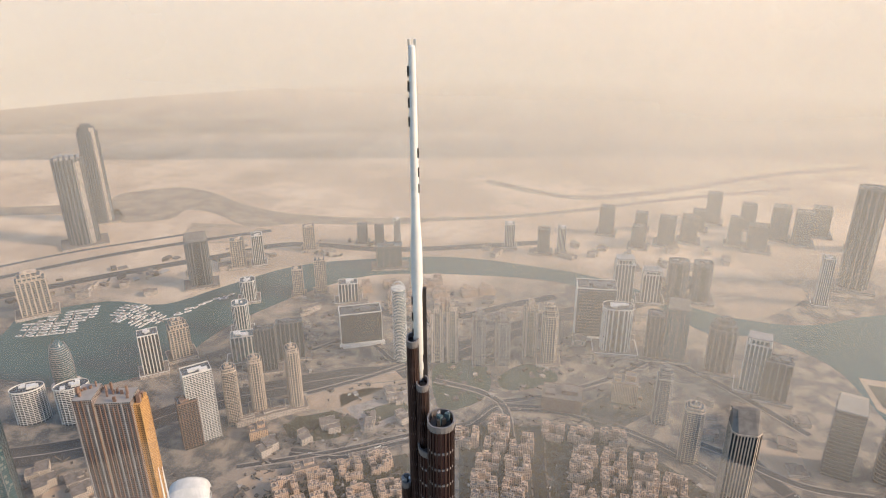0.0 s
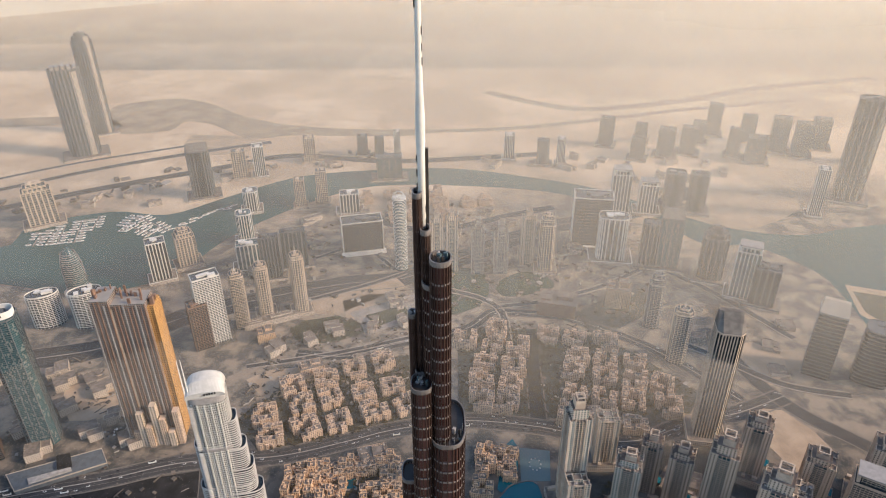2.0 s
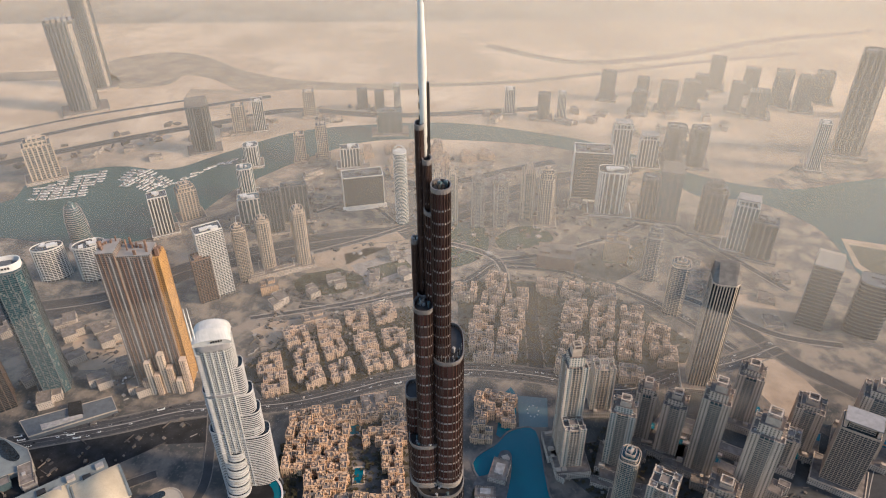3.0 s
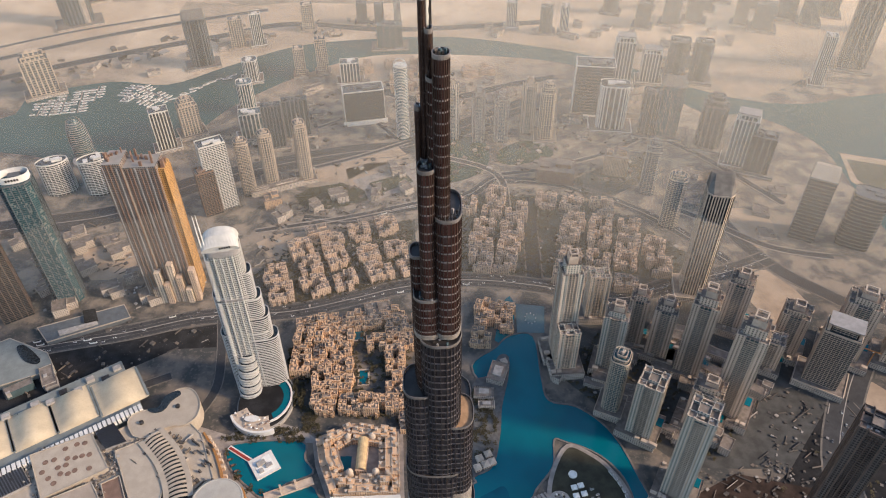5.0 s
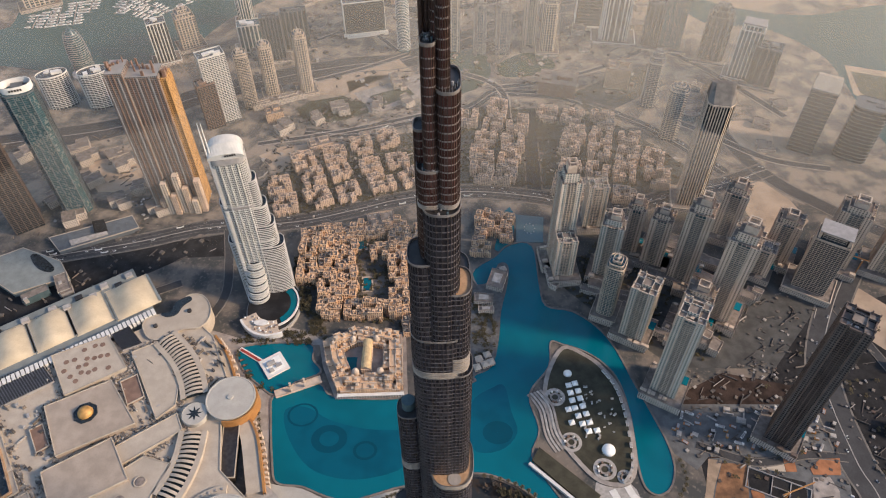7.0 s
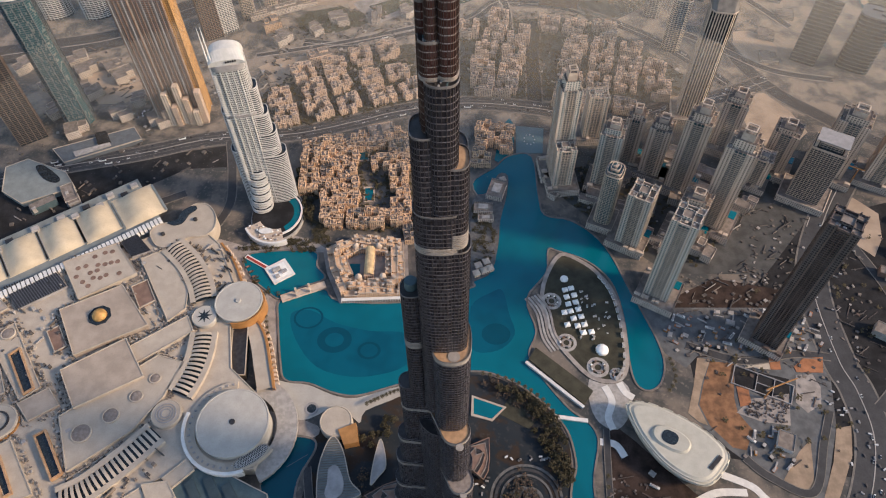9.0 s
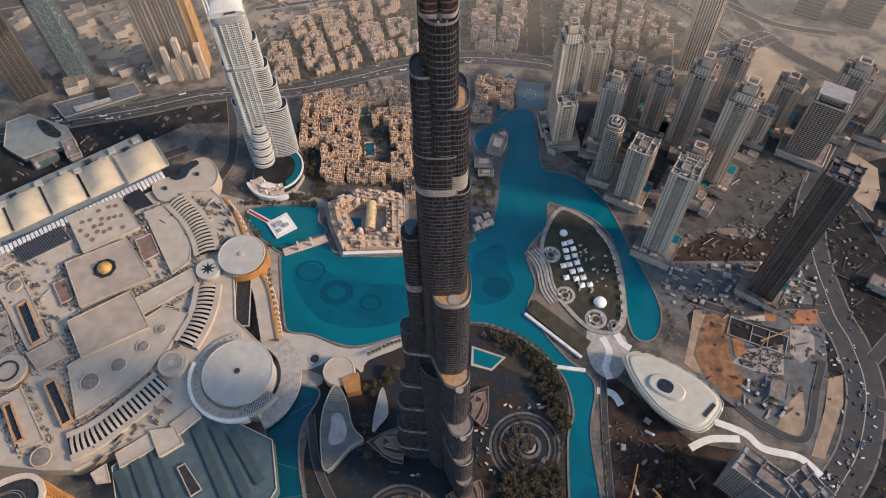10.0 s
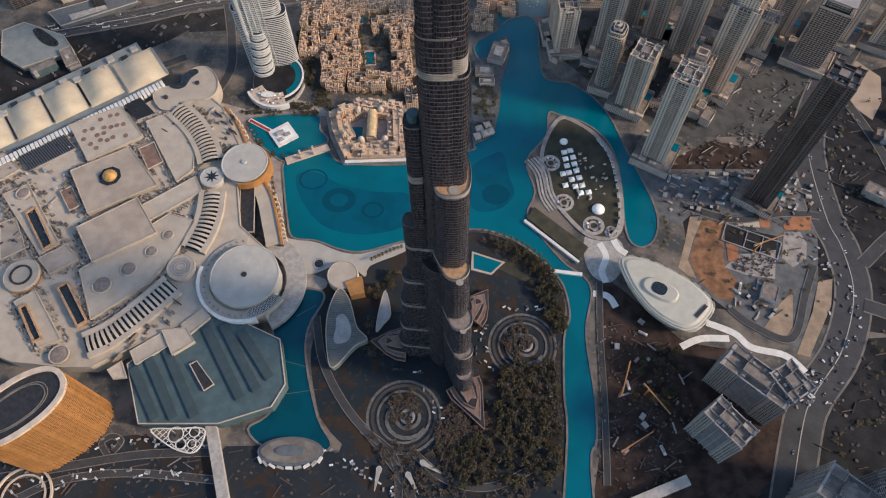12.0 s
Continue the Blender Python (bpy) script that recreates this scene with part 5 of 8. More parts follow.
for k in range(-10, 11):
    half = 9 * math.sqrt(max(0.0, 1 - (k / 10.8) ** 2))
    for lean in (2.5, -2.5):
        ends = [(-234 + u * math.cos(tilt) - v * math.sin(tilt), 51 + u * math.sin(tilt) + v * math.cos(tilt)) for u, v in ((k * 2.1 - lean, -half), (k * 2.1 + lean, half))]
        bm = bmesh.new()
        ribbon(bm, ends, 0.5, 25.6, 26.2)
        under(part("lattice_bar", bm, PEARL), mall)
# lake-side colonnade running down the shore
l = smooth_line([(-348, 385), (-321, 347), (-285, 270), (-259, 227), (-243, 176), (-234, 145)], False, 6)
bm = bmesh.new()
ribbon(bm, l, 20, 0, 15)
under(part("shore_wing", bm, PALEROOF), mall)
bm = bmesh.new()
edge = [(p[0] + 12, p[1]) for p in l]
ribbon(bm, edge, 3, 0, 17)
# sunlight on the shore front is put in as gold colour
under(part("gold_colonnade", bm, GOLD, None, "colonnade painted gold as if sunlit"), mall)
for k, p in enumerate(l[::1]):
    bm = bmesh.new()
    box(bm, p[0] + 16, p[1], 0, 5, 3.4, 8)
    under(part("kiosk", bm, BEIGE), mall)
plate("strip_roof", [(-293, 246), (-272, 245), (-263, 165), (-283, 165)], 4, 16, DARKST, mall, "long dark glass strip", parapet=1)
# end pavilion with two lobes
lobes = smooth_line([(-444, 396), (-440, 410), (-425, 417), (-410, 420), (-401, 436), (-390, 454), (-369, 454), (-352, 433), (-349, 408), (-360, 393), (-380, 390), (-395, 382), (-410, 371), (-429, 374)], True, 4)
plate("lobe_roof", lobes, 0, 25, PALEROOF, mall, "double-lobed pale roof of the end pavilion", parapet=1.2)
plate("dark_notch", smooth_line([(-423, 418), (-409, 422), (-405, 440), (-390, 451), (-383, 445), (-393, 433), (-399, 417), (-412, 412)], True, 4), 25, 26.4, DARKGL, mall, "dark curved glass notch")
for c in [(-424, 395), (-381, 423)]:
    disc("lobe_cap", c, [(3.2, 25), (3.2, 28), (1.6, 28.8)], DARKST, mall, "", 16)
# sunlit part of the lobe, added as a gold arc
ring("gold_screen", (-380, 420), 23.2, 25, 4, 23, GOLD, mall, -120, 20, "curved facade strip painted gold as sunlight")
# vaulted roofs and the white ribbed edge along them
p0, p1 = Vector((-652, 264)), Vector((-430, 420))
along = (p1 - p0).normalized()
back = Vector((-along.y, along.x))
bm = bmesh.new()
slab(bm, [tuple(p0), tuple(p1), tuple(p1 + back * 115), tuple(p0 + back * 115)], 0, 20)
under(part("hall", bm, HALLROOF, None, "blue-grey hall roof"), mall)
n = 44
for k in range(n):
    bm = bmesh.new()
    q = p0 + (p1 - p0) * (k + 0.5) / n + back * 3
    box(bm, q.x, q.y, 20, (p1 - p0).length / n * 0.72, 11, 8.5, math.degrees(math.atan2(along.y, along.x)))
    under(part("edge_rib", bm, WHITE), mall)
for c, w in (((-627, 363), 55), ((-580, 394), 55), ((-533, 424), 55), ((-478, 455), 66), ((-674, 332), 55)):
    bm = bmesh.new()
    rows = []
    for i in range(17):
        u = -w / 2 + w * i / 16
        z = 20.4 + 11 * (0.5 + 0.5 * math.cos(math.pi * u / (w / 2))) ** 0.8
        rows.append([bm.verts.new((*(Vector(c) + along * u + back * v), zz)) for v, zz in ((-34, 20), (-32, 20 + (z - 20) * 0.55), (-18, 20 + (z - 20) * 0.9), (4, z), (26, 20 + (z - 20) * 0.85), (36, 20))])
    for a, b in zip(rows, rows[1:]):
        for i in range(5):
            bm.faces.new((a[i], a[i + 1], b[i + 1], b[i]))
    under(part("vault", bm, VAULT, None, "pale stretched vault roof", smooth=True), mall)
    for s in (-1, 1):
        bm = bmesh.new()
        q = Vector(c) + along * s * w / 2
        box(bm, q.x, q.y, 20, 3.5, 64, 1.6, math.degrees(math.atan2(along.y, along.x)))
        under(part("vault_gutter", bm, HALLROOF), mall)
for k in range(14):
    q = p0 + (p1 - p0) * (k + 0.5) / 14 + back * (92 + 10 * (k % 2))
    bm = bmesh.new()
    box(bm, q.x, q.y, 20, 11, 9, 3 + k % 3, 33)
    under(part("roof_unit", bm, CONCRETE if k % 3 else DARKST), mall)
# scattered plant on the roofs
r = random.Random(5)
for k in range(60):
    q = Vector((-583, 238)) + along * r.uniform(-90, 190) - back * r.uniform(-60, 240)
    if inside(q, [(-635, 248), (-420, 396), (-363, 266), (-350, 146), (-448, 9), (-515, -6), (-572, 40)]):
        bm = bmesh.new()
        box(bm, q.x, q.y, 21.9, r.uniform(2, 7), r.uniform(2, 6), r.uniform(2, 5.2), 33)
        under(part("roof_unit", bm, (CONCRETE, PALEROOF, GREYR)[k % 3]), mall)

# ---- car park roof with long blue-grey bays ----
carpark = thing("car_park", *(-306, -29), label="wide blue-grey parking roof with long raised bays", category="car park")
plate("deck", [(-395, -24), (-322, 40), (-305, 51), (-251, 28), (-209, 8), (-196, -50), (-210, -78), (-271, -98), (-366, -98)], 0, 20, TEALROOF, carpark, parapet=1.2)
for a, b in (((-386, -29), (-346, -93)), ((-370, -16), (-324, -92)), ((-351, -3), (-299, -90)), ((-304, 23), (-248, -68)), ((-283, 27), (-229, -58)), ((-260, 19), (-215, -43))):
    bm = bmesh.new()
    ribbon(bm, [a, b], 11, 19.5, 23)
    under(part("raised_bay", bm, TEALBAY), carpark)
for pts, z, mat in (([(-393, -9), (-359, 15), (-347, -2), (-383, -26)], 24, PALEROOF), ([(-358, 18), (-328, 22), (-314, 3), (-339, -14)], 26, PALEROOF), ([(-336, 26), (-311, 50), (-300, 36), (-323, 13)], 24, PALEROOF),
                    ([(-316, -26), (-308, -21), (-282, -51), (-293, -59)], 23, DARKST), ([(-417, -32), (-402, -21), (-391, -42), (-407, -44)], 22, BEIGE)):
    plate("roof_box", pts, 19, z, mat, carpark, parapet=0.9)

# ---- golden hotel ----
hotel = thing("hotel", -456, -106, label="curved golden-fronted hotel with a dark oval roof", category="hotel")
c0 = (-456, -106)
a = radians(40)


def turned_oval(w, d, n=36):
    return [(c0[0] + math.cos(a) * u - math.sin(a) * v, c0[1] + math.sin(a) * u + math.cos(a) * v) for u, v in oval(w, d, n, 2.3)]


prism_pts = turned_oval(112, 62)
bm = bmesh.new()
prism(bm, grow(prism_pts, -0.6), 0, 119)
under(part("glass_body", bm, DARKGL), hotel)
for k in range(35):
    bm = bmesh.new()
    prism(bm, prism_pts, 3 + k * 3.3, 4.6 + k * 3.3)
    under(part("balcony_band", bm, GOLD), hotel)
bm = bmesh.new()
fins(bm, prism_pts + prism_pts[:1], 0, 120, 4.2, 0.5, 0.9)
under(part("pier_grid", bm, GOLD, None, kind="stuff"), hotel)
bm = bmesh.new()
rim(bm, grow(prism_pts, 0.6), grow(prism_pts, -5), 118, 122)
under(part("parapet", bm, BEIGE), hotel)
bm = bmesh.new()
prism(bm, grow(prism_pts, -5.2), 118, 119.5)
under(part("roof", bm, DARKST), hotel)
for k, s in enumerate((0.72, 0.66)):
    o = turned_oval(102 * s, 52 * s)
    bm = bmesh.new()
    rim(bm, o, grow(o, -0.9), 119.4, 120.4 + 0.3 * k)
    under(part("roof_line", bm, KERB), hotel)
for k in range(0, 36, 3):
    p = prism_pts[k]
    bm = bmesh.new()
    for j in (-1.4, 1.4):
        q = Vector(prism_pts[(k + 1) % 36]) - Vector(p)
        d = q.normalized() * j
        box(bm, p[0] + d.x, p[1] + d.y, 0, 1.3, 1.3, 120, math.degrees(math.atan2(q.y, q.x)))
    under(part("rib_pair", bm, GOLD), hotel)


# ---- ground surfaces near the lake ----
def lot(name, pts, z, mat, label, category, steps=0):
    bm = bmesh.new()
    slab(bm, smooth_line(pts, True, steps) if steps else pts, 0, z)
    return tagged(part(name, bm, mat), label, category, kind="structure")


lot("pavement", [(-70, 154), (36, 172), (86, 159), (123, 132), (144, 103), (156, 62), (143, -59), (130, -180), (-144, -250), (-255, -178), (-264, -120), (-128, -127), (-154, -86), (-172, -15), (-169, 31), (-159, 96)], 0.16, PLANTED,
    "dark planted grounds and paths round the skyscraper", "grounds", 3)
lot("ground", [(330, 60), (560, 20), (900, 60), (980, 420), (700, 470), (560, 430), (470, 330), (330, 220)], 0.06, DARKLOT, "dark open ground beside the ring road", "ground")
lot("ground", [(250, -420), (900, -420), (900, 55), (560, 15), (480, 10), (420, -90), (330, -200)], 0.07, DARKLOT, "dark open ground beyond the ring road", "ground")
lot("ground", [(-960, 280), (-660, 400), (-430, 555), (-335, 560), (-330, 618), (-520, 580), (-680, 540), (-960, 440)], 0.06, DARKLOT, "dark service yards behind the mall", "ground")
lot("ground", [(159, 521), (215, 640), (420, 660), (560, 600), (640, 520), (600, 420), (480, 332), (330, 335), (262, 400)], 0.05, SHADEGROUND, "planted streets between the lake towers with shade painted in", "ground")
hall = thing("service_hall", *(-683, 539), 0, 0, "wide dark grey hall roof with a sunken dark court", "hall")
plate("roof", [(-731, 553), (-700, 572), (-626, 541), (-600, 507), (-675, 473), (-716, 499)], 0, 9, HALLROOF, hall, parapet=0.8)
plate("sunken_court", smooth_line([(-680, 552), (-668, 556), (-632, 528), (-635, 517), (-658, 526)], True, 4), 9, 9.6, DARKGL, hall, "dark sunken court")
hall = thing("service_hall", *(-608, 618), 0, 0, "long dark deck with service boxes beside the road", "hall")
plate("roof", [(-667, 596), (-542, 649), (-521, 619), (-637, 564)], 0, 8, SLATE, hall, parapet=0.8)
plate("service_box", [(-605, 631), (-586, 636), (-572, 611), (-592, 605)], 8, 12, DARKLOT, hall)
plate("service_box", [(-629, 587), (-573, 609), (-569, 603), (-622, 577)], 8, 10.5, CONCRETE, hall)
lot("pavement", [(204, 94), (239, 78), (303, 10), (365, -1), (436, -60), (407, -128), (290, -227), (170, -227), (185, -114), (192, -16)], 0.14, SITE, "dark churned building site with scattered gear", "building site", 2)
lot("pavement", [(296, 276), (395, 326), (530, 294), (523, 202), (309, 194)], 0.14, SITE, "dark building yard with stacked material", "building site")
BROWNPIT = plain("brown_pit", (0.24, 0.12, 0.06), 0.95, 0, 12, 0.5)
SITESAND = plain("site_sand", (0.31, 0.225, 0.155), 0.95, 0, 14, 0.3)
GREYYARD = plain("grey_yard", (0.115, 0.115, 0.115), 0.95, 0, 14, 0.35)
for pts, z, mat, label in (
        ([(277, 276), (535, 274), (520, 197), (342, 198), (323, 180), (299, 203), (291, 232)], 0.15, GREYYARD, "grey yard packed with site material and vehicles"),
        ([(342, 196), (513, 198), (515, 183), (495, 96), (448, -3), (426, 8), (388, 35), (354, 66), (313, 114)], 0.17, GREYYARD, "grey dusty floor of a building site"),
        ([(341, 195), (358, 193), (339, 157), (327, 127), (334, 99), (323, 104), (312, 116), (327, 153)], 0.3, SITESAND, "pale sand bank beside an excavation"),
        ([(357, 190), (388, 187), (376, 135), (376, 116), (389, 92), (374, 66), (358, 70), (337, 97), (329, 127), (341, 157)], 0.26, BROWNPIT, "brown earth of an excavation"),
        ([(387, 182), (455, 163), (448, 135), (413, 138), (400, 149), (382, 154)], 0.32, DARKLOT, "dark concrete pit of a building site"),
        ([(383, 153), (398, 149), (396, 127), (381, 124)], 0.7, REDDIRT, "orange shuttering boards on a building site"),
        ([(437, 195), (451, 196), (449, 177), (435, 177)], 0.7, REDDIRT, "orange shuttering boards on a building site"),
        ([(467, 181), (484, 194), (510, 195), (503, 172), (468, 173)], 0.8, REDDIRT, "orange shuttering boards on a building site"),
        ([(400, 189), (436, 194), (435, 177), (402, 180)], 0.5, PALEROOF, "pale fresh concrete floor"),
        ([(398, 135), (449, 142), (438, 98), (402, 104), (374, 116)], 0.4, PAVING, "pale concrete floor with scattered props"),
        ([(466, 169), (488, 170), (493, 151), (486, 127), (465, 115), (454, 130)], 0.4, PAVING, "pale sand floor of a site basin"),
        ([(437, 63), (457, 80), (444, 22), (430, 12), (408, 28)], 0.4, SITESAND, "pale sandy strip beside a site road"),
        ([(494, 94), (514, 98), (502, 59), (457, -11), (442, -7), (476, 51)], 0.45, SITESAND, "pale sandy verge of the ring road")):
    lot("pavement", pts, z, mat, label, "building site")
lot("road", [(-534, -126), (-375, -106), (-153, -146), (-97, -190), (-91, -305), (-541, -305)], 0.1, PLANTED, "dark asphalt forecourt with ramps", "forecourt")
lot("pavement", [(-355, 408), (-305, 391), (-274, 424), (-201, 401), (-173, 379), (-302, 372), (-288, 331), (-241, 290), (-226, 166), (-243, 166), (-290, 280)], 0.13, PAVING, "grey paved promenade beside the mall", "promenade")
lot("pavement", [(-229, 162), (-211, 162), (-179, 157), (-147, 143), (-116, 139), (-58, 156), (-57, 142), (-103, 121), (-110, 104), (-138, 128), (-175, 110), (-199, 115)], 0.5, PALEDISC, "white paved lakeside promenade", "promenade", 3)
lot("pavement", [(-238, 122), (-175, 106), (-159, 96), (-169, 84), (-219, 86), (-229, 47), (-239, 64)], 0.4, PAVING, "grey decked walk between the pools", "promenade", 2)
lot("pavement", [(191, 163), (212, 177), (241, 154), (240, 120), (219, 94), (197, 103), (188, 128)], 0.3, CONCRETE, "pale plaza with wavy paving", "plaza", 3)
for line in ([(210, 154), (217, 133), (209, 111), (213, 94)], [(230, 159), (236, 145), (246, 137)], [(336, 36), (369, 21), (387, 2), (427, -9), (447, -31)], [(298, 3), (325, 14), (361, 14)], [(194, 78), (213, 74), (222, 58)]):
    bm = bmesh.new()
    ribbon(bm, smooth_line(line, False, 6), 9, 0.2, 0.6)
    tagged(part("pavement", bm, WHITE), "white wavy stripe of paving", "plaza", kind="structure")
lot("pavement", [(-186, 781), (-56, 860), (-59, 795), (-121, 736)], 0.1, LAWN, "dark planted ground between the flats", "grounds")
for pts in ([(-210, 1069), (-96, 1095), (-67, 1026), (-151, 951)], [(524, 716), (581, 735), (628, 632), (548, 592)], [(621, 493), (680, 447), (643, 363), (612, 426)], [(731, 1613), (962, 1541), (882, 1431), (717, 1375)], [(-673, 801), (-597, 816), (-553, 740), (-628, 719)],
            [(-830, 2044), (-573, 1990), (-604, 1895), (-774, 1875)], [(571, 919), (633, 899), (635, 836), (555, 787)]):
    lot("ground", pts, 0.2, SANDLOT, "bare pale sand lot", "sand lot", 2)
SCRUB = plain("desert_scrub", (0.31, 0.24, 0.175), 0.95, 0, 60, 0.3)
lot("ground", [(-1111, 2065), (-1206, 2306), (-1132, 2382), (-996, 2420), (-846, 2351), (-707, 2225), (-507, 2124), (-250, 2082), (-78, 2079), (-77, 2027), (-300, 2020), (-489, 2034), (-632, 2006), (-781, 2134), (-891, 2170), (-919, 2082)], 0.3, SCRUB,
    "low dark scrub belt at the desert edge", "scrub", 3)
for line, w in (([(174, 2481), (374, 2329), (552, 2275), (886, 2358), (1271, 2518), (1758, 2631)], 46), ([(-78, 2060), (227, 2085), (528, 2157), (854, 2257), (1308, 2357)], 30), ([(-1700, 2150), (-1250, 2180), (-1120, 2090)], 90)):
    bm = bmesh.new()
    ribbon(bm, smooth_line(line, False, 6), w, 0, 0.3)
    tagged(part("ground", bm, SCRUB), "thin dark track curving through the desert", "track", kind="structure")
GARDEN = plain("dry_garden", (0.075, 0.075, 0.048), 0.95, 0, 14, 0.4)
# Planted ground whose dark colour includes the shade of trees.
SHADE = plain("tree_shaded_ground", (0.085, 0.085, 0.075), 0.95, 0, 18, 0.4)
for pts, z, mat, label in (
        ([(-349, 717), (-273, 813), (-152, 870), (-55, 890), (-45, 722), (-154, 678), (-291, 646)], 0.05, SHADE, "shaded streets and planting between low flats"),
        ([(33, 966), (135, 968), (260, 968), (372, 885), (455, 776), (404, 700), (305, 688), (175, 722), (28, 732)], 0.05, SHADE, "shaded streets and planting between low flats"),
        ([(-354, 820), (-318, 847), (-235, 858), (-205, 830), (-239, 784), (-312, 770)], 0.25, SANDLOT, "bare sand lot beside the low flats"),
        ([(-303, 969), (-280, 998), (-213, 1017), (-163, 989), (-153, 959), (-202, 932), (-256, 923), (-287, 938)], 0.3, GARDEN, "dark planted oval garden"),
        ([(-296, 1028), (-269, 1080), (-104, 1164), (-77, 1122), (-181, 1047), (-213, 1017)], 0.2, SANDLOT, "bare sand lot with vehicle tracks"),
        ([(-190, 1027), (-51, 1099), (-16, 1031), (-146, 947)], 0.28, PAVING, "pale walled garden ground"),
        ([(-156, 1016), (-80, 1052), (-61, 1020), (-130, 977)], 0.4, GARDEN, "dry green bed in a walled garden"),
        ([(881, 1120), (960, 1093), (1044, 1045), (932, 861), (886, 956), (857, 1010)], 0.6, SANDLOT, "sand rim of an island in the creek"),
        ([(885, 1094), (949, 1071), (1013, 1033), (931, 894), (894, 971), (872, 1016)], 0.75, GARDEN, "dry green island in the creek"),
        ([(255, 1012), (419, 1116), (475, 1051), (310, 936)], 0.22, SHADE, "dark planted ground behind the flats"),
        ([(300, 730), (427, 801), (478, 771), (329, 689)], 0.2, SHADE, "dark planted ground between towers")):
    lot("ground", pts, z, mat, label, "plot")
for line, w in (([(-362, 856), (-198, 896), (9, 966)], 9), ([(-314, 1059), (-176, 1123), (-79, 1180)], 10), ([(-294, 1244), (-193, 1296), (-105, 1192)], 9), ([(-1241, 1624), (-1015, 1769), (-779, 1882), (-550, 1972)], 22), ([(-1282, 1700), (-1088, 1820), (-815, 1943)], 12),
                ([(-15, 1121), (117, 1044), (126, 868), (120, 731)], 12), ([(117, 1044), (214, 1064), (345, 1117), (448, 1186)], 11), ([(-208, 1457), (-30, 1373), (174, 1452), (298, 1499)], 26), ([(443, 934), (515, 881), (610, 800), (717, 769)], 13), ([(480, 1210), (584, 1093), (687, 932)], 14)):
    l = smooth_line(line, False, 6)
    bm = bmesh.new()
    lift0 = 0.34 + 0.02 * len(LAID)
    LAID.append("street")
    ribbon(bm, l, w, 0, lift0)
    tagged(part("road", bm, ASPHALT), "grey street between dusty lots", "road", kind="structure")
    for s in (-1, 1):
        bm = bmesh.new()
        edge = []
        for i, p in enumerate(l):
            d = (Vector(l[min(i + 1, len(l) - 1)]) - Vector(l[max(i - 1, 0)])).normalized()
            edge.append((p[0] - d.y * s * (w / 2 + 1.5), p[1] + d.x * s * (w / 2 + 1.5)))
        ribbon(bm, edge, 3.0, 0, lift0 + 0.15)
        tagged(part("pavement", bm, PAVING), "pale pavement along a street", "pavement", kind="structure")
for (x, y), w, d, h, rot, mat, label in (((-343, 942), 34, 30, 20, 20, OCHRE, "ochre sunlit block with stepped roofs"), ((240, 1033), 78, 52, 30, -14, COPPER, "brown windowless block beside the low flats"), ((-343, 995), 110, 18, 12, 24, PALEWALL, "long pale arcade building below slim towers"),
                                         ((368, 1052), 50, 36, 46, -16, OCHRE, "ochre block in the shade of towers"), ((-239, 846), 44, 26, 14, 22, SANDWALL, "unfinished sand-coloured low block"), ((-132, 887), 70, 12, 6, 16, PALEWALL, "row of pale site cabins"), ((-219, 748), 3, 3, 3, 0, PALEWALL, "small pale kiosk beside the road"),
                                         ((-227, 649), 3, 3, 3, 0, PALEWALL, "small pale kiosk beside the road"), ((-106, 628), 46, 40, 14, 14, SANDWALL, "sand-coloured hall with a pale inner court")):
    t = thing("town_block", x, y, 0, rot, label, "building")
    wing(t, 0, 0, w, d, h, mat)
    if w > 20:
        wing(t, w * 0.18, d * 0.1, w * 0.4, d * 0.5, h * 1.25, mat)
        wing(t, -w * 0.3, -d * 0.1, w * 0.25, d * 0.4, h * 1.12, mat)
        for k in range(5):
            bm = bmesh.new()
            box(bm, -w * 0.4 + w * 0.2 * k, d * 0.36, h, 3, 2.4, 1.6 + 0.4 * (k % 3))
            part("roof_unit", bm, (CONCRETE, GREYR)[k % 2], t)

GREENW = water_material("pond_water", (0.035, 0.055, 0.035), (0.03, 0.045, 0.03), 60)
water([(-20, 1160), (23, 1193), (86, 1192), (104, 1126), (91, 1066), (43, 1025), (-7, 1029)], GREENW, "dark green round pond between towers")
water([(125, 1137), (184, 1180), (236, 1157), (242, 1114), (173, 1085), (127, 1089)], GREENW, "dark green round pond between towers")
DEEP = water_material("deep_basin", (0.0, 0.075, 0.115), (0.0, 0.06, 0.095), 60)
for pts in ([(-218, 270), (-190, 274), (-155, 254), (-105, 240), (-52, 234), (-51, 188), (-102, 170), (-149, 174), (-183, 193), (-211, 235)], [(37, 278), (67, 303), (84, 306), (91, 267), (97, 233), (72, 208), (36, 212)]):
    water(pts, DEEP, "darker deep basin in the lake floor", 4, 0.42)
DEEPER = water_material("deep_ring", (0.0, 0.05, 0.08), (0.0, 0.045, 0.07), 60)
for c, r0, r1 in (((-153, 226), 13, 24), ((-104, 209), 12, 16), ((71, 234), 0.5, 20), ((-193, 262), 18, 21)):
    bm = bmesh.new()
    rim(bm, ccw(oval(r1 * 2, r1 * 1.7, 32, 2.0, *c)), ccw(oval(r0 * 2, r0 * 1.7, 32, 2.0, *c)), 0.3, 0.5)
    tagged(part("water", bm, DEEPER), "dark fountain ring under the lake surface", "water", kind="structure")

# ---- park island ----
ISLE = [(173, 373), (206, 359), (229, 335), (246, 301), (252, 252), (248, 186), (230, 159), (195, 163), (167, 195), (149, 228), (136, 277), (145, 328)]
lot("pavement", ISLE, 1.3, LAWN, "dark park lawn on the island", "park", 4)
bm = bmesh.new()
o = ccw(smooth_line(ISLE, True, 4))
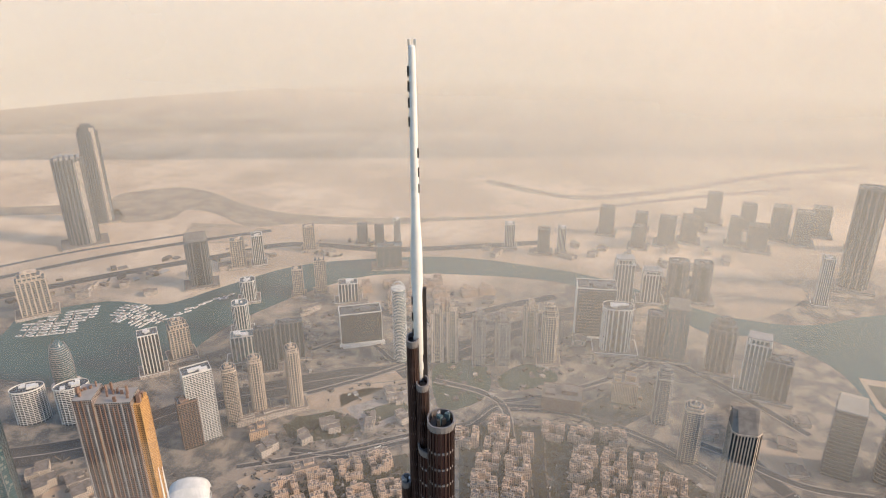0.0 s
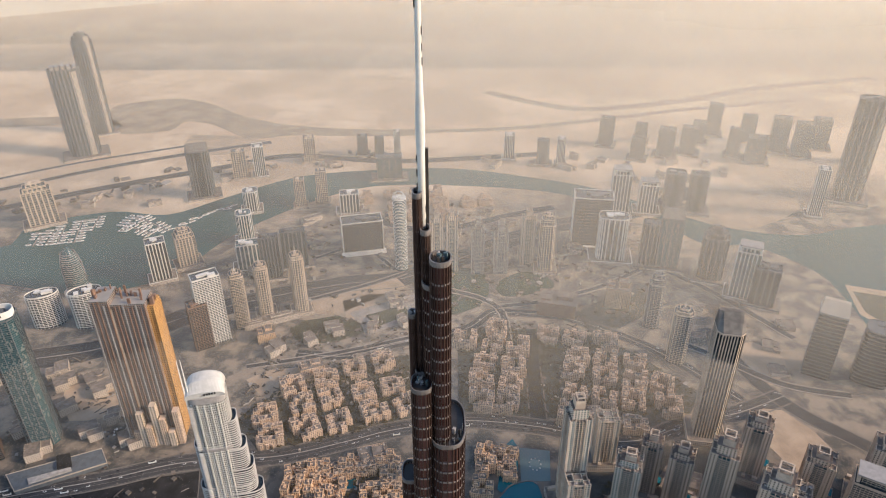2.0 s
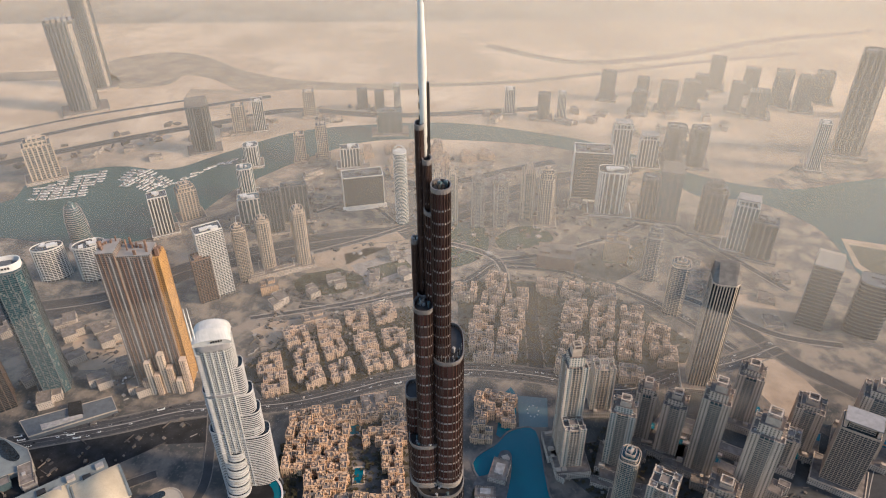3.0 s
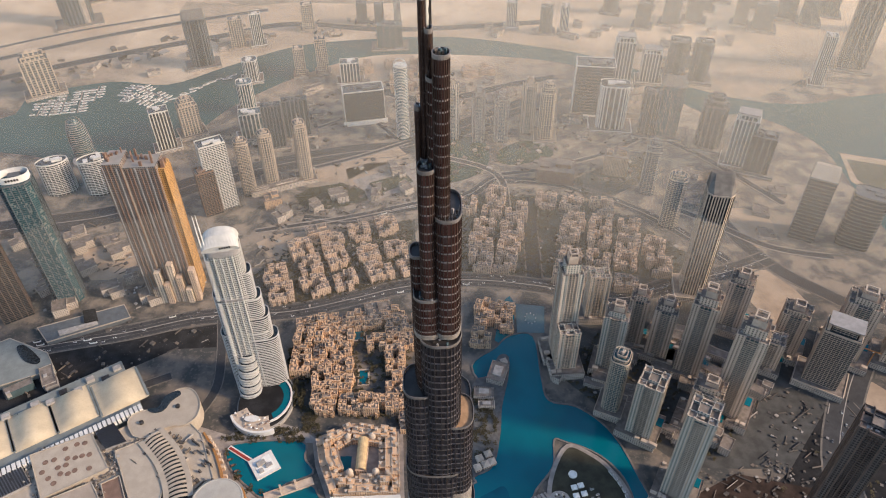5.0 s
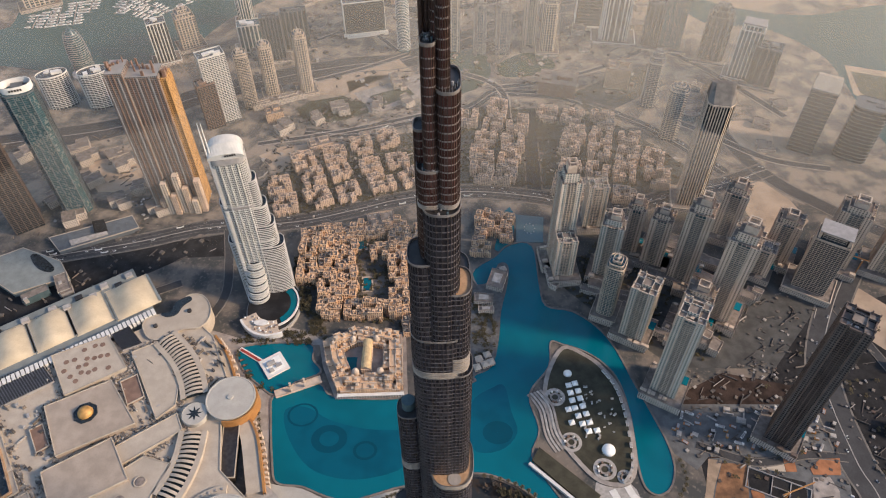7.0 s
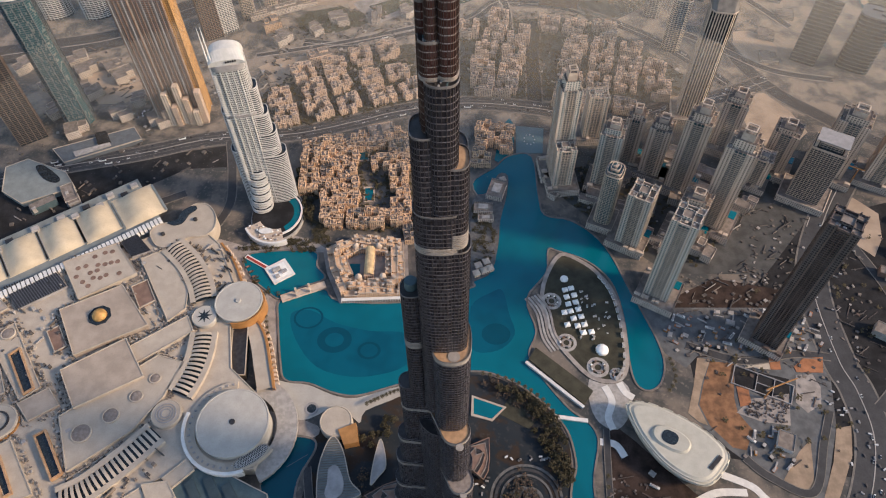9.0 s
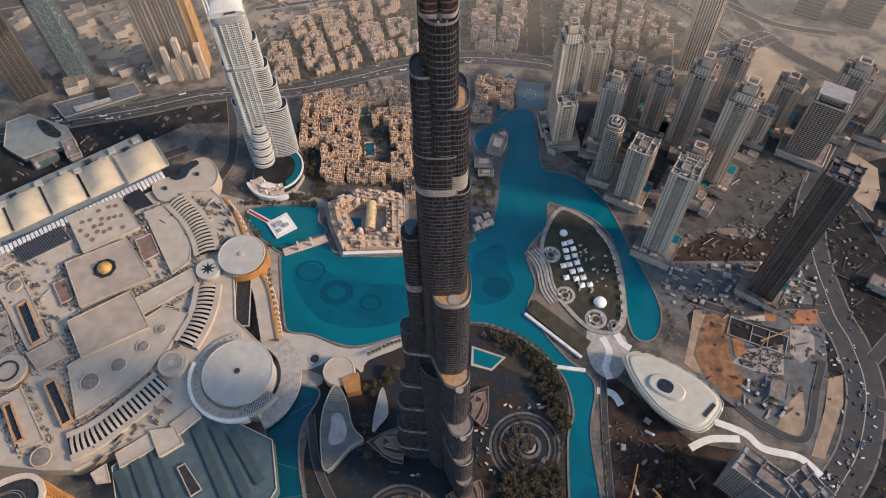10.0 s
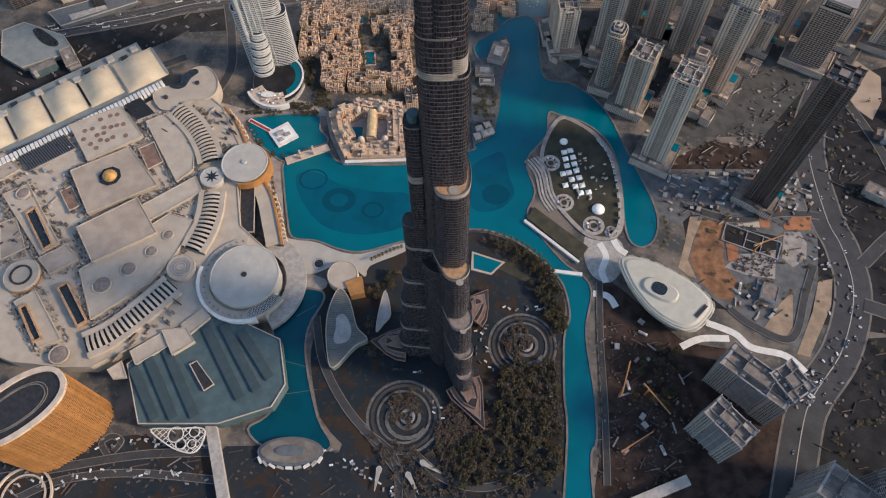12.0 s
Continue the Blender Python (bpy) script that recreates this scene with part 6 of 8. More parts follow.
rim(bm, o, grow(o, -6), 1.0, 1.5)
tagged(part("trim", bm, PAVING), "pale paved walk round the park", "promenade", kind="structure")
lot("pavement", [(113, 193), (124, 211), (194, 146), (180, 127)], 3.5, LAWN, "sunken dark lawn terrace with pale edge", "terrace")
bm = bmesh.new()
ribbon(bm, [(109, 189), (179, 123)], 4, 0, 4.2)
tagged(part("trim", bm, WHITE), "white edge wall of the lawn terrace", "wall", kind="structure")
for k in range(5):
    bm = bmesh.new()
    ribbon(bm, smooth_line([(118, 292), (132, 267), (137, 228), (148, 205)], False, 5), 3.2, 0, 0.9 + 0.35 * k)
    ob = part("stair", bm, (PAVING, CONCRETE)[k % 2])
    ob.location = (k * 4.4 - 2, k * 1.6, 0)
    tagged(ob, "pale curved waterside step", "step", "lakeside steps", "structure")
bm = bmesh.new()
box(bm, 0, 0, 0, 7.5, 6.5, 2.6)
tent0 = thing("marquee", 0, -9000, 0, 0, "white square event marquee on the lawn", "marquee", "marquees on the lawn")
part("canvas_wall", bm, TENT, tent0)
bm = bmesh.new()
prism(bm, rect(8.1, 7.1), 2.6, 5.0, rect(1.0, 0.8))
part("canvas_roof", bm, TENT, tent0)
for p in ((174, 305), (183, 308), (175, 293), (186, 296), (176, 281), (187, 284), (178, 269), (189, 272), (181, 257), (192, 260), (185, 245), (195, 247), (192, 234), (203, 235), (169, 267), (171, 247)):
    copy_thing(tent0, pose(*p, 1.3, 0, 0, 12))
discard([tent0])
for c, r, h, label in (((214, 207), 9, 6, "white domed stage shell in the park"), ((175, 325), 6, 4, "small white round canopy in the park")):
    t = thing("canopy", *c, 1.3, 0, label, "canopy")
    bm = bmesh.new()
    turned(bm, [(r, 0), (r * 0.95, h * 0.4), (r * 0.75, h * 0.75), (r * 0.4, h * 0.95), (0.3, h)], 28)
    part("shell", bm, TENT, t, smooth=True)
for c, r in (((153, 287), 14), ((167, 219), 14), ((205, 181), 15), ((229, 170), 10)):
    t = thing("round_terrace", *c, 1.3, 0, "round paved park terrace with small stalls", "terrace")
    for j in range(2):
        bm = bmesh.new()
        rim(bm, oval(2 * r - j * r, 2 * r - j * r, 28), oval(1.4 * r - j * r * 0.8, 1.4 * r - j * r * 0.8, 28), 0, 0.5)
        part("paving_ring", bm, (CONCRETE, PAVING)[j], t)
    rr = random.Random(int(r * c[0]))
    for j in range(14):
        bm = bmesh.new()
        a = rr.uniform(0, 6.28)
        box(bm, r * 0.6 * math.cos(a), r * 0.6 * math.sin(a), 0.2, 2.2, 2.2, 2.4, rr.uniform(0, 90))
        part("stall", bm, (TENT, CONCRETE, COPPER)[j % 3], t)
rr = random.Random(8)
stall = thing("stall", 0, -9000, 0, 0, "small white stall along the park walk", "stall", "stalls along the walk")
bm = bmesh.new()
box(bm, 0, 0, 0, 7, 3.2, 2.8)
part("cabin", bm, TENT, stall)
bm = bmesh.new()
box(bm, 0, 0, 2.8, 7.6, 3.8, 0.3)
part("roof", bm, CONCRETE, stall)
edge = smooth_line(ISLE[2:7], False, 9)
for i in range(3, len(edge) - 2, 2):
    p, q = edge[i], edge[i + 1]
    copy_thing(stall, pose(p[0] - 7, p[1], 1.5, 0, 0, math.degrees(math.atan2(q[1] - p[1], q[0] - p[0]))))
for k in range(30):
    c = (209, 266)
    copy_thing(stall, pose(c[0] + rr.uniform(-22, 24), c[1] + rr.uniform(-52, 40), 1.3, 0, 0, rr.uniform(0, 180)) @ Matrix.Scale(rr.uniform(0.4, 0.7), 4))
discard([stall])

# ---- opera house ----
opera = thing("opera_house", *(287, 77), label="pale boat-shaped opera house with a hole in its roof", category="opera house")
HULL = [(229, 120), (251, 122), (280, 111), (307, 94), (329, 75), (343, 51), (328, 28), (308, 15), (284, 22), (259, 43), (240, 73), (230, 100)]
o = ccw(smooth_line(HULL, True, 5))
cx, cy = sum(p[0] for p in o) / len(o), sum(p[1] for p in o) / len(o)


def shrink(pts, k):
    return [(cx + (p[0] - cx) * k, cy + (p[1] - cy) * k) for p in pts]


for name, k0, z0, k1, z1, mat in (("glass_wall", 0.8, 0, 0.9, 9, DARKGL), ("hull", 0.9, 9, 1.0, 20, OPERA), ("roof_edge", 1.0, 20, 0.97, 22.5, OPERA), ("roof_step", 0.95, 22, 0.93, 24, OPERA), ("roof", 0.91, 23.6, 0.84, 25.5, OPERA)):
    bm = bmesh.new()
    prism(bm, shrink(o, k0), z0, z1, shrink(o, k1))
    under(part(name, bm, mat), opera)
c = (275, 71)
bm = bmesh.new()
hp = [(c[0] + u * 0.86 + v * 0.5, c[1] - u * 0.5 + v * 0.86) for u, v in oval(50, 30, 32, 2.4)]
prism(bm, hp, 25, 28.5, grow(hp, -3))
under(part("roof_house", bm, OPERA), opera)
bm = bmesh.new()
hp2 = [(c[0] + u * 0.86 + v * 0.5, c[1] - u * 0.5 + v * 0.86) for u, v in oval(20, 17, 28, 2.6, -2, 0)]
prism(bm, hp2, 28, 29)
under(part("roof_opening", bm, DARKGL, None, "dark rounded roof opening"), opera)
bm = bmesh.new()
ribbon(bm, [(314, 34), (330, 49)], 5, 25, 26.4)
under(part("roof_slot", bm, DARKST, None, "dark roof slot"), opera)
for k in range(40):
    p, q = shrink(o, 0.985)[k * 3 // 2], shrink(o, 0.985)[k * 3 // 2 + 1]
    bm = bmesh.new()
    ribbon(bm, [p, q], 0.8, 21, 23.2)
    under(part("roof_rail", bm, OPERA), opera)

# ---- white curved hotel tower ----
white_t = thing("hotel_tower", -280, 484, 0, 12, "tall white curved hotel tower with rounded crown and twin masts", "hotel tower")
for z0, z1, w, d, dx, dy in ((0, 278, 46, 29, 0, 0), (0, 108, 46, 30, 22, -0.8), (108, 122, 36, 29.5, 18, -0.4), (122, 232, 22, 25, 17.5, 0.5), (0, 186, 30, 27, 19, 0.2), (0, 150, 34, 28, 21.5, -0.2), (0, 196, 49, 28, -3.2, 0.3), (0, 124, 52, 28.6, -6, 0.2)):
    out = oval(w, d, 40, 3.0, dx, dy)
    bm = bmesh.new()
    prism(bm, grow(out, -0.7), z0, z1 - 0.5)
    b = part("glass_body", bm, DARKGL, white_t)
    bm = bmesh.new()
    for j in range(int((z1 - z0) / 3.5)):
        prism(bm, out, z0 + 1 + 3.5 * j, z0 + (2.3 if dx else 2.1) + 3.5 * j)
    part("banding", bm, PEARL, b, kind="stuff")
    if not dx:
        bm = bmesh.new()
        fins(bm, out + out[:1], z0, z1, 2.9, 0.15, 0.9)
        part("pier_grid", bm, PEARL, b, kind="stuff")
    bm = bmesh.new()
    rim(bm, grow(out, 0.3), grow(out, -0.5), z1 - 0.8, z1 + 1.0)
    part("parapet", bm, PEARL, white_t)
for x in (-11, -3.5, 4, 11.5):
    bm = bmesh.new()
    box(bm, x, -14.6, 0, 1.5, 1.4, 268)
    part("rib", bm, PEARL, white_t)
for x, w in ((-19.5, 9),):
    for z0, z1 in ((4, 190), (195, 268)):
        for j in range(int((z1 - z0) / 3.5)):
            bm = bmesh.new()
            prism(bm, oval(w, 25, 16, 2.2, x, -3), z0 + 3.5 * j, z0 + 0.8 + 3.5 * j)
            part("corner_balcony", bm, PEARL, white_t)
for z0, h in ((190, 4), (268, 9)):
    bm = bmesh.new()
    prism(bm, oval(44, 30, 40, 3.4, 0, -0.6), z0, z0 + h)
    part("plant_floor", bm, GREYR, white_t, "grey recessed plant floor")
# crown: a hood that is high at the back and rounded over the top
bm = bmesh.new()
rows = []
for k in range(17):
    a = math.pi * k / 16
    x, lift = 23 * math.cos(a), max(0.0, math.sin(a)) ** 0.7
    rows.append([bm.verts.new(p) for p in ((x, -14, 277), (x, -15, 279 + 7 * lift), (x * 0.98, -4, 281 + 15 * lift), (x * 0.95, 8, 281 + 19 * lift), (x * 0.95, 14, 279 + 17 * lift), (x, 14, 277))])
for a, b in zip(rows, rows[1:]):
    for i in range(5):
        bm.faces.new((a[i], a[i + 1], b[i + 1], b[i]))
part("crown", bm, PEARL, white_t, "white rounded hood crown")
for dx in (0, 4.0):
    bm = bmesh.new()
    turned(bm, [(0.9, 262), (0.8, 312), (0.3, 334)], 10, -22.5 + dx, -10)
    part("mast", bm, WHITE, white_t, "white mast")
for k in range(5):
    bm = bmesh.new()
    box(bm, 0 + k * 3.0, -15.6, 281.5 + k * 0.2, 2.0, 0.5, 2.6)
    part("sign_bar", bm, DARKST, white_t, "dark bars of an unreadable sign")
for k in range(18):
    out = 17 - k
    x, y = -4 - out * 0.46, -5 - out * 0.95
    w = 27 + (k % 3) * 1.6 + out * 0.25
    bm = bmesh.new()
    prism(bm, oval(w, w * 0.85, 32, 2.0, x, y), 3 + k * 4.4, 5.4 + k * 4.4)
    part("round_balcony", bm, PEARL, white_t)
    bm = bmesh.new()
    prism(bm, oval(w - 3.5, w * 0.85 - 3.5, 24, 2.0, x, y), 5.4 + k * 4.4, 7.5 + k * 4.4)
    part("round_storey", bm, DARKGL, white_t)
# its oval podium with the pool
pod = thing("podium", *(-262, 448), 0, 0, "oval hotel podium with curved blue pool and decks", "podium")
c = (-262, 448)
for w, d, z0, z1, mat in ((82, 104, 0, 6, CONCRETE), (78, 98, 6, 9, DARKLOT)):
    bm = bmesh.new()
    prism(bm, oval(w, d, 44, 2.2), z0, z1)
    part("deck", bm, mat, pod)
for a0, a1, r0, r1, z0, z1, mat, nm in ((-60, 55, 26, 36, 9, 9.5, LAKE, "pool"), (-75, 65, 36.5, 39, 8, 11, WHITE, "pool_wall"), (-150, -70, 28, 50, 4, 10.2, BEIGE, "sun_terrace"), (-150, -65, 50, 53, 2, 11, WHITE, "terrace_wall")):
    bm = bmesh.new()
    k = 24
    rows = []
    for i in range(k + 1):
        a = radians(a0 + (a1 - a0) * i / k)
        rows.append([bm.verts.new((r * math.cos(a), r * math.sin(a) * 1.15, z)) for r, z in ((r0, z0), (r1, z0), (r1, z1), (r0, z1))])
    for p, q in zip(rows, rows[1:]):
        for i in range(4):
            bm.faces.new((p[i], p[(i + 1) % 4], q[(i + 1) % 4], q[i]))
    for e in (rows[0], rows[-1]):
        bm.faces.new(e)
    part(nm, bm, mat, pod)
rr = random.Random(3)
for k in range(36):
    bm = bmesh.new()
    a, q = radians(rr.uniform(-150, -70)), rr.uniform(30, 48)
    turned(bm, [(1.7, 12.0), (0.3, 13.0)], 8, q * math.cos(a), q * math.sin(a) * 1.15)
    part("parasol", bm, (TENT, BEIGE, COPPER)[k % 3], pod)
bm = bmesh.new()
prism(bm, oval(22, 11, 26), 12.5, 14)
ob = part("bar_roof", bm, WHITE, pod)
ob.location = (-12, -38, 0)

# ---- white floating stage on the lake arm ----
stage = thing("floating_stage", *(-245, 342), 0, 34, "square white floating stage with a red carpeted jetty", "stage")
for w, d, z0, z1, x, y, mat, nm in ((34, 34, 0.2, 3.0, 0, 0, WHITE, "platform"), (24, 24, 3.0, 3.5, 0, 0, TENT, "floor"), (12, 7, 3.5, 6.5, -3, 3, CONCRETE, "rig"), (9, 5, 3.5, 6, 5, -5, GREYR, "rig"), (6, 6, 3.5, 5.4, -7, -8, CONCRETE, "rig")):
    bm = bmesh.new()
    box(bm, x, y, z0, w, d, z1 - z0)
    part(nm, bm, mat, stage)
bm = bmesh.new()
ribbon(bm, [(-300, 371), (-260, 346)], 7, 0.3, 1.6)
under(part("jetty", bm, WHITE), stage)
bm = bmesh.new()
ribbon(bm, [(-299, 370), (-261, 346)], 4, 1.5, 1.75)
under(part("carpet", bm, plain("red_carpet", (0.30, 0.04, 0.03), 0.9)), stage)
for k in range(4):
    t = thing("moored_boat", *(-294, 351), 0.3, 30, "small dark boat moored in the lake arm", "boat", "moored boats")
    t.location.x += k * 6
    t.location.y -= k * 9
    bm = bmesh.new()
    prism(bm, [(-4, -1.3), (2.5, -1.3), (4.5, 0), (2.5, 1.3), (-4, 1.3)], 0, 1.2, [(-4.2, -1.6), (2.6, -1.6), (5, 0), (2.6, 1.6), (-4.2, 1.6)])
    part("hull", bm, DARKST, t)
    bm = bmesh.new()
    box(bm, -0.5, 0, 1.2, 4, 2.2, 1.4)
    part("cabin", bm, COPPER, t)
# bridge between the lake arm and the lake
bridge = thing("bridge", *(-205, 305), 0, 22, "low stone bridge with four small gate towers", "bridge")
for w, d, z0, z1, x, y, nm in ((66, 11, 0, 3.0, 0, 0, "span"), (66, 0.8, 3.0, 4.2, 0, -5.4, "rail"), (66, 0.8, 3.0, 4.2, 0, 5.4, "rail"), (3, 3, 3, 11, -10, 4.5, "gate_tower"), (3, 3, 3, 11, 10, 4.5, "gate_tower"), (3, 3, 3, 11, -10, -4.5, "gate_tower"), (3, 3, 3, 11, 10, -4.5, "gate_tower")):
    bm = bmesh.new()
    box(bm, x, y, z0, w, d, z1 - z0)
    part(nm, bm, BEIGE, bridge)
bm = bmesh.new()
ribbon(bm, [(141, 111), (182, 105)], 5, 0.3, 3.2)
t = tagged(part("footbridge", bm, WHITE), "slim white footbridge over the channel", "bridge")

# ---- market island ----
souk = thing("market_hall", *(-119, 341), 0, 0, "sand-coloured market palace round open courts with domes", "market")
SOUK = [(-179, 379), (-131, 404), (-62, 394), (-56, 294), (-148, 291), (-170, 341)]
lot("pavement", grow(ccw(SOUK), 5), 1.6, PAVING, "pale stone quay of the market island", "quay")
rr = random.Random(17)
o = ccw(SOUK)
for row, (inset, hmin, hmax) in enumerate(((5.5, 7, 14), (15, 10, 20), (24, 6, 13))):
    g = grow(o, -inset)
    for i in range(len(g)):
        p, q = Vector(g[i]), Vector(g[(i + 1) % len(g)])
        n = max(1, int((q - p).length / 10))
        for k in range(n):
            c = p + (q - p) * (k + 0.5) / n
            ang = math.degrees(math.atan2((q - p).y, (q - p).x))
            h = rr.uniform(hmin, hmax)
            w, d = (q - p).length / n * rr.uniform(0.9, 1.05), 9.5
            bm = bmesh.new()
            box(bm, c.x, c.y, 1.5, w, d, h, ang)
            under(part("wing", bm, OCHRE), souk)
            for s in (-1, 1):
                bm = bmesh.new()
                off = Vector((-math.sin(radians(ang)), math.cos(radians(ang)))) * s * (d / 2 - 0.4)
                box(bm, c.x + off.x, c.y + off.y, 1.4 + h, w, 0.8, 1.2, ang)
                under(part("parapet", bm, BEIGE), souk)
            if rr.random() < 0.6:
                bm = bmesh.new()
                box(bm, c.x + rr.uniform(-2, 2), c.y + rr.uniform(-2, 2), 1.5 + h, 3.6, 3.6, rr.uniform(2.5, 6), ang)
                under(part("wind_tower", bm, BEIGE), souk)
bm = bmesh.new()
c = (-111, 349)
rows = []
for k in range(9):
    a = math.pi * k / 8
    rows.append([bm.verts.new((c[0] + 7 * math.cos(a), c[1] + y, 14 + 6 * math.sin(a))) for y in (-24, 26)])
for a, b in zip(rows, rows[1:]):
    bm.faces.new((a[0], b[0], b[1], a[1]))
under(part("nave_vault", bm, NAVE, None, "golden vaulted nave"), souk)
bm = bmesh.new()
box(bm, c[0], c[1] + 1, 1.5, 13.8, 50, 12.4)
under(part("nave", bm, SANDWALL), souk)
for p in ((-125, 322), (-90, 323), (-133, 378), (-99, 379)):
    bm = bmesh.new()
    turned(bm, [(5, 1.5), (5, 15), (4.6, 17), (3.4, 19), (1.6, 20.4), (0.2, 21.4)], 20, *p)
    under(part("dome", bm, BEIGE, None, "pale dome"), souk)
for p in ((-134, 344), (-76, 349)):
    bm = bmesh.new()
    box(bm, *p, 1.5, 16, 22, 0.4)
    under(part("court_pool", bm, LAKE, None, "turquoise court pool"), souk)
for k in range(26):
    p = Vector((-148, 289)) + (Vector((-56, 292)) - Vector((-148, 289))) * k / 25
    bm = bmesh.new()
    box(bm, p.x, p.y - 2, 1.4, 1.0, 3, 5)
    under(part("arcade_pier", bm, WHITE), souk)
bm = bmesh.new()
ribbon(bm, [(-148, 288), (-56, 291)], 5, 6.4, 7.2)
under(part("arcade_roof", bm, WHITE), souk)
# palace garden pools
for c, w, d in (((-140, 583), 20, 22), ((-122, 495), 13, 27), ((-93, 567), 8, 8)):
    t = thing("swimming_pool", *c, 0, 4, "blue garden pool with a pale rim between houses", "pool", "garden pools")
    bm = bmesh.new()
    rim(bm, rect(w + 5, d + 5), rect(w, d), 0.1, 0.9)
    part("rim", bm, BEIGE, t)
    bm = bmesh.new()
    box(bm, 0, 0, 0.1, w, d, 0.5)
    part("water", bm, LAKE, t)
# peninsula with its hall and round huts
PEN = [(44, 476), (72, 497), (88, 536), (104, 533), (100, 491), (87, 438), (82, 393), (70, 341), (51, 329), (39, 334)]
lot("pavement", PEN, 1.5, PATH, "stone peninsula with low halls in the lake", "quay", 3)
for c, w, d, h, rot in (((84, 497), 26, 38, 9, -18), ((61, 459), 30, 18, 8, -5), ((64, 438), 24, 10, 7, 0)):
    t = thing("lake_hall", *c, 1.5, rot, "low pale hall on the lake peninsula", "hall", "halls on the peninsula")
    wing(t, 0, 0, w, d, h, PALEWALL)
    bm = bmesh.new()
    box(bm, 0, 0, h, w * 0.5, d * 0.5, 2)
    part("roof_plant", bm, CONCRETE, t)
for c in ((50, 348), (62, 355), (58, 339), (47, 334), (67, 343), (95, 521)):
    t = thing("pavilion", *c, 1.5, 20, "pale pyramid-roofed lake pavilion", "pavilion", "lake pavilions")
    bm = bmesh.new()
    box(bm, 0, 0, 0, 9, 9, 5)
    part("wall", bm, SANDWALL, t)
    bm = bmesh.new()
    prism(bm, rect(10.5, 10.5), 5, 8.5, rect(1, 1))
    part("roof", bm, BEIGE, t)

# ---- at the foot of the great tower ----
for key, length in (("left", 96), ("front", 112), ("back", 98)):
    az = radians(AZ[key])
    t = thing("entrance_canopy", 0, 0, 0, AZ[key], "pointed leaf-shaped entrance canopy of glass and steel", "canopy", "leaf canopies")
    for k, (s, z, mat) in enumerate(((1.0, 7, DARKST), (0.8, 9.5, COPPER), (0.58, 12, DARKST), (0.36, 15, COPPER))):
        L = 50 + (length - 50) * s
        leaf = [(50, -22 * s), (62, -21 * s), (75, -15 * s), (L, 0), (75, 15 * s), (62, 21 * s), (50, 22 * s)]
        bm = bmesh.new()
        prism(bm, leaf, z - 1.4, z)
        part("leaf", bm, mat, t)
        bm = bmesh.new()
        rim(bm, grow(leaf, 0.6), grow(leaf, -0.5), z - 1.8, z + 0.5)
        part("leaf_edge", bm, TERR if k % 2 else COPPER, t)
    bm = bmesh.new()
    prism(bm, [(48, -17), (70, -13), (85, 0), (70, 13), (48, 17)], 0, 5.6)
    part("lobby", bm, DARKGL, t)
for c, r in (((-52, -85), 46), ((97, 6), 44)):
    t = thing("round_garden", *c, 0.16, 0, "round sunken garden of ringed paths and a spiral", "garden", "round gardens")
    for j, (a, b, mat) in enumerate(((1.0, 0.93, PATH), (0.88, 0.8, ASPHALT), (0.72, 0.66, PATH), (0.36, 0.27, PATH), (0.2, 0.13, GREYR))):
        bm = bmesh.new()
        rim(bm, oval(2 * r * a, 2 * r * a, 44, 2, (j > 2) * r * 0.1, 0), oval(2 * r * b, 2 * r * b, 44, 2, (j > 2) * r * 0.1, 0), 0, 0.3 + 0.25 * j)
        part("path_ring", bm, mat, t)
    bm = bmesh.new()
    line = [(r * (0.2 + 0.028 * k) * math.cos(k * 0.36), r * (0.2 + 0.028 * k) * math.sin(k * 0.36)) for k in range(17)]
    ribbon(bm, line, 4.5, 0, 0.9)
    part("spiral_path", bm, PATH, t)
    bm = bmesh.new()
    prism(bm, oval(r * 0.22, r * 0.22, 24, 2, r * 0.1, 0), 0, 0.4)
    part("basin", bm, DARKGL, t)
t = thing("swimming_pool", *(54, 120), 0, -12, "blue tower pool with pale curved deck", "pool")
bm = bmesh.new()
prism(bm, [(-20, 14), (20, 8), (8, -10), (-16, -8)], 0, 1.2)
part("water", bm, LAKE, t)
bm = bmesh.new()
rim(bm, ccw([(-23, 17), (24, 10), (9, -13), (-19, -11)]), ccw([(-20, 14), (20, 8), (8, -10), (-16, -8)]), 0, 1.6)
part("deck", bm, PALEROOF, t)
lot("pavement", [(69, 116), (89, 146), (130, 120), (106, 95)], 0.5, LAWN, "green lawn beside the tower pool", "lawn")
pav = thing("leaf_pavilion", *(-135, 23), 0, 0, "long leaf-shaped pavilion with a ribbed grey roof", "pavilion")
LEAFROOF = plain("ribbed_roof", (0.16, 0.175, 0.165), 0.7, 0, 10, 0.2)
leaf = ccw(smooth_line([(-140, 82), (-126, 65), (-114, 27), (-100, 11), (-116, 1), (-141, -27), (-150, -6), (-154, 33), (-150, 62)], True, 4))
plate("roof", leaf, 0, 12, LEAFROOF, pav, parapet=1.0)
lo, hi = min(p[1] for p in leaf), max(p[1] for p in leaf)
for k in range(34):
    y = lo + (hi - lo) * (k + 0.7) / 35
    xs = sorted(p[0] + (q[0] - p[0]) * (y - p[1]) / (q[1] - p[1]) for p, q in zip(leaf, leaf[1:] + leaf[:1]) if (p[1] > y) != (q[1] > y))
    if len(xs) > 1 and xs[-1] - xs[0] > 4:
        bm = bmesh.new()
        ribbon(bm, [(xs[0] + 1, y), (xs[-1] - 1, y + (xs[-1] - xs[0]) * 0.06)], 0.9, 12, 12.8)
        under(part("roof_rib", bm, KERB), pav)
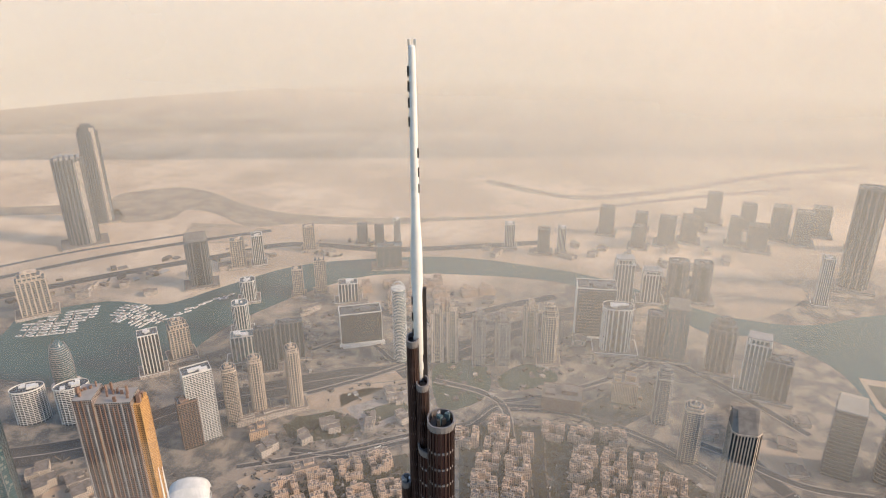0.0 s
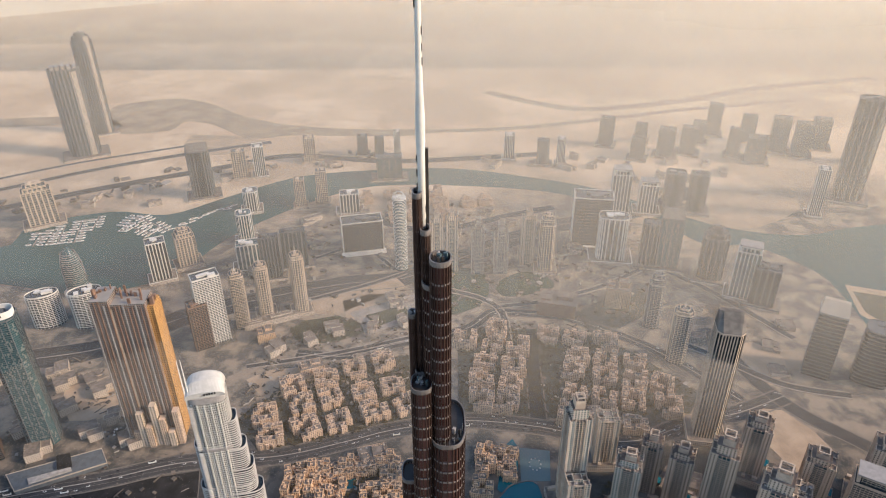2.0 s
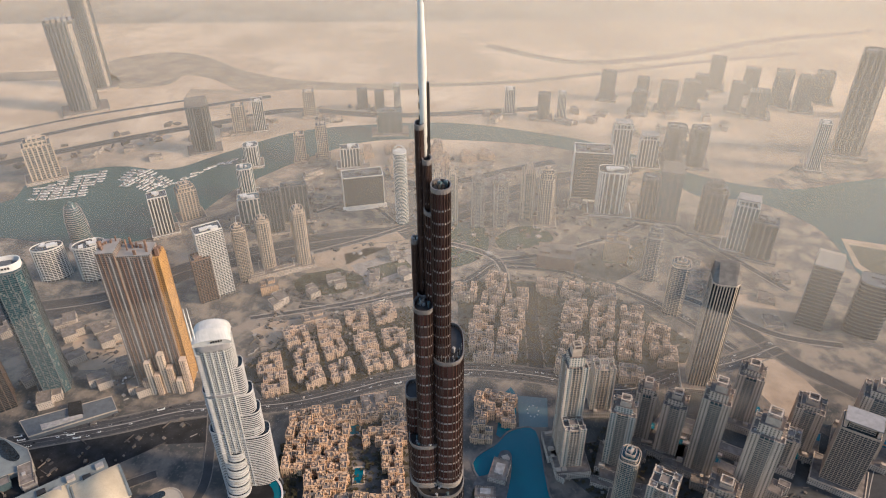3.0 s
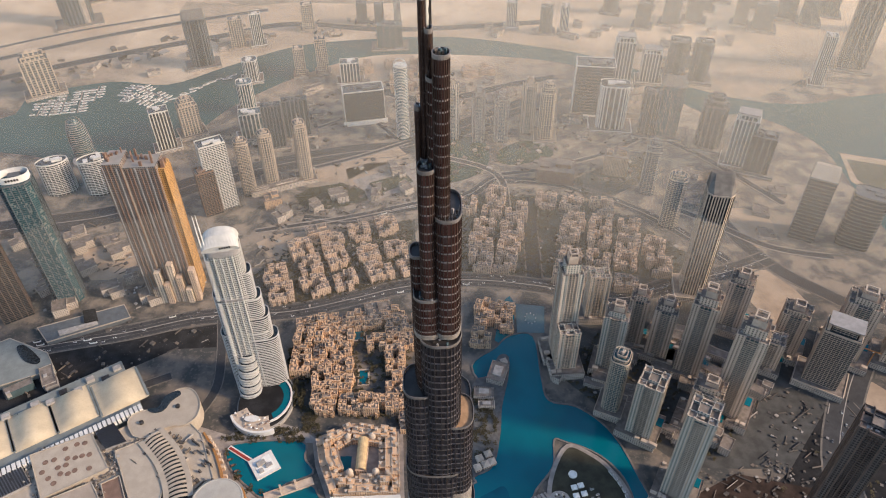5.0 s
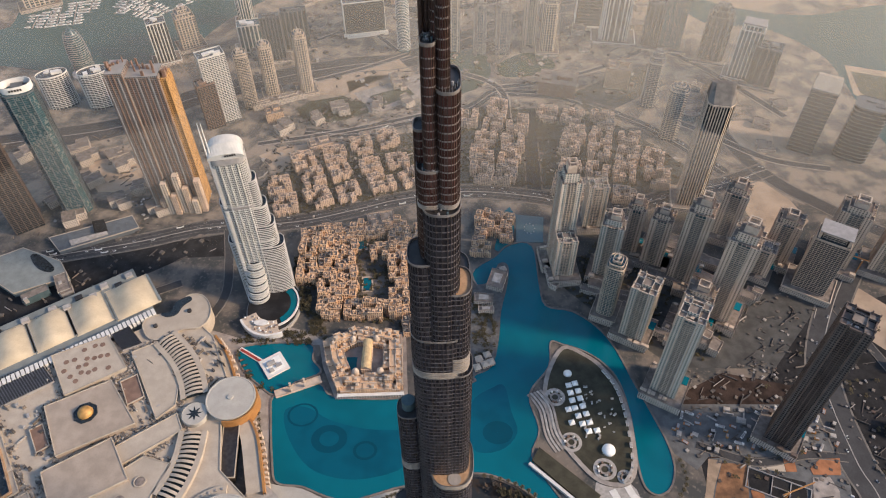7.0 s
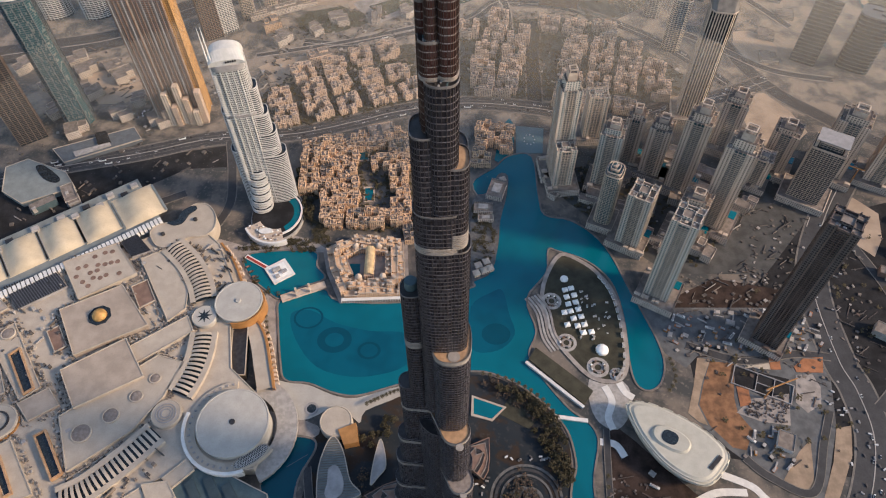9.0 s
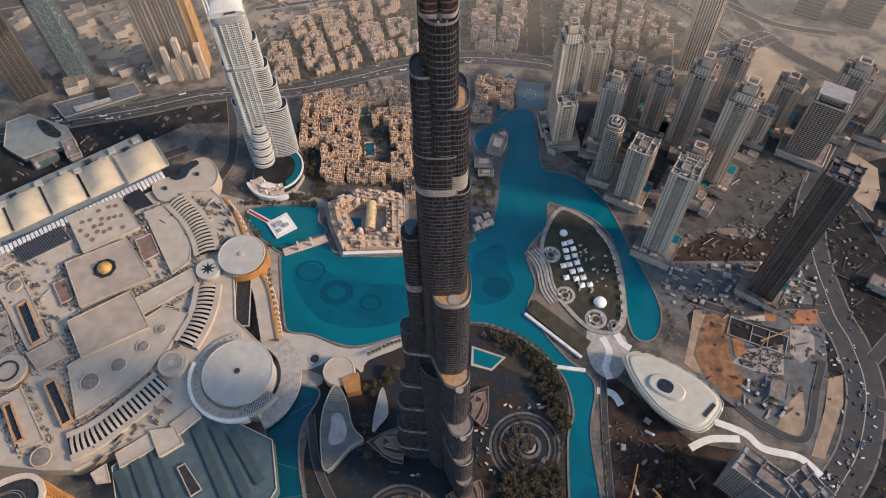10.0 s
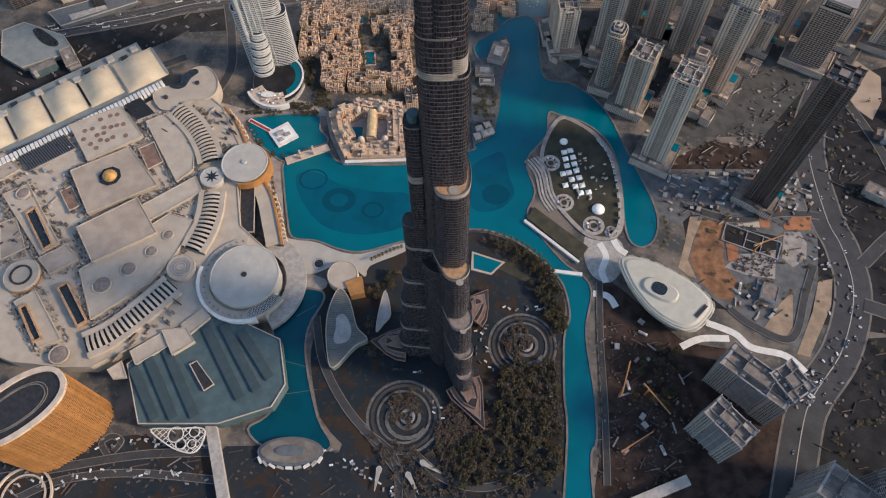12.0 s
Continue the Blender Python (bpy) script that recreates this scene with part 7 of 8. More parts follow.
plate("roof_pool", smooth_line([(-141, 41), (-131, 44), (-122, 27), (-123, 10), (-137, 4), (-143, 11), (-141, 24)], True, 4), 12, 13.2, GREYR, pav, "pale kidney-shaped roof deck")
disc("round_lounge", (-138, 102), [(21, 0), (21, 11), (19.6, 12.4), (19, 11.6), (3, 12)], PALEROOF, pav, "round drum with a grey roof")
# sunlight on this wall is painted gold
plate("gold_wedge", [(-134, 90), (-112, 99), (-107, 74), (-125, 70)], 0, 14, GOLD, pav, "wedge wall painted gold as if sunlit")
sail = thing("sail_roof", *(-81, 55), 0, 0, "pale pointed sail-shaped roof at the tower foot", "roof")
plate("sail", smooth_line([(-80, 80), (-87, 55), (-90, 23), (-81, 32), (-72, 47)], True, 4), 6, 8, GREYR, sail, parapet=0.6)
plate("lobby", [(-86, 63), (-74, 55), (-84, 37)], 0, 6, DARKGL, sail)
# round end building and rims of the south pool
t = thing("pool_pavilion", *(-185, -127), 0, 0, "oval pavilion with grey roof at the pool head", "pavilion")
for w, d, z0, z1, mat, nm in ((78, 34, 0, 5, SLATE, "base"), (70, 28, 5, 6.5, KERB, "roof"), (34, 12, 6.5, 8, SLATE, "roof_panel")):
    bm = bmesh.new()
    prism(bm, oval(w, d, 40), z0, z1)
    part(nm, bm, mat, t)
for k in range(9):
    bm = bmesh.new()
    a = radians(-150 + k * 15)
    box(bm, 41 * math.cos(a), 19 * math.sin(a), 0, 8, 3, 4.5, math.degrees(a) + 90)
    part("kiosk", bm, (WHITE, CONCRETE)[k % 2], t)
# lattice canopy and long foot bridge
lat = thing("lattice_canopy", *(-323, -110), 0, 0, "pale lattice canopy over the mall entrance", "canopy")
shape = ccw(smooth_line([(-353, -103), (-322, -102), (-290, -102), (-289, -119), (-297, -130), (-314, -128), (-333, -119)], True, 4))
bm = bmesh.new()
rim(bm, grow(shape, 0.6), grow(shape, -0.8), 11.4, 12.8)
under(part("canopy_edge", bm, WHITE), lat)
cxl, cyl = sum(p[0] for p in shape) / len(shape), sum(p[1] for p in shape) / len(shape)
HOLES = [((-322, -109), 9), ((-300, -106), 6), ((-314, -120), 6), ((-301, -120), 5)]
for ang in (48, -38):
    d, m = Vector((math.cos(radians(ang)), math.sin(radians(ang)))), Vector((-math.sin(radians(ang)), math.cos(radians(ang))))
    for k in range(-14, 15):
        run = [Vector((cxl, cyl)) + m * k * 5.2 + d * u for u in range(-60, 61, 2)]
        run = [p for p in run if inside(p, shape) and all((p - Vector(c)).length > r for c, r in HOLES)]
        if run:
            bm = bmesh.new()
            for p in run:
                box(bm, p.x, p.y, 12.0, 2.0, 0.7, 0.6, ang)
            under(part("lattice_bar", bm, WHITE), lat)
for c, r in HOLES:
    bm = bmesh.new()
    rim(bm, oval(2 * r + 1, 2 * r + 1, 24, 2, *c), oval(2 * r - 1, 2 * r - 1, 24, 2, *c), 11.8, 12.9)
    under(part("opening_rim", bm, WHITE), lat)
for p in shape[::4]:
    bm = bmesh.new()
    box(bm, cxl + (p[0] - cxl) * 0.8, cyl + (p[1] - cyl) * 0.8, 0, 1, 1, 12)
    under(part("post", bm, CONCRETE), lat)
bm = bmesh.new()
ribbon(bm, [(-284, -96), (-267, -148), (-241, -227)], 13, 0, 8)
tagged(part("walkway", bm, CONCRETE), "long pale enclosed walkway to the mall", "walkway")
for c, w, d, h, rot in (((360, -56), 84, 34, 62, -42), ((394, -63), 40, 34, 66, -60), ((313, -111), 52, 30, 72, -50), ((417, -191), 60, 40, 85, -40)):
    flats(*c, w, d, h, rot, "flat", RESIG, DARKGL, GREYR, "grey-beige apartment block with deep balconies by the ring road", "blocks by the ring road")
high_rise(*(475, -191), 60, 46, 120, -35, "cut", GREYR, DARKGL, "flat", 3.6, 4.6, "grey residential tower by the ring road", "blocks by the ring road")
bm = bmesh.new()
ribbon(bm, [(204, -189), (278, -161)], 12, 0, 10)
tagged(part("walkway", bm, CONCRETE), "long pale enclosed walkway over the road", "walkway")


# ---- trees ----
def tree(seed, h, spread, label="broad tree with brown-green crown in the tower park"):
    r = random.Random(seed)
    t = thing("tree", 0, -9000, 0, 0, label, "tree", "trees in the grounds")
    bm = bmesh.new()
    turned(bm, [(0.32, 0), (0.22, h * 0.35), (0.12, h * 0.62)], 6)
    for k in range(4):
        a = k * 1.57 + r.uniform(-0.4, 0.4)
        p, q = Vector((0, 0, h * (0.3 + 0.06 * k))), Vector((math.cos(a) * spread * 0.5, math.sin(a) * spread * 0.5, h * 0.72))
        ring_ = [[bm.verts.new(o + Vector((w * math.cos(b), w * math.sin(b), 0))) for b in (0, 2.1, 4.2)] for o, w in ((p, 0.12), (q, 0.04))]
        for i in range(3):
            bm.faces.new((ring_[0][i], ring_[0][(i + 1) % 3], ring_[1][(i + 1) % 3], ring_[1][i]))
    part("trunk", bm, BARK, t)
    bm = bmesh.new()
    for k in range(130):
        a, b, d = r.uniform(0, 6.28), r.uniform(-0.5, 1.4), r.uniform(0.45, 1.0) ** 0.6
        c = Vector((math.cos(a) * math.cos(b) * d * spread * (0.85 + 0.3 * math.sin(3 * a + seed)), math.sin(a) * math.cos(b) * d * spread, h * 0.68 + math.sin(b) * d * h * 0.34))
        s = r.uniform(0.7, 1.5)
        u = Vector((r.uniform(-1, 1), r.uniform(-1, 1), r.uniform(-0.5, 0.5))).normalized() * s
        v = u.cross(Vector((r.uniform(-1, 1), r.uniform(-1, 1), r.uniform(-1, 1)))).normalized() * s * 0.8
        vs = [bm.verts.new(c + x) for x in (u, v, -u + Vector((0, 0, 0.2)), -v)]
        bm.faces.new(vs)
    part("crown", bm, LEAF, t)
    return t


def palm(seed):
    r = random.Random(seed)
    t = thing("palm_tree", 0, -9000, 0, 0, "slim date palm along the paved walk", "palm tree", "palms along the walks")
    bm = bmesh.new()
    turned(bm, [(0.3, 0), (0.2, 4), (0.18, 8)], 6)
    part("trunk", bm, BARK, t)
    bm = bmesh.new()
    for k in range(13):
        a = k * 2.4
        d = Vector((math.cos(a), math.sin(a), 0))
        m = Vector((-d.y, d.x, 0)) * 0.4
        z = 8 + r.uniform(-0.2, 0.6)
        pts = [d * 0.1 + Vector((0, 0, z)), d * 1.6 + Vector((0, 0, z + 0.7)), d * 3.2 + Vector((0, 0, z - 0.5))]
        for p, q in zip(pts, pts[1:]):
            bm.faces.new([bm.verts.new(x) for x in (p - m, q - m * 0.7, q + m * 0.7, p + m)])
    part("fronds", bm, LEAF, t)
    return t


trees = [tree(1, 9, 5.2), tree(2, 11, 6.0), tree(3, 8, 4.6), tree(4, 10, 5.4)]
COPSE = ([(64, -15), (142, -16), (131, -166), (6, -172), (7, -121), (54, -107)], [(106, 95), (147, 95), (157, 46), (149, 15), (125, 46)], [(47, 160), (108, 142), (147, 99), (136, 91), (85, 142)],
         [(-113, 79), (-98, 96), (-65, 113), (-64, 92), (-93, 71)])
for k, (poly, step) in enumerate(zip(COPSE, (11, 9, 7.5, 10))):
    place(trees, poly, step, 20 * k, 60 + k, 0.45, 0, 180)
place(trees, [(-252, 552), (-228, 552), (-201, 436), (-218, 430)], 9, 10, 70, 0.4, 0, 180)
place(trees, [(228, -16), (282, 14), (305, -16), (269, -73), (220, -73)], 15, 10, 71, 0.45, 0, 180)
discard(trees)
palms = [palm(1), palm(2)]
for line, gap in (([(41, 172), (86, 161), (123, 136), (144, 107)], 9), ([(-106, 125), (-77, 140), (-60, 147)], 5), ([(-257, 280), (-242, 221), (-230, 170)], 9), ([(300, 199), (304, 163), (289, 141)], 8), ([(198, 46), (191, -16), (186, -87)], 12)):
    l = smooth_line(line, False, 30)
    run = 0.0
    for a, b in zip(l, l[1:]):
        run += (Vector(b) - Vector(a)).length
        if run > gap:
            run = 0.0
            copy_thing(random.choice(palms), pose(b[0], b[1], 0.1, 0, 0, random.uniform(0, 360)))
discard(palms)
# greenery between the low-rise blocks, too fine to tell apart
r = random.Random(40)
bm = bmesh.new()
for poly, n in (([(-349, 717), (-273, 813), (-152, 860), (-62, 885), (-51, 722), (-154, 682), (-291, 650)], 900), ([(38, 966), (260, 964), (449, 776), (404, 704), (175, 727), (33, 735)], 1300), ([(159, 521), (281, 597), (420, 582), (489, 471), (377, 345), (279, 386)], 900),
                ([(-234, 621), (-52, 619), (-48, 411), (-167, 423), (-224, 512)], 500)):
    xs, ys = [p[0] for p in poly], [p[1] for p in poly]
    for k in range(n):
        p = (r.uniform(min(xs), max(xs)), r.uniform(min(ys), max(ys)))
        if inside(p, poly):
            for j in range(5):
                s = r.uniform(1.0, 2.4)
                c = Vector((p[0] + r.uniform(-2.5, 2.5), p[1] + r.uniform(-2.5, 2.5), r.uniform(0.5, 4)))
                vs = [bm.verts.new(c + Vector(v) * s) for v in ((-1, -0.3, 0.1), (0.2, -1, 0.5), (1, 0.2, 0), (-0.1, 1, 0.6))]
                bm.faces.new(vs)
tagged(part("shrubbery", bm, LEAF), "dark trees and shrubs between the low blocks", "greenery", kind="stuff")

# ---- vehicles ----
paints = [plain("car_white", (0.72, 0.72, 0.7), 0.3, 0, 3, 0.05), plain("car_silver", (0.4, 0.4, 0.41), 0.3, 0.5, 3, 0.05), plain("car_dark", (0.03, 0.03, 0.035), 0.3, 0, 3, 0.05)]


def car(paint, label, name="car", L=4.6, H=0.85, cab=(-0.3, 2.5, 0.62)):
    t = thing(name, 0, -9000, 0, 0, label, name, "traffic")
    bm = bmesh.new()
    prism(bm, [(-L / 2, -0.9), (L / 2 - 0.3, -0.9), (L / 2, -0.6), (L / 2, 0.6), (L / 2 - 0.3, 0.9), (-L / 2, 0.9)], 0.25, 0.25 + H)
    part("body", bm, paint, t)
    bm = bmesh.new()
    prism(bm, rect(cab[1], 1.6, cab[0], 0), 0.25 + H, 0.25 + H + cab[2], rect(cab[1] * 0.72, 1.35, cab[0], 0))
    part("cabin", bm, DARKGL, t)
    for sx in (-0.32, 0.32):
        bm = bmesh.new()
        box(bm, sx * L, 0, 0, 0.62, 1.84, 0.6)
        part("axle", bm, DARKST, t)
    return t


cars = [car(paints[0], "small white car on the road"), car(paints[1], "small silver car on the road"), car(paints[2], "small dark car on the road"), car(paints[0], "white bus on the road", "bus", 11.5, 2.6, (0, 9, 0.3))]
r = random.Random(77)
LANES = [(ROADS[0], 34, 9), (ROADS[5], 26, 24), (ROADS[2], 22, 26), (ROADS[6], 26, 22), (ROADS[1], 26, 24), (smooth_line([(-528, -146), (-451, -133), (-364, -126), (-277, -120), (-212, -159)], False, 10), 40, 6), (smooth_line([(-165, -15), (-133, -58), (-88, -120), (-46, -178)], False, 10), 8, 16), (ROADS[3], 60, 30)]
count = 0
for l, w, gap in LANES:
    run, due = 0.0, 5.0
    for a, b in zip(l, l[1:]):
        d = Vector(b) - Vector(a)
        k = 0.0
        while run + d.length - k > due and count < 235:
            k += due - run
            run = 0.0
            due = r.uniform(0.3, 1.9) * gap
            lane = r.choice((-0.36, -0.22, -0.1, 0.1, 0.22, 0.36)) * w
            p = Vector(a) + d * (k / d.length)
            n_ = Vector((-d.y, d.x)).normalized() * lane
            kind = cars[r.choice((0, 0, 0, 1, 1, 2, 2, 3) if w > 20 else (0, 1, 2))]
            copy_thing(kind, pose(p.x + n_.x, p.y + n_.y, 0.14, 0, 0, math.degrees(math.atan2(d.y, d.x)) + (180 if lane > 0 else 0)))
            count += 1
        run += d.length - k
discard(cars)
# lane lines
for l, w in ((ROADS[0], 34), (ROADS[3], 60), (ROADS[5], 26), (ROADS[2], 22)):
    for off in (-0.5, -0.25, 0.0, 0.25, 0.5):
        bm = bmesh.new()
        line = []
        for i, p in enumerate(l):
            d = (Vector(l[min(i + 1, len(l) - 1)]) - Vector(l[max(i - 1, 0)])).normalized()
            line.append((p[0] - d.y * off * (w - 3), p[1] + d.x * off * (w - 3)))
        ribbon(bm, line, 0.28 if off else 1.2, 0.1, 0.14 if off else 0.5)
        tagged(part("lane_line", bm, PAVING if off else CONCRETE), "pale line along the road", "road marking", kind="structure")

# ---- building sites ----
r = random.Random(12)
gear = []
for k, (mat, sx, sy, sz) in enumerate(((WHITE, 12, 3, 2.8), (CONCRETE, 8, 6, 3), (REDDIRT, 9, 4, 1.2), (GREYR, 14, 2, 1.4), (GOLD, 6, 3, 2.8), (DARKST, 7, 5, 4))):
    t = thing("site_cabin" if k in (0, 1, 4) else "material_stack", 0, -9000, 0, 0, ("white site cabin on the building ground", "grey stack of building material", "heap of red earth and boards", "long stack of grey pipes", "yellow site cabin on the ground", "dark stack of formwork")[k], ("site cabin", "building material")[k not in (0, 1, 4)], "building site gear")
    bm = bmesh.new()
    box(bm, 0, 0, 0, sx, sy, sz)
    part("block", bm, mat, t)
    bm = bmesh.new()
    box(bm, sx * 0.1, 0, sz, sx * 0.7, sy * 0.8, 0.5)
    part("cover", bm, CONCRETE if k % 2 else GREYR, t)
    gear.append(t)
place(gear, [(308, 266), (526, 269), (513, 202), (343, 203), (302, 222)], 14, -28, 81, 0.45, 0, 20)
place(gear, [(374, 92), (438, 96), (425, 43), (407, 37), (378, 59)], 12, -35, 82, 0.45, 0, 25)
place(gear, [(199, -16), (250, 45), (320, -16), (298, -101), (189, -166)], 30, -20, 83, 0.45, 0, 60)
discard(gear)
for c, h, rot in (((212, -59), 26, 70), ((243, -59), 24, -55), ((210, -127), 20, 30), ((415, 136), 30, 20), ((652, 505), 40, 150)):
    t = thing("crane", *c, 0, rot, "orange tower crane with a long jib", "crane", "cranes on the building ground")
    bm = bmesh.new()
    box(bm, 0, 0, 0, 1.6, 1.6, h)
    part("mast", bm, GOLD, t)
    bm = bmesh.new()
    box(bm, 14, 0, h, 46, 1.4, 1.4)
    part("jib", bm, GOLD, t)
    bm = bmesh.new()
    box(bm, -7, 0, h - 1.6, 4, 2.4, 1.8)
    part("counterweight", bm, CONCRETE, t)
    bm = bmesh.new()
    box(bm, 1.4, 0, h - 2, 1.8, 1.8, 2)
    part("cab", bm, WHITE, t)
site = thing("half_built_hall", *(418, 155), 0, -24, "half-built concrete basement with low walls", "building")
for k, (x, y, w, d, h) in enumerate(((0, 14, 78, 1.2, 4), (0, -14, 78, 1.2, 4), (-38, 0, 1.2, 28, 4), (38, 0, 1.2, 28, 4), (-8, 0, 1.0, 26, 3), (14, 0, 1.0, 26, 3), (3, 0, 20, 1.0, 3))):
    bm = bmesh.new()
    box(bm, x, y, 0.3, w, d, h * 0.4)
    part("low_wall", bm, GREYR, site)
props = bmesh.new()
rp = random.Random(19)
poly = [(400, 133), (447, 139), (437, 100), (404, 106), (380, 116)]
for k in range(260):
    p = (rp.uniform(min(q[0] for q in poly), max(q[0] for q in poly)), rp.uniform(min(q[1] for q in poly), max(q[1] for q in poly)))
    if inside(p, poly):
        box(props, p[0], p[1], 0.3, rp.uniform(0.8, 2.6), rp.uniform(0.8, 2.2), rp.uniform(0.8, 2.2), rp.uniform(0, 90))
tagged(part("site_props", props, SITEBITS), "small props and pallets on the pale concrete floor", "building material", kind="stuff")
t = thing("site_office", *(424, 76), 0, -24, "white flat-roofed site office", "building")
wing(t, 0, 0, 20, 24, 7, WHITE)

# ---- marina ----
r = random.Random(31)
boats = []
for k in range(3):
    t = thing("boat", 0, -9000, 0, 0, "white motor yacht moored in the marina", "boat", "boats in the marina")
    L = 13 + 5 * k
    bm = bmesh.new()
    prism(bm, [(-L / 2, -2), (L * 0.2, -2.2), (L / 2, 0), (L * 0.2, 2.2), (-L / 2, 2)], 0.2, 2.0, [(-L / 2, -2.3), (L * 0.22, -2.6), (L / 2 + 1, 0), (L * 0.22, 2.6), (-L / 2, 2.3)])
    part("hull", bm, TENT, t)
    bm = bmesh.new()
    prism(bm, rect(L * 0.5, 3.2, -L * 0.05, 0), 2.0, 4.2, rect(L * 0.36, 2.8, -L * 0.07, 0))
    part("cabin", bm, CONCRETE, t)
    boats.append(t)
PIERS = (((-987, 1306), (-998, 1376)), ((-958, 1306), (-972, 1393)), ((-933, 1313), (-956, 1415)), ((-893, 1321), (-926, 1439)), ((-876, 1380), (-892, 1462)), ((-810, 1374), (-793, 1467)), ((-797, 1408), (-714, 1364)), ((-780, 1452), (-681, 1378)))
for a, b in PIERS:
    t = thing("jetty", *a, 0, 0, "pale floating jetty in the marina", "jetty", "marina jetties")
    bm = bmesh.new()
    ribbon(bm, [a, b], 3, 0.2, 1.0)
    under(part("deck", bm, PAVING), t)
    d = Vector(b) - Vector(a)
    n = max(3, int(d.length / 13))
    for k in range(n):
        for s in (-1, 1):
            if r.random() < 0.85:
                p = Vector(a) + d * (k + 0.5) / n + Vector((-d.y, d.x)).normalized() * s * 12
                copy_thing(boats[r.randrange(3)], pose(p.x, p.y, 0.3, 0, 0, math.degrees(math.atan2(d.y, d.x)) + 90 * s))
for k in range(14):
    l = smooth_line([(-677, 1406), (-591, 1496), (-523, 1577), (-472, 1622)], False, 9)
    p = l[k % len(l)]
    copy_thing(boats[k % 3], pose(p[0] + r.uniform(-8, 8), p[1] - 14 + r.uniform(-8, 8), 0.3, 0, 0, 30 + r.uniform(-20, 20)))
discard(boats)

# ---- small clutter between the buildings, too fine to tell apart ----
def strew(polys, n, seed, big=7.0, tall=3.5, gap=14, mat=None):
    r = random.Random(seed)
    bm = bmesh.new()
    for poly in polys:
        xs, ys = [p[0] for p in poly], [p[1] for p in poly]
        for k in range(n):
            p = (r.uniform(min(xs), max(xs)), r.uniform(min(ys), max(ys)))
            if inside(p, poly) and clear_of_roads(p, gap):
                long = r.random() < 0.2
                box(bm, p[0], p[1], 0, r.uniform(8, 22) if long else r.uniform(1.5, big), r.uniform(0.6, 1.5) if long else r.uniform(1.5, big), r.uniform(0.6, tall), r.choice((-30, 60, 10, 34)))
    return tagged(part("site_clutter", bm, mat or CLUTTER), "small sheds, walls and parked vehicles between the buildings", "clutter", kind="stuff")


strew([[(159, 521), (281, 597), (420, 582), (489, 471), (377, 345), (279, 386)], [(476, 582), (558, 518), (635, 344), (425, 289)], [(332, 326), (442, 345), (618, 306), (547, 144), (297, 205)]], 420, 91, 5, 2.4)
strew([[(-816, 737), (-637, 675), (-413, 658), (-375, 576), (-531, 503), (-683, 435)], [(-867, 854), (-656, 887), (-445, 849), (-347, 732), (-607, 735)]], 240, 92, 7)
strew([[(-349, 717), (-338, 932), (-168, 1028), (-65, 967), (-51, 722), (-154, 682), (-291, 650)], [(39, 1005), (263, 983), (454, 791), (404, 704), (175, 727), (33, 735)]], 600, 93, 8)
strew([[(-506, 1237), (-328, 1464), (-33, 1560), (280, 1364), (519, 1361), (429, 1001), (-26, 1047), (-394, 1030)]], 700, 94, 12, 6, 36)
strew([[(198, 46), (294, -1), (312, -60), (266, -178), (176, -166)]], 420, 191, 3.2, 1.6, 12, SITEBITS)
strew([[(525, 274), (637, 273), (503, -179), (440, -101), (550, 76)], [(-538, -113), (-377, -100), (-153, -146), (-98, -179), (-518, -179)]], 150, 95, 4, 1.6, 16, SITEBITS)
strew([[(-1197, 1541), (-661, 1842), (-110, 1923), (-104, 1769), (-634, 1736), (-1145, 1443)]], 420, 96, 26, 9, 30)

# ---- forecourt ramps and loops ----
lift = 0.5
for line, w in (([(-525, -156), (-448, -143), (-364, -130), (-273, -127)], 9), ([(-498, -179), (-451, -159), (-373, -151), (-271, -159)], 8), ([(-398, -126), (-391, -114), (-403, -108), (-414, -116), (-404, -130)], 6), ([(-170, 47), (-156, -15), (-123, -73), (-81, -120), (-46, -166), (-32, -209)], 9),
                ([(-102, -100), (-67, -127), (-56, -159), (-57, -209)], 8), ([(-40, -127), (0, -159), (52, -167), (113, -140)], 8), ([(204, 94), (197, 14), (193, -73), (186, -166)], 7), ([(369, 57), (393, 33), (440, 14), (473, 77), (494, 118)], 9)):
    l = smooth_line(line, False, 8)
    lift += 0.07
    bm = bmesh.new()
    ribbon(bm, l, w, 0.1, lift)
    tagged(part("road", bm, ASPHALT), "dark curved ramp road with pale edges", "road", kind="structure")
    for s in (-1, 1):
        bm = bmesh.new()
        edge = []
        for i, p in enumerate(l):
            d = (Vector(l[min(i + 1, len(l) - 1)]) - Vector(l[max(i - 1, 0)])).normalized()
            edge.append((p[0] - d.y * s * (w / 2 + 0.4), p[1] + d.x * s * (w / 2 + 0.4)))
        ribbon(bm, edge, 0.9, 0.1, 1.1)
        tagged(part("trim", bm, KERB), "pale edge wall of a ramp road", "kerb", kind="structure")
for c, r0 in (((-491, -178), 34), ((-491, -178), 26)):
    bm = bmesh.new()
    rim(bm, oval(2 * r0, 2 * r0, 40, 2, *c), oval(2 * r0 - 4, 2 * r0 - 4, 40, 2, *c), 0.1, 4 if r0 > 30 else 2)
    tagged(part("trim", bm, BEIGE), "warm lit ring wall of a spiral ramp", "ramp", kind="structure")

# ---- yards behind the mall and ground beyond the ring road ----
yards = []
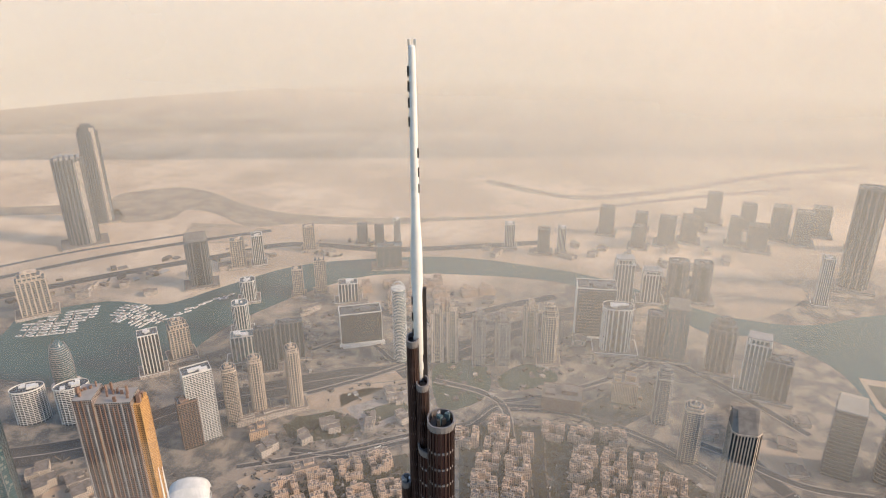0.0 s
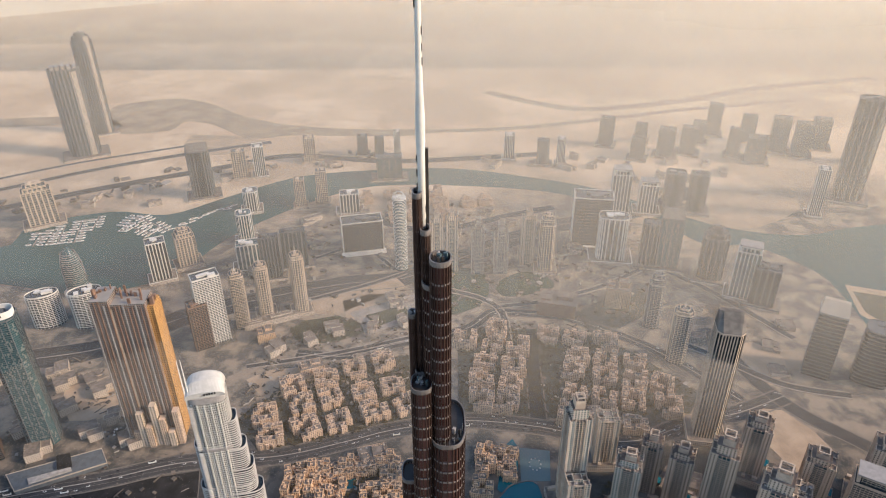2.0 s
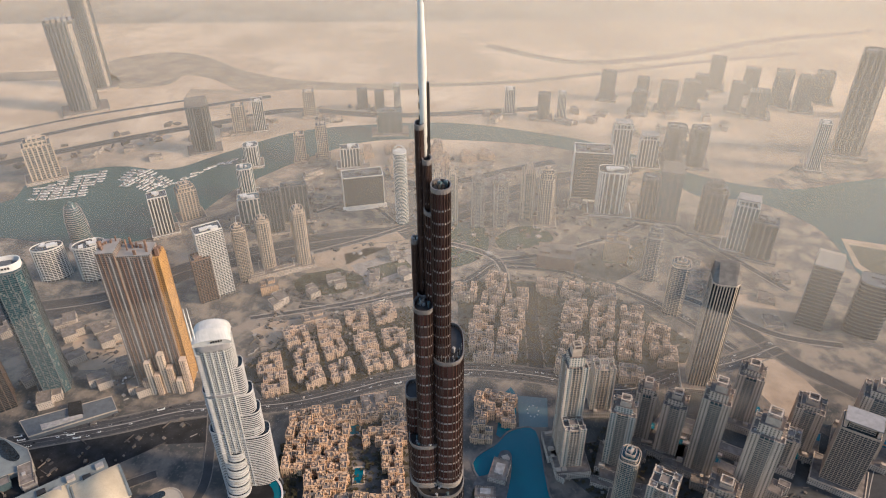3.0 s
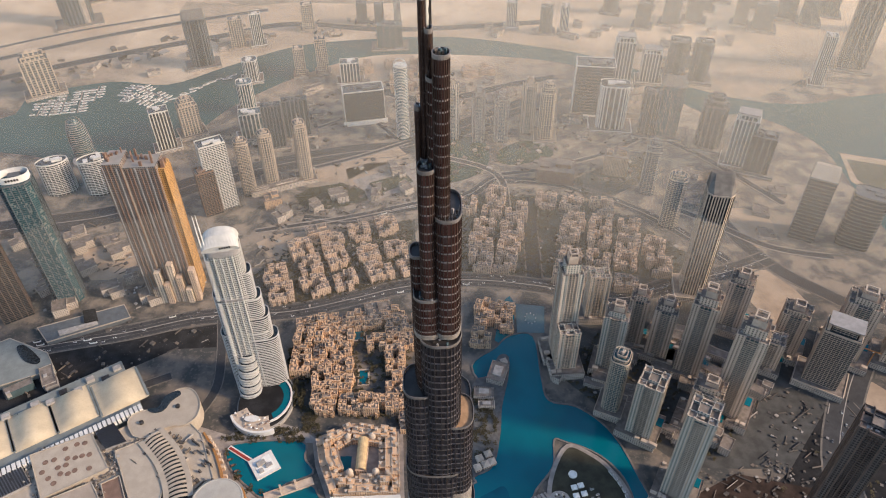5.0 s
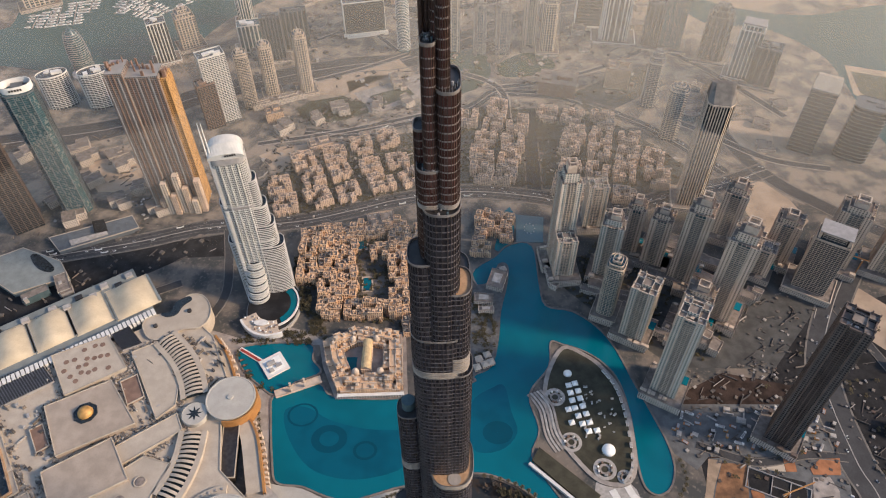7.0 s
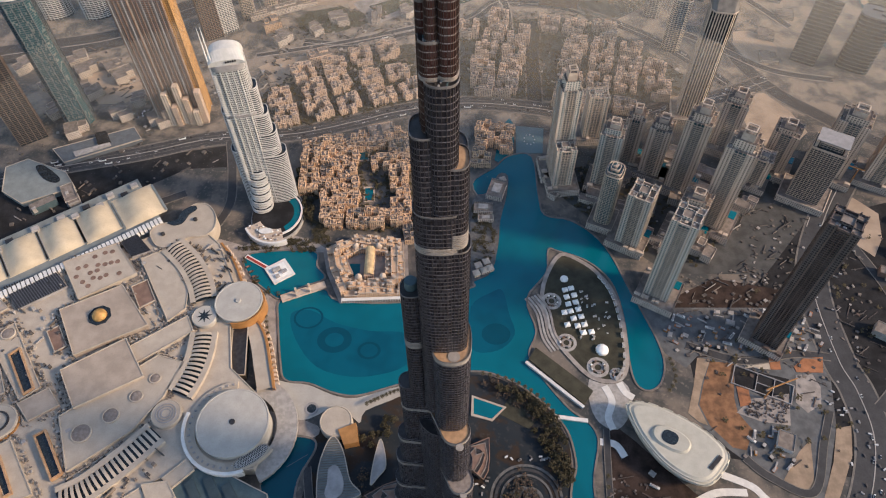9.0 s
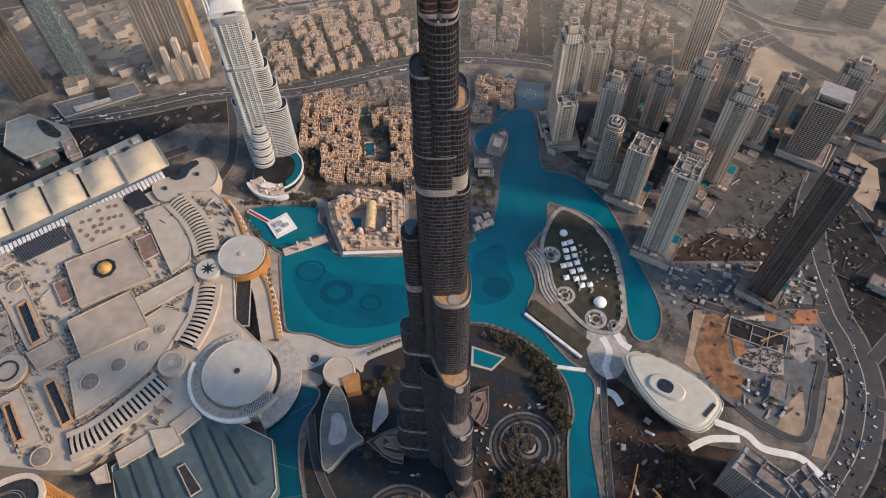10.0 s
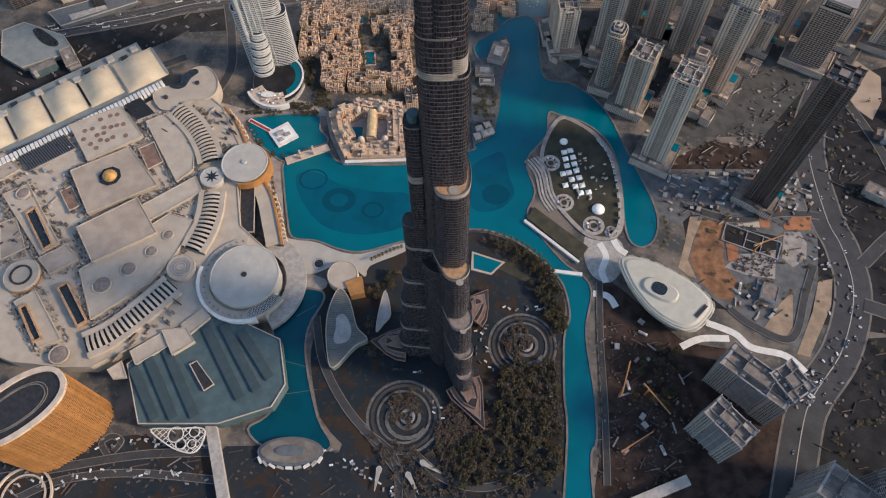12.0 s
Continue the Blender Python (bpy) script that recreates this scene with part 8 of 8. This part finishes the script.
for k in range(4):
    r = random.Random(200 + k)
    t = thing("service_building", 0, -9000, 0, 0, "low dark-roofed service building in the yards", "building", "service buildings")
    for j in range(2):
        wing(t, r.uniform(-12, 12), r.uniform(-8, 8), r.uniform(22, 46), r.uniform(14, 26), r.uniform(6, 13), (TEALROOF, GREYR, CONCRETE, COPPER)[(k + j) % 4])
    bm = bmesh.new()
    box(bm, 4, 2, 5, 6, 5, 9)
    part("roof_unit", bm, CONCRETE, t)
    yards.append(t)
place(yards, [(-900, 330), (-660, 430), (-440, 565), (-360, 565), (-360, 600), (-520, 560), (-680, 515), (-900, 430)], 74, 33, 211, 0.25, 34, 4)
place(yards, [(600, 40), (880, 80), (900, 400), (700, 430), (600, 300)], 80, -30, 212, 0.35, 40, 10)
place(yards, [(480, -300), (800, -300), (800, 0), (580, 0)], 90, -30, 213, 0.35, 40, 10)
discard(yards)
strew([[(330, 60), (560, 20), (900, 60), (900, 420), (560, 430), (350, 220)], [(300, -320), (800, -320), (800, 40), (480, 10), (420, -90)]], 300, 214, 5, 1.8, 24, SITEBITS)
ROADS2 = []
for line, w in (([(560, 120), (640, 180), (760, 210), (900, 200)], 16), ([(545, 60), (700, 0), (900, -60)], 18), ([(600, 440), (640, 300), (640, 180), (620, 40), (560, -120)], 12), ([(330, 215), (400, 190), (470, 200), (520, 195)], 10), ([(-420, 500), (-560, 430), (-760, 330), (-900, 270)], 14), ([(-370, 620), (-352, 540), (-345, 470), (-372, 400)], 13)):
    l = smooth_line(line, False, 6)
    lift += 0.04
    bm = bmesh.new()
    ribbon(bm, l, w, 0.05, lift - 0.6)
    tagged(part("road", bm, ASPHALT), "dark side road between the yards", "road", kind="structure")
    for s in (-1, 1):
        bm = bmesh.new()
        edge = []
        for i, p in enumerate(l):
            d = (Vector(l[min(i + 1, len(l) - 1)]) - Vector(l[max(i - 1, 0)])).normalized()
            edge.append((p[0] - d.y * s * (w / 2 + 0.7), p[1] + d.x * s * (w / 2 + 0.7)))
        ribbon(bm, edge, 1.4, 0.05, lift - 0.4)
        tagged(part("pavement", bm, KERB), "pale kerb of a side road", "pavement", kind="structure")
bm = bmesh.new()
r = random.Random(41)
for poly, n in (([(330, 60), (560, 20), (900, 60), (900, 420), (560, 430), (350, 220)], 260), ([(300, -320), (800, -320), (800, 40), (480, 10), (420, -90)], 300), ([(-200, -420), (140, -420), (140, -190), (-200, -190)], 400), ([(-40, -130), (40, -150), (130, -120), (130, 20), (70, 60), (60, -60)], 140)):
    xs, ys = [p[0] for p in poly], [p[1] for p in poly]
    for k in range(n):
        p = (r.uniform(min(xs), max(xs)), r.uniform(min(ys), max(ys)))
        if inside(p, poly) and clear_of_roads(p, 26):
            for j in range(9):
                q = r.uniform(0.8, 1.9)
                c = Vector((p[0] + r.uniform(-3, 3), p[1] + r.uniform(-3, 3), r.uniform(0.8, 5)))
                bm.faces.new([bm.verts.new(c + Vector(v) * q) for v in ((-1, -0.3, 0.1), (0.2, -1, 0.5), (1, 0.2, 0), (-0.1, 1, 0.6))])
tagged(part("shrubbery", bm, LEAF), "dark trees and shrubs along the roads", "greenery", kind="stuff")


# ---- planting round the skyscraper, too fine to tell apart ----
def thicket(polys, label, seed, mat):
    r = random.Random(seed)
    verts, faces = [], []
    for poly, n in polys:
        xs, ys = [p[0] for p in poly], [p[1] for p in poly]
        for k in range(n):
            p = (r.uniform(min(xs), max(xs)), r.uniform(min(ys), max(ys)))
            if not inside(p, poly):
                continue
            tall = r.uniform(2.5, 7.0)
            for j in range(16):
                q = r.uniform(0.6, 1.5)
                c = Vector((p[0] + r.gauss(0, 1.7), p[1] + r.gauss(0, 1.7), r.uniform(0.5, tall)))
                turn = r.uniform(0, 6.28)
                i = len(verts)
                for x, y, z in ((-1, -0.3, 0.1), (0.2, -1, 0.5), (1, 0.2, 0), (-0.1, 1, 0.6)):
                    verts.append(c + Vector((x * math.cos(turn) - y * math.sin(turn), x * math.sin(turn) + y * math.cos(turn), z)) * q)
                faces.append((i, i + 1, i + 2, i + 3))
    me = bpy.data.meshes.new("shrubbery")
    me.from_pydata(verts, [], faces)
    me.materials.append(mat)
    tagged(new("shrubbery", me), label, "greenery", kind="stuff")


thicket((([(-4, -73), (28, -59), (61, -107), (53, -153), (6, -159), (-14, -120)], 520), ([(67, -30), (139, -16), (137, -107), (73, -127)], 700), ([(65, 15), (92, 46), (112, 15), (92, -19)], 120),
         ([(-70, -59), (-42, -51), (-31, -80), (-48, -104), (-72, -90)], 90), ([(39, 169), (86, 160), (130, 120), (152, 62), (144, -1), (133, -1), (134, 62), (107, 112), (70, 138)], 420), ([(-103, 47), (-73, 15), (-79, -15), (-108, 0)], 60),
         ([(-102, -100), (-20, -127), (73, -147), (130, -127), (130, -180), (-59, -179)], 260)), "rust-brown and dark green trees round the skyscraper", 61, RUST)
thicket((([(-349, 717), (-273, 813), (-152, 870), (-55, 890), (-45, 722), (-154, 678), (-291, 646)], 420), ([(33, 966), (260, 968), (372, 885), (455, 776), (404, 700), (175, 722), (28, 732)], 600),
         ([(-303, 969), (-280, 998), (-213, 1017), (-163, 989), (-153, 959), (-202, 932), (-256, 923), (-287, 938)], 160), ([(255, 1012), (419, 1116), (475, 1051), (310, 936)], 200)), "dark green street trees between the low flats", 63, LEAF)
thicket((([(44, 470), (76, 470), (80, 400), (70, 360), (44, 350)], 120), ([(-240, 300), (-262, 318), (-290, 345), (-300, 372), (-312, 360), (-262, 300)], 40), ([(-313, 385), (-282, 419), (-187, 395), (-199, 379), (-277, 380)], 160), ([(-209, 441), (-185, 429), (-173, 384), (-200, 390)], 80), ([(-229, 797), (-152, 860), (-59, 795), (-129, 722)], 200)), "dark trees along the lakeside walks", 62, LEAF)
r = random.Random(77)
bm = bmesh.new()
for line, n, wide in (([(-32, -52), (-11, -73), (-14, -100)], 10, 6), ([(48, 38), (43, 7), (53, -23)], 14, 8), ([(74, 58), (126, 56)], 12, 6), ([(-64, -26), (-32, -30)], 8, 3), ([(-515, -146), (-453, -126), (-367, -113), (-277, -120)], 60, 14),
                      ([(-501, -171), (-392, -153), (-271, -159)], 50, 14), ([(-155, -127), (-100, -147), (-65, -178)], 30, 12), ([(422, -60), (457, -31), (433, -74)], 44, 10), ([(501, 144), (521, 76), (489, -17), (443, -60)], 50, 22), ([(-559, 682), (-496, 711), (-426, 718)], 60, 14)):
    l = smooth_line(line, False, 12)
    for k in range(n):
        p = l[r.randrange(len(l))]
        box(bm, p[0] + r.uniform(-wide, wide), p[1] + r.uniform(-wide, wide) * 0.6, 0.3, 4.4, 1.9, 1.5, r.choice((0, 90, 30, -40)) + r.uniform(-10, 10))
tagged(part("parked_cars", bm, CARBITS), "small pale and dark cars parked along the drives", "cars", kind="stuff")
# roof plant on the mall, too small to tell apart
bm = bmesh.new()
for poly, n in (([(-525, 252), (-404, 408), (-341, 369), (-401, 251), (-465, 167), (-517, 124)], 110), ([(-649, 253), (-551, 323), (-525, 252), (-524, 124), (-607, 115)], 110), ([(-426, 386), (-319, 369), (-291, 290), (-323, 280), (-356, 332)], 110), ([(-438, 17), (-344, 64), (-339, 40), (-408, -21)], 70)):
    xs, ys = [p[0] for p in poly], [p[1] for p in poly]
    for k in range(n):
        p = (r.uniform(min(xs), max(xs)), r.uniform(min(ys), max(ys)))
        if inside(p, poly):
            long = r.random() < 0.25
            box(bm, p[0], p[1], 18, r.uniform(6, 16) if long else r.uniform(1.5, 4.5), r.uniform(0.7, 1.4) if long else r.uniform(1.5, 4.5), r.uniform(5.5, 10.5), -34 + r.choice((0, 90)))
tagged(part("roof_plant", bm, CLUTTER), "small air-handling units and ducts on the mall roofs", "roof plant", kind="stuff")
shelter = thing("drop_canopy", 0, -9000, 0, 0, "white drop-shaped canopy on a drive", "canopy", "drop canopies")
bm = bmesh.new()
drop = smooth_line([(-14, 0), (-6, -1.4), (6, -2.6), (12, -3.6), (15.5, 0), (12, 3.6), (6, 2.6), (-6, 1.4)], True, 4)
slab(bm, ccw(drop), 3.6, 4.2)
part("roof", bm, CONCRETE, shelter)
for x in (-5, 10):
    bm = bmesh.new()
    turned(bm, [(0.4, 0), (0.3, 3.7)], 8, x, 0)
    part("post", bm, DARKST, shelter)
for p, a in (((128, -61), 95), ((-18, -146), 150), ((-81, -159), 80), ((-39, -164), 120)):
    copy_thing(shelter, pose(*p, 0.2, 0, 0, a))
discard([shelter])
for line in ([(-196, 47), (-171, 63)], [(-204, -14), (-175, -22)], [(-210, -58), (-161, -51)]):
    bm = bmesh.new()
    ribbon(bm, line, 0.8, 0.2, 0.5)
    tagged(part("trim", bm, TEALROOF), "thin sunken weir line across the teal pool", "weir", kind="structure")
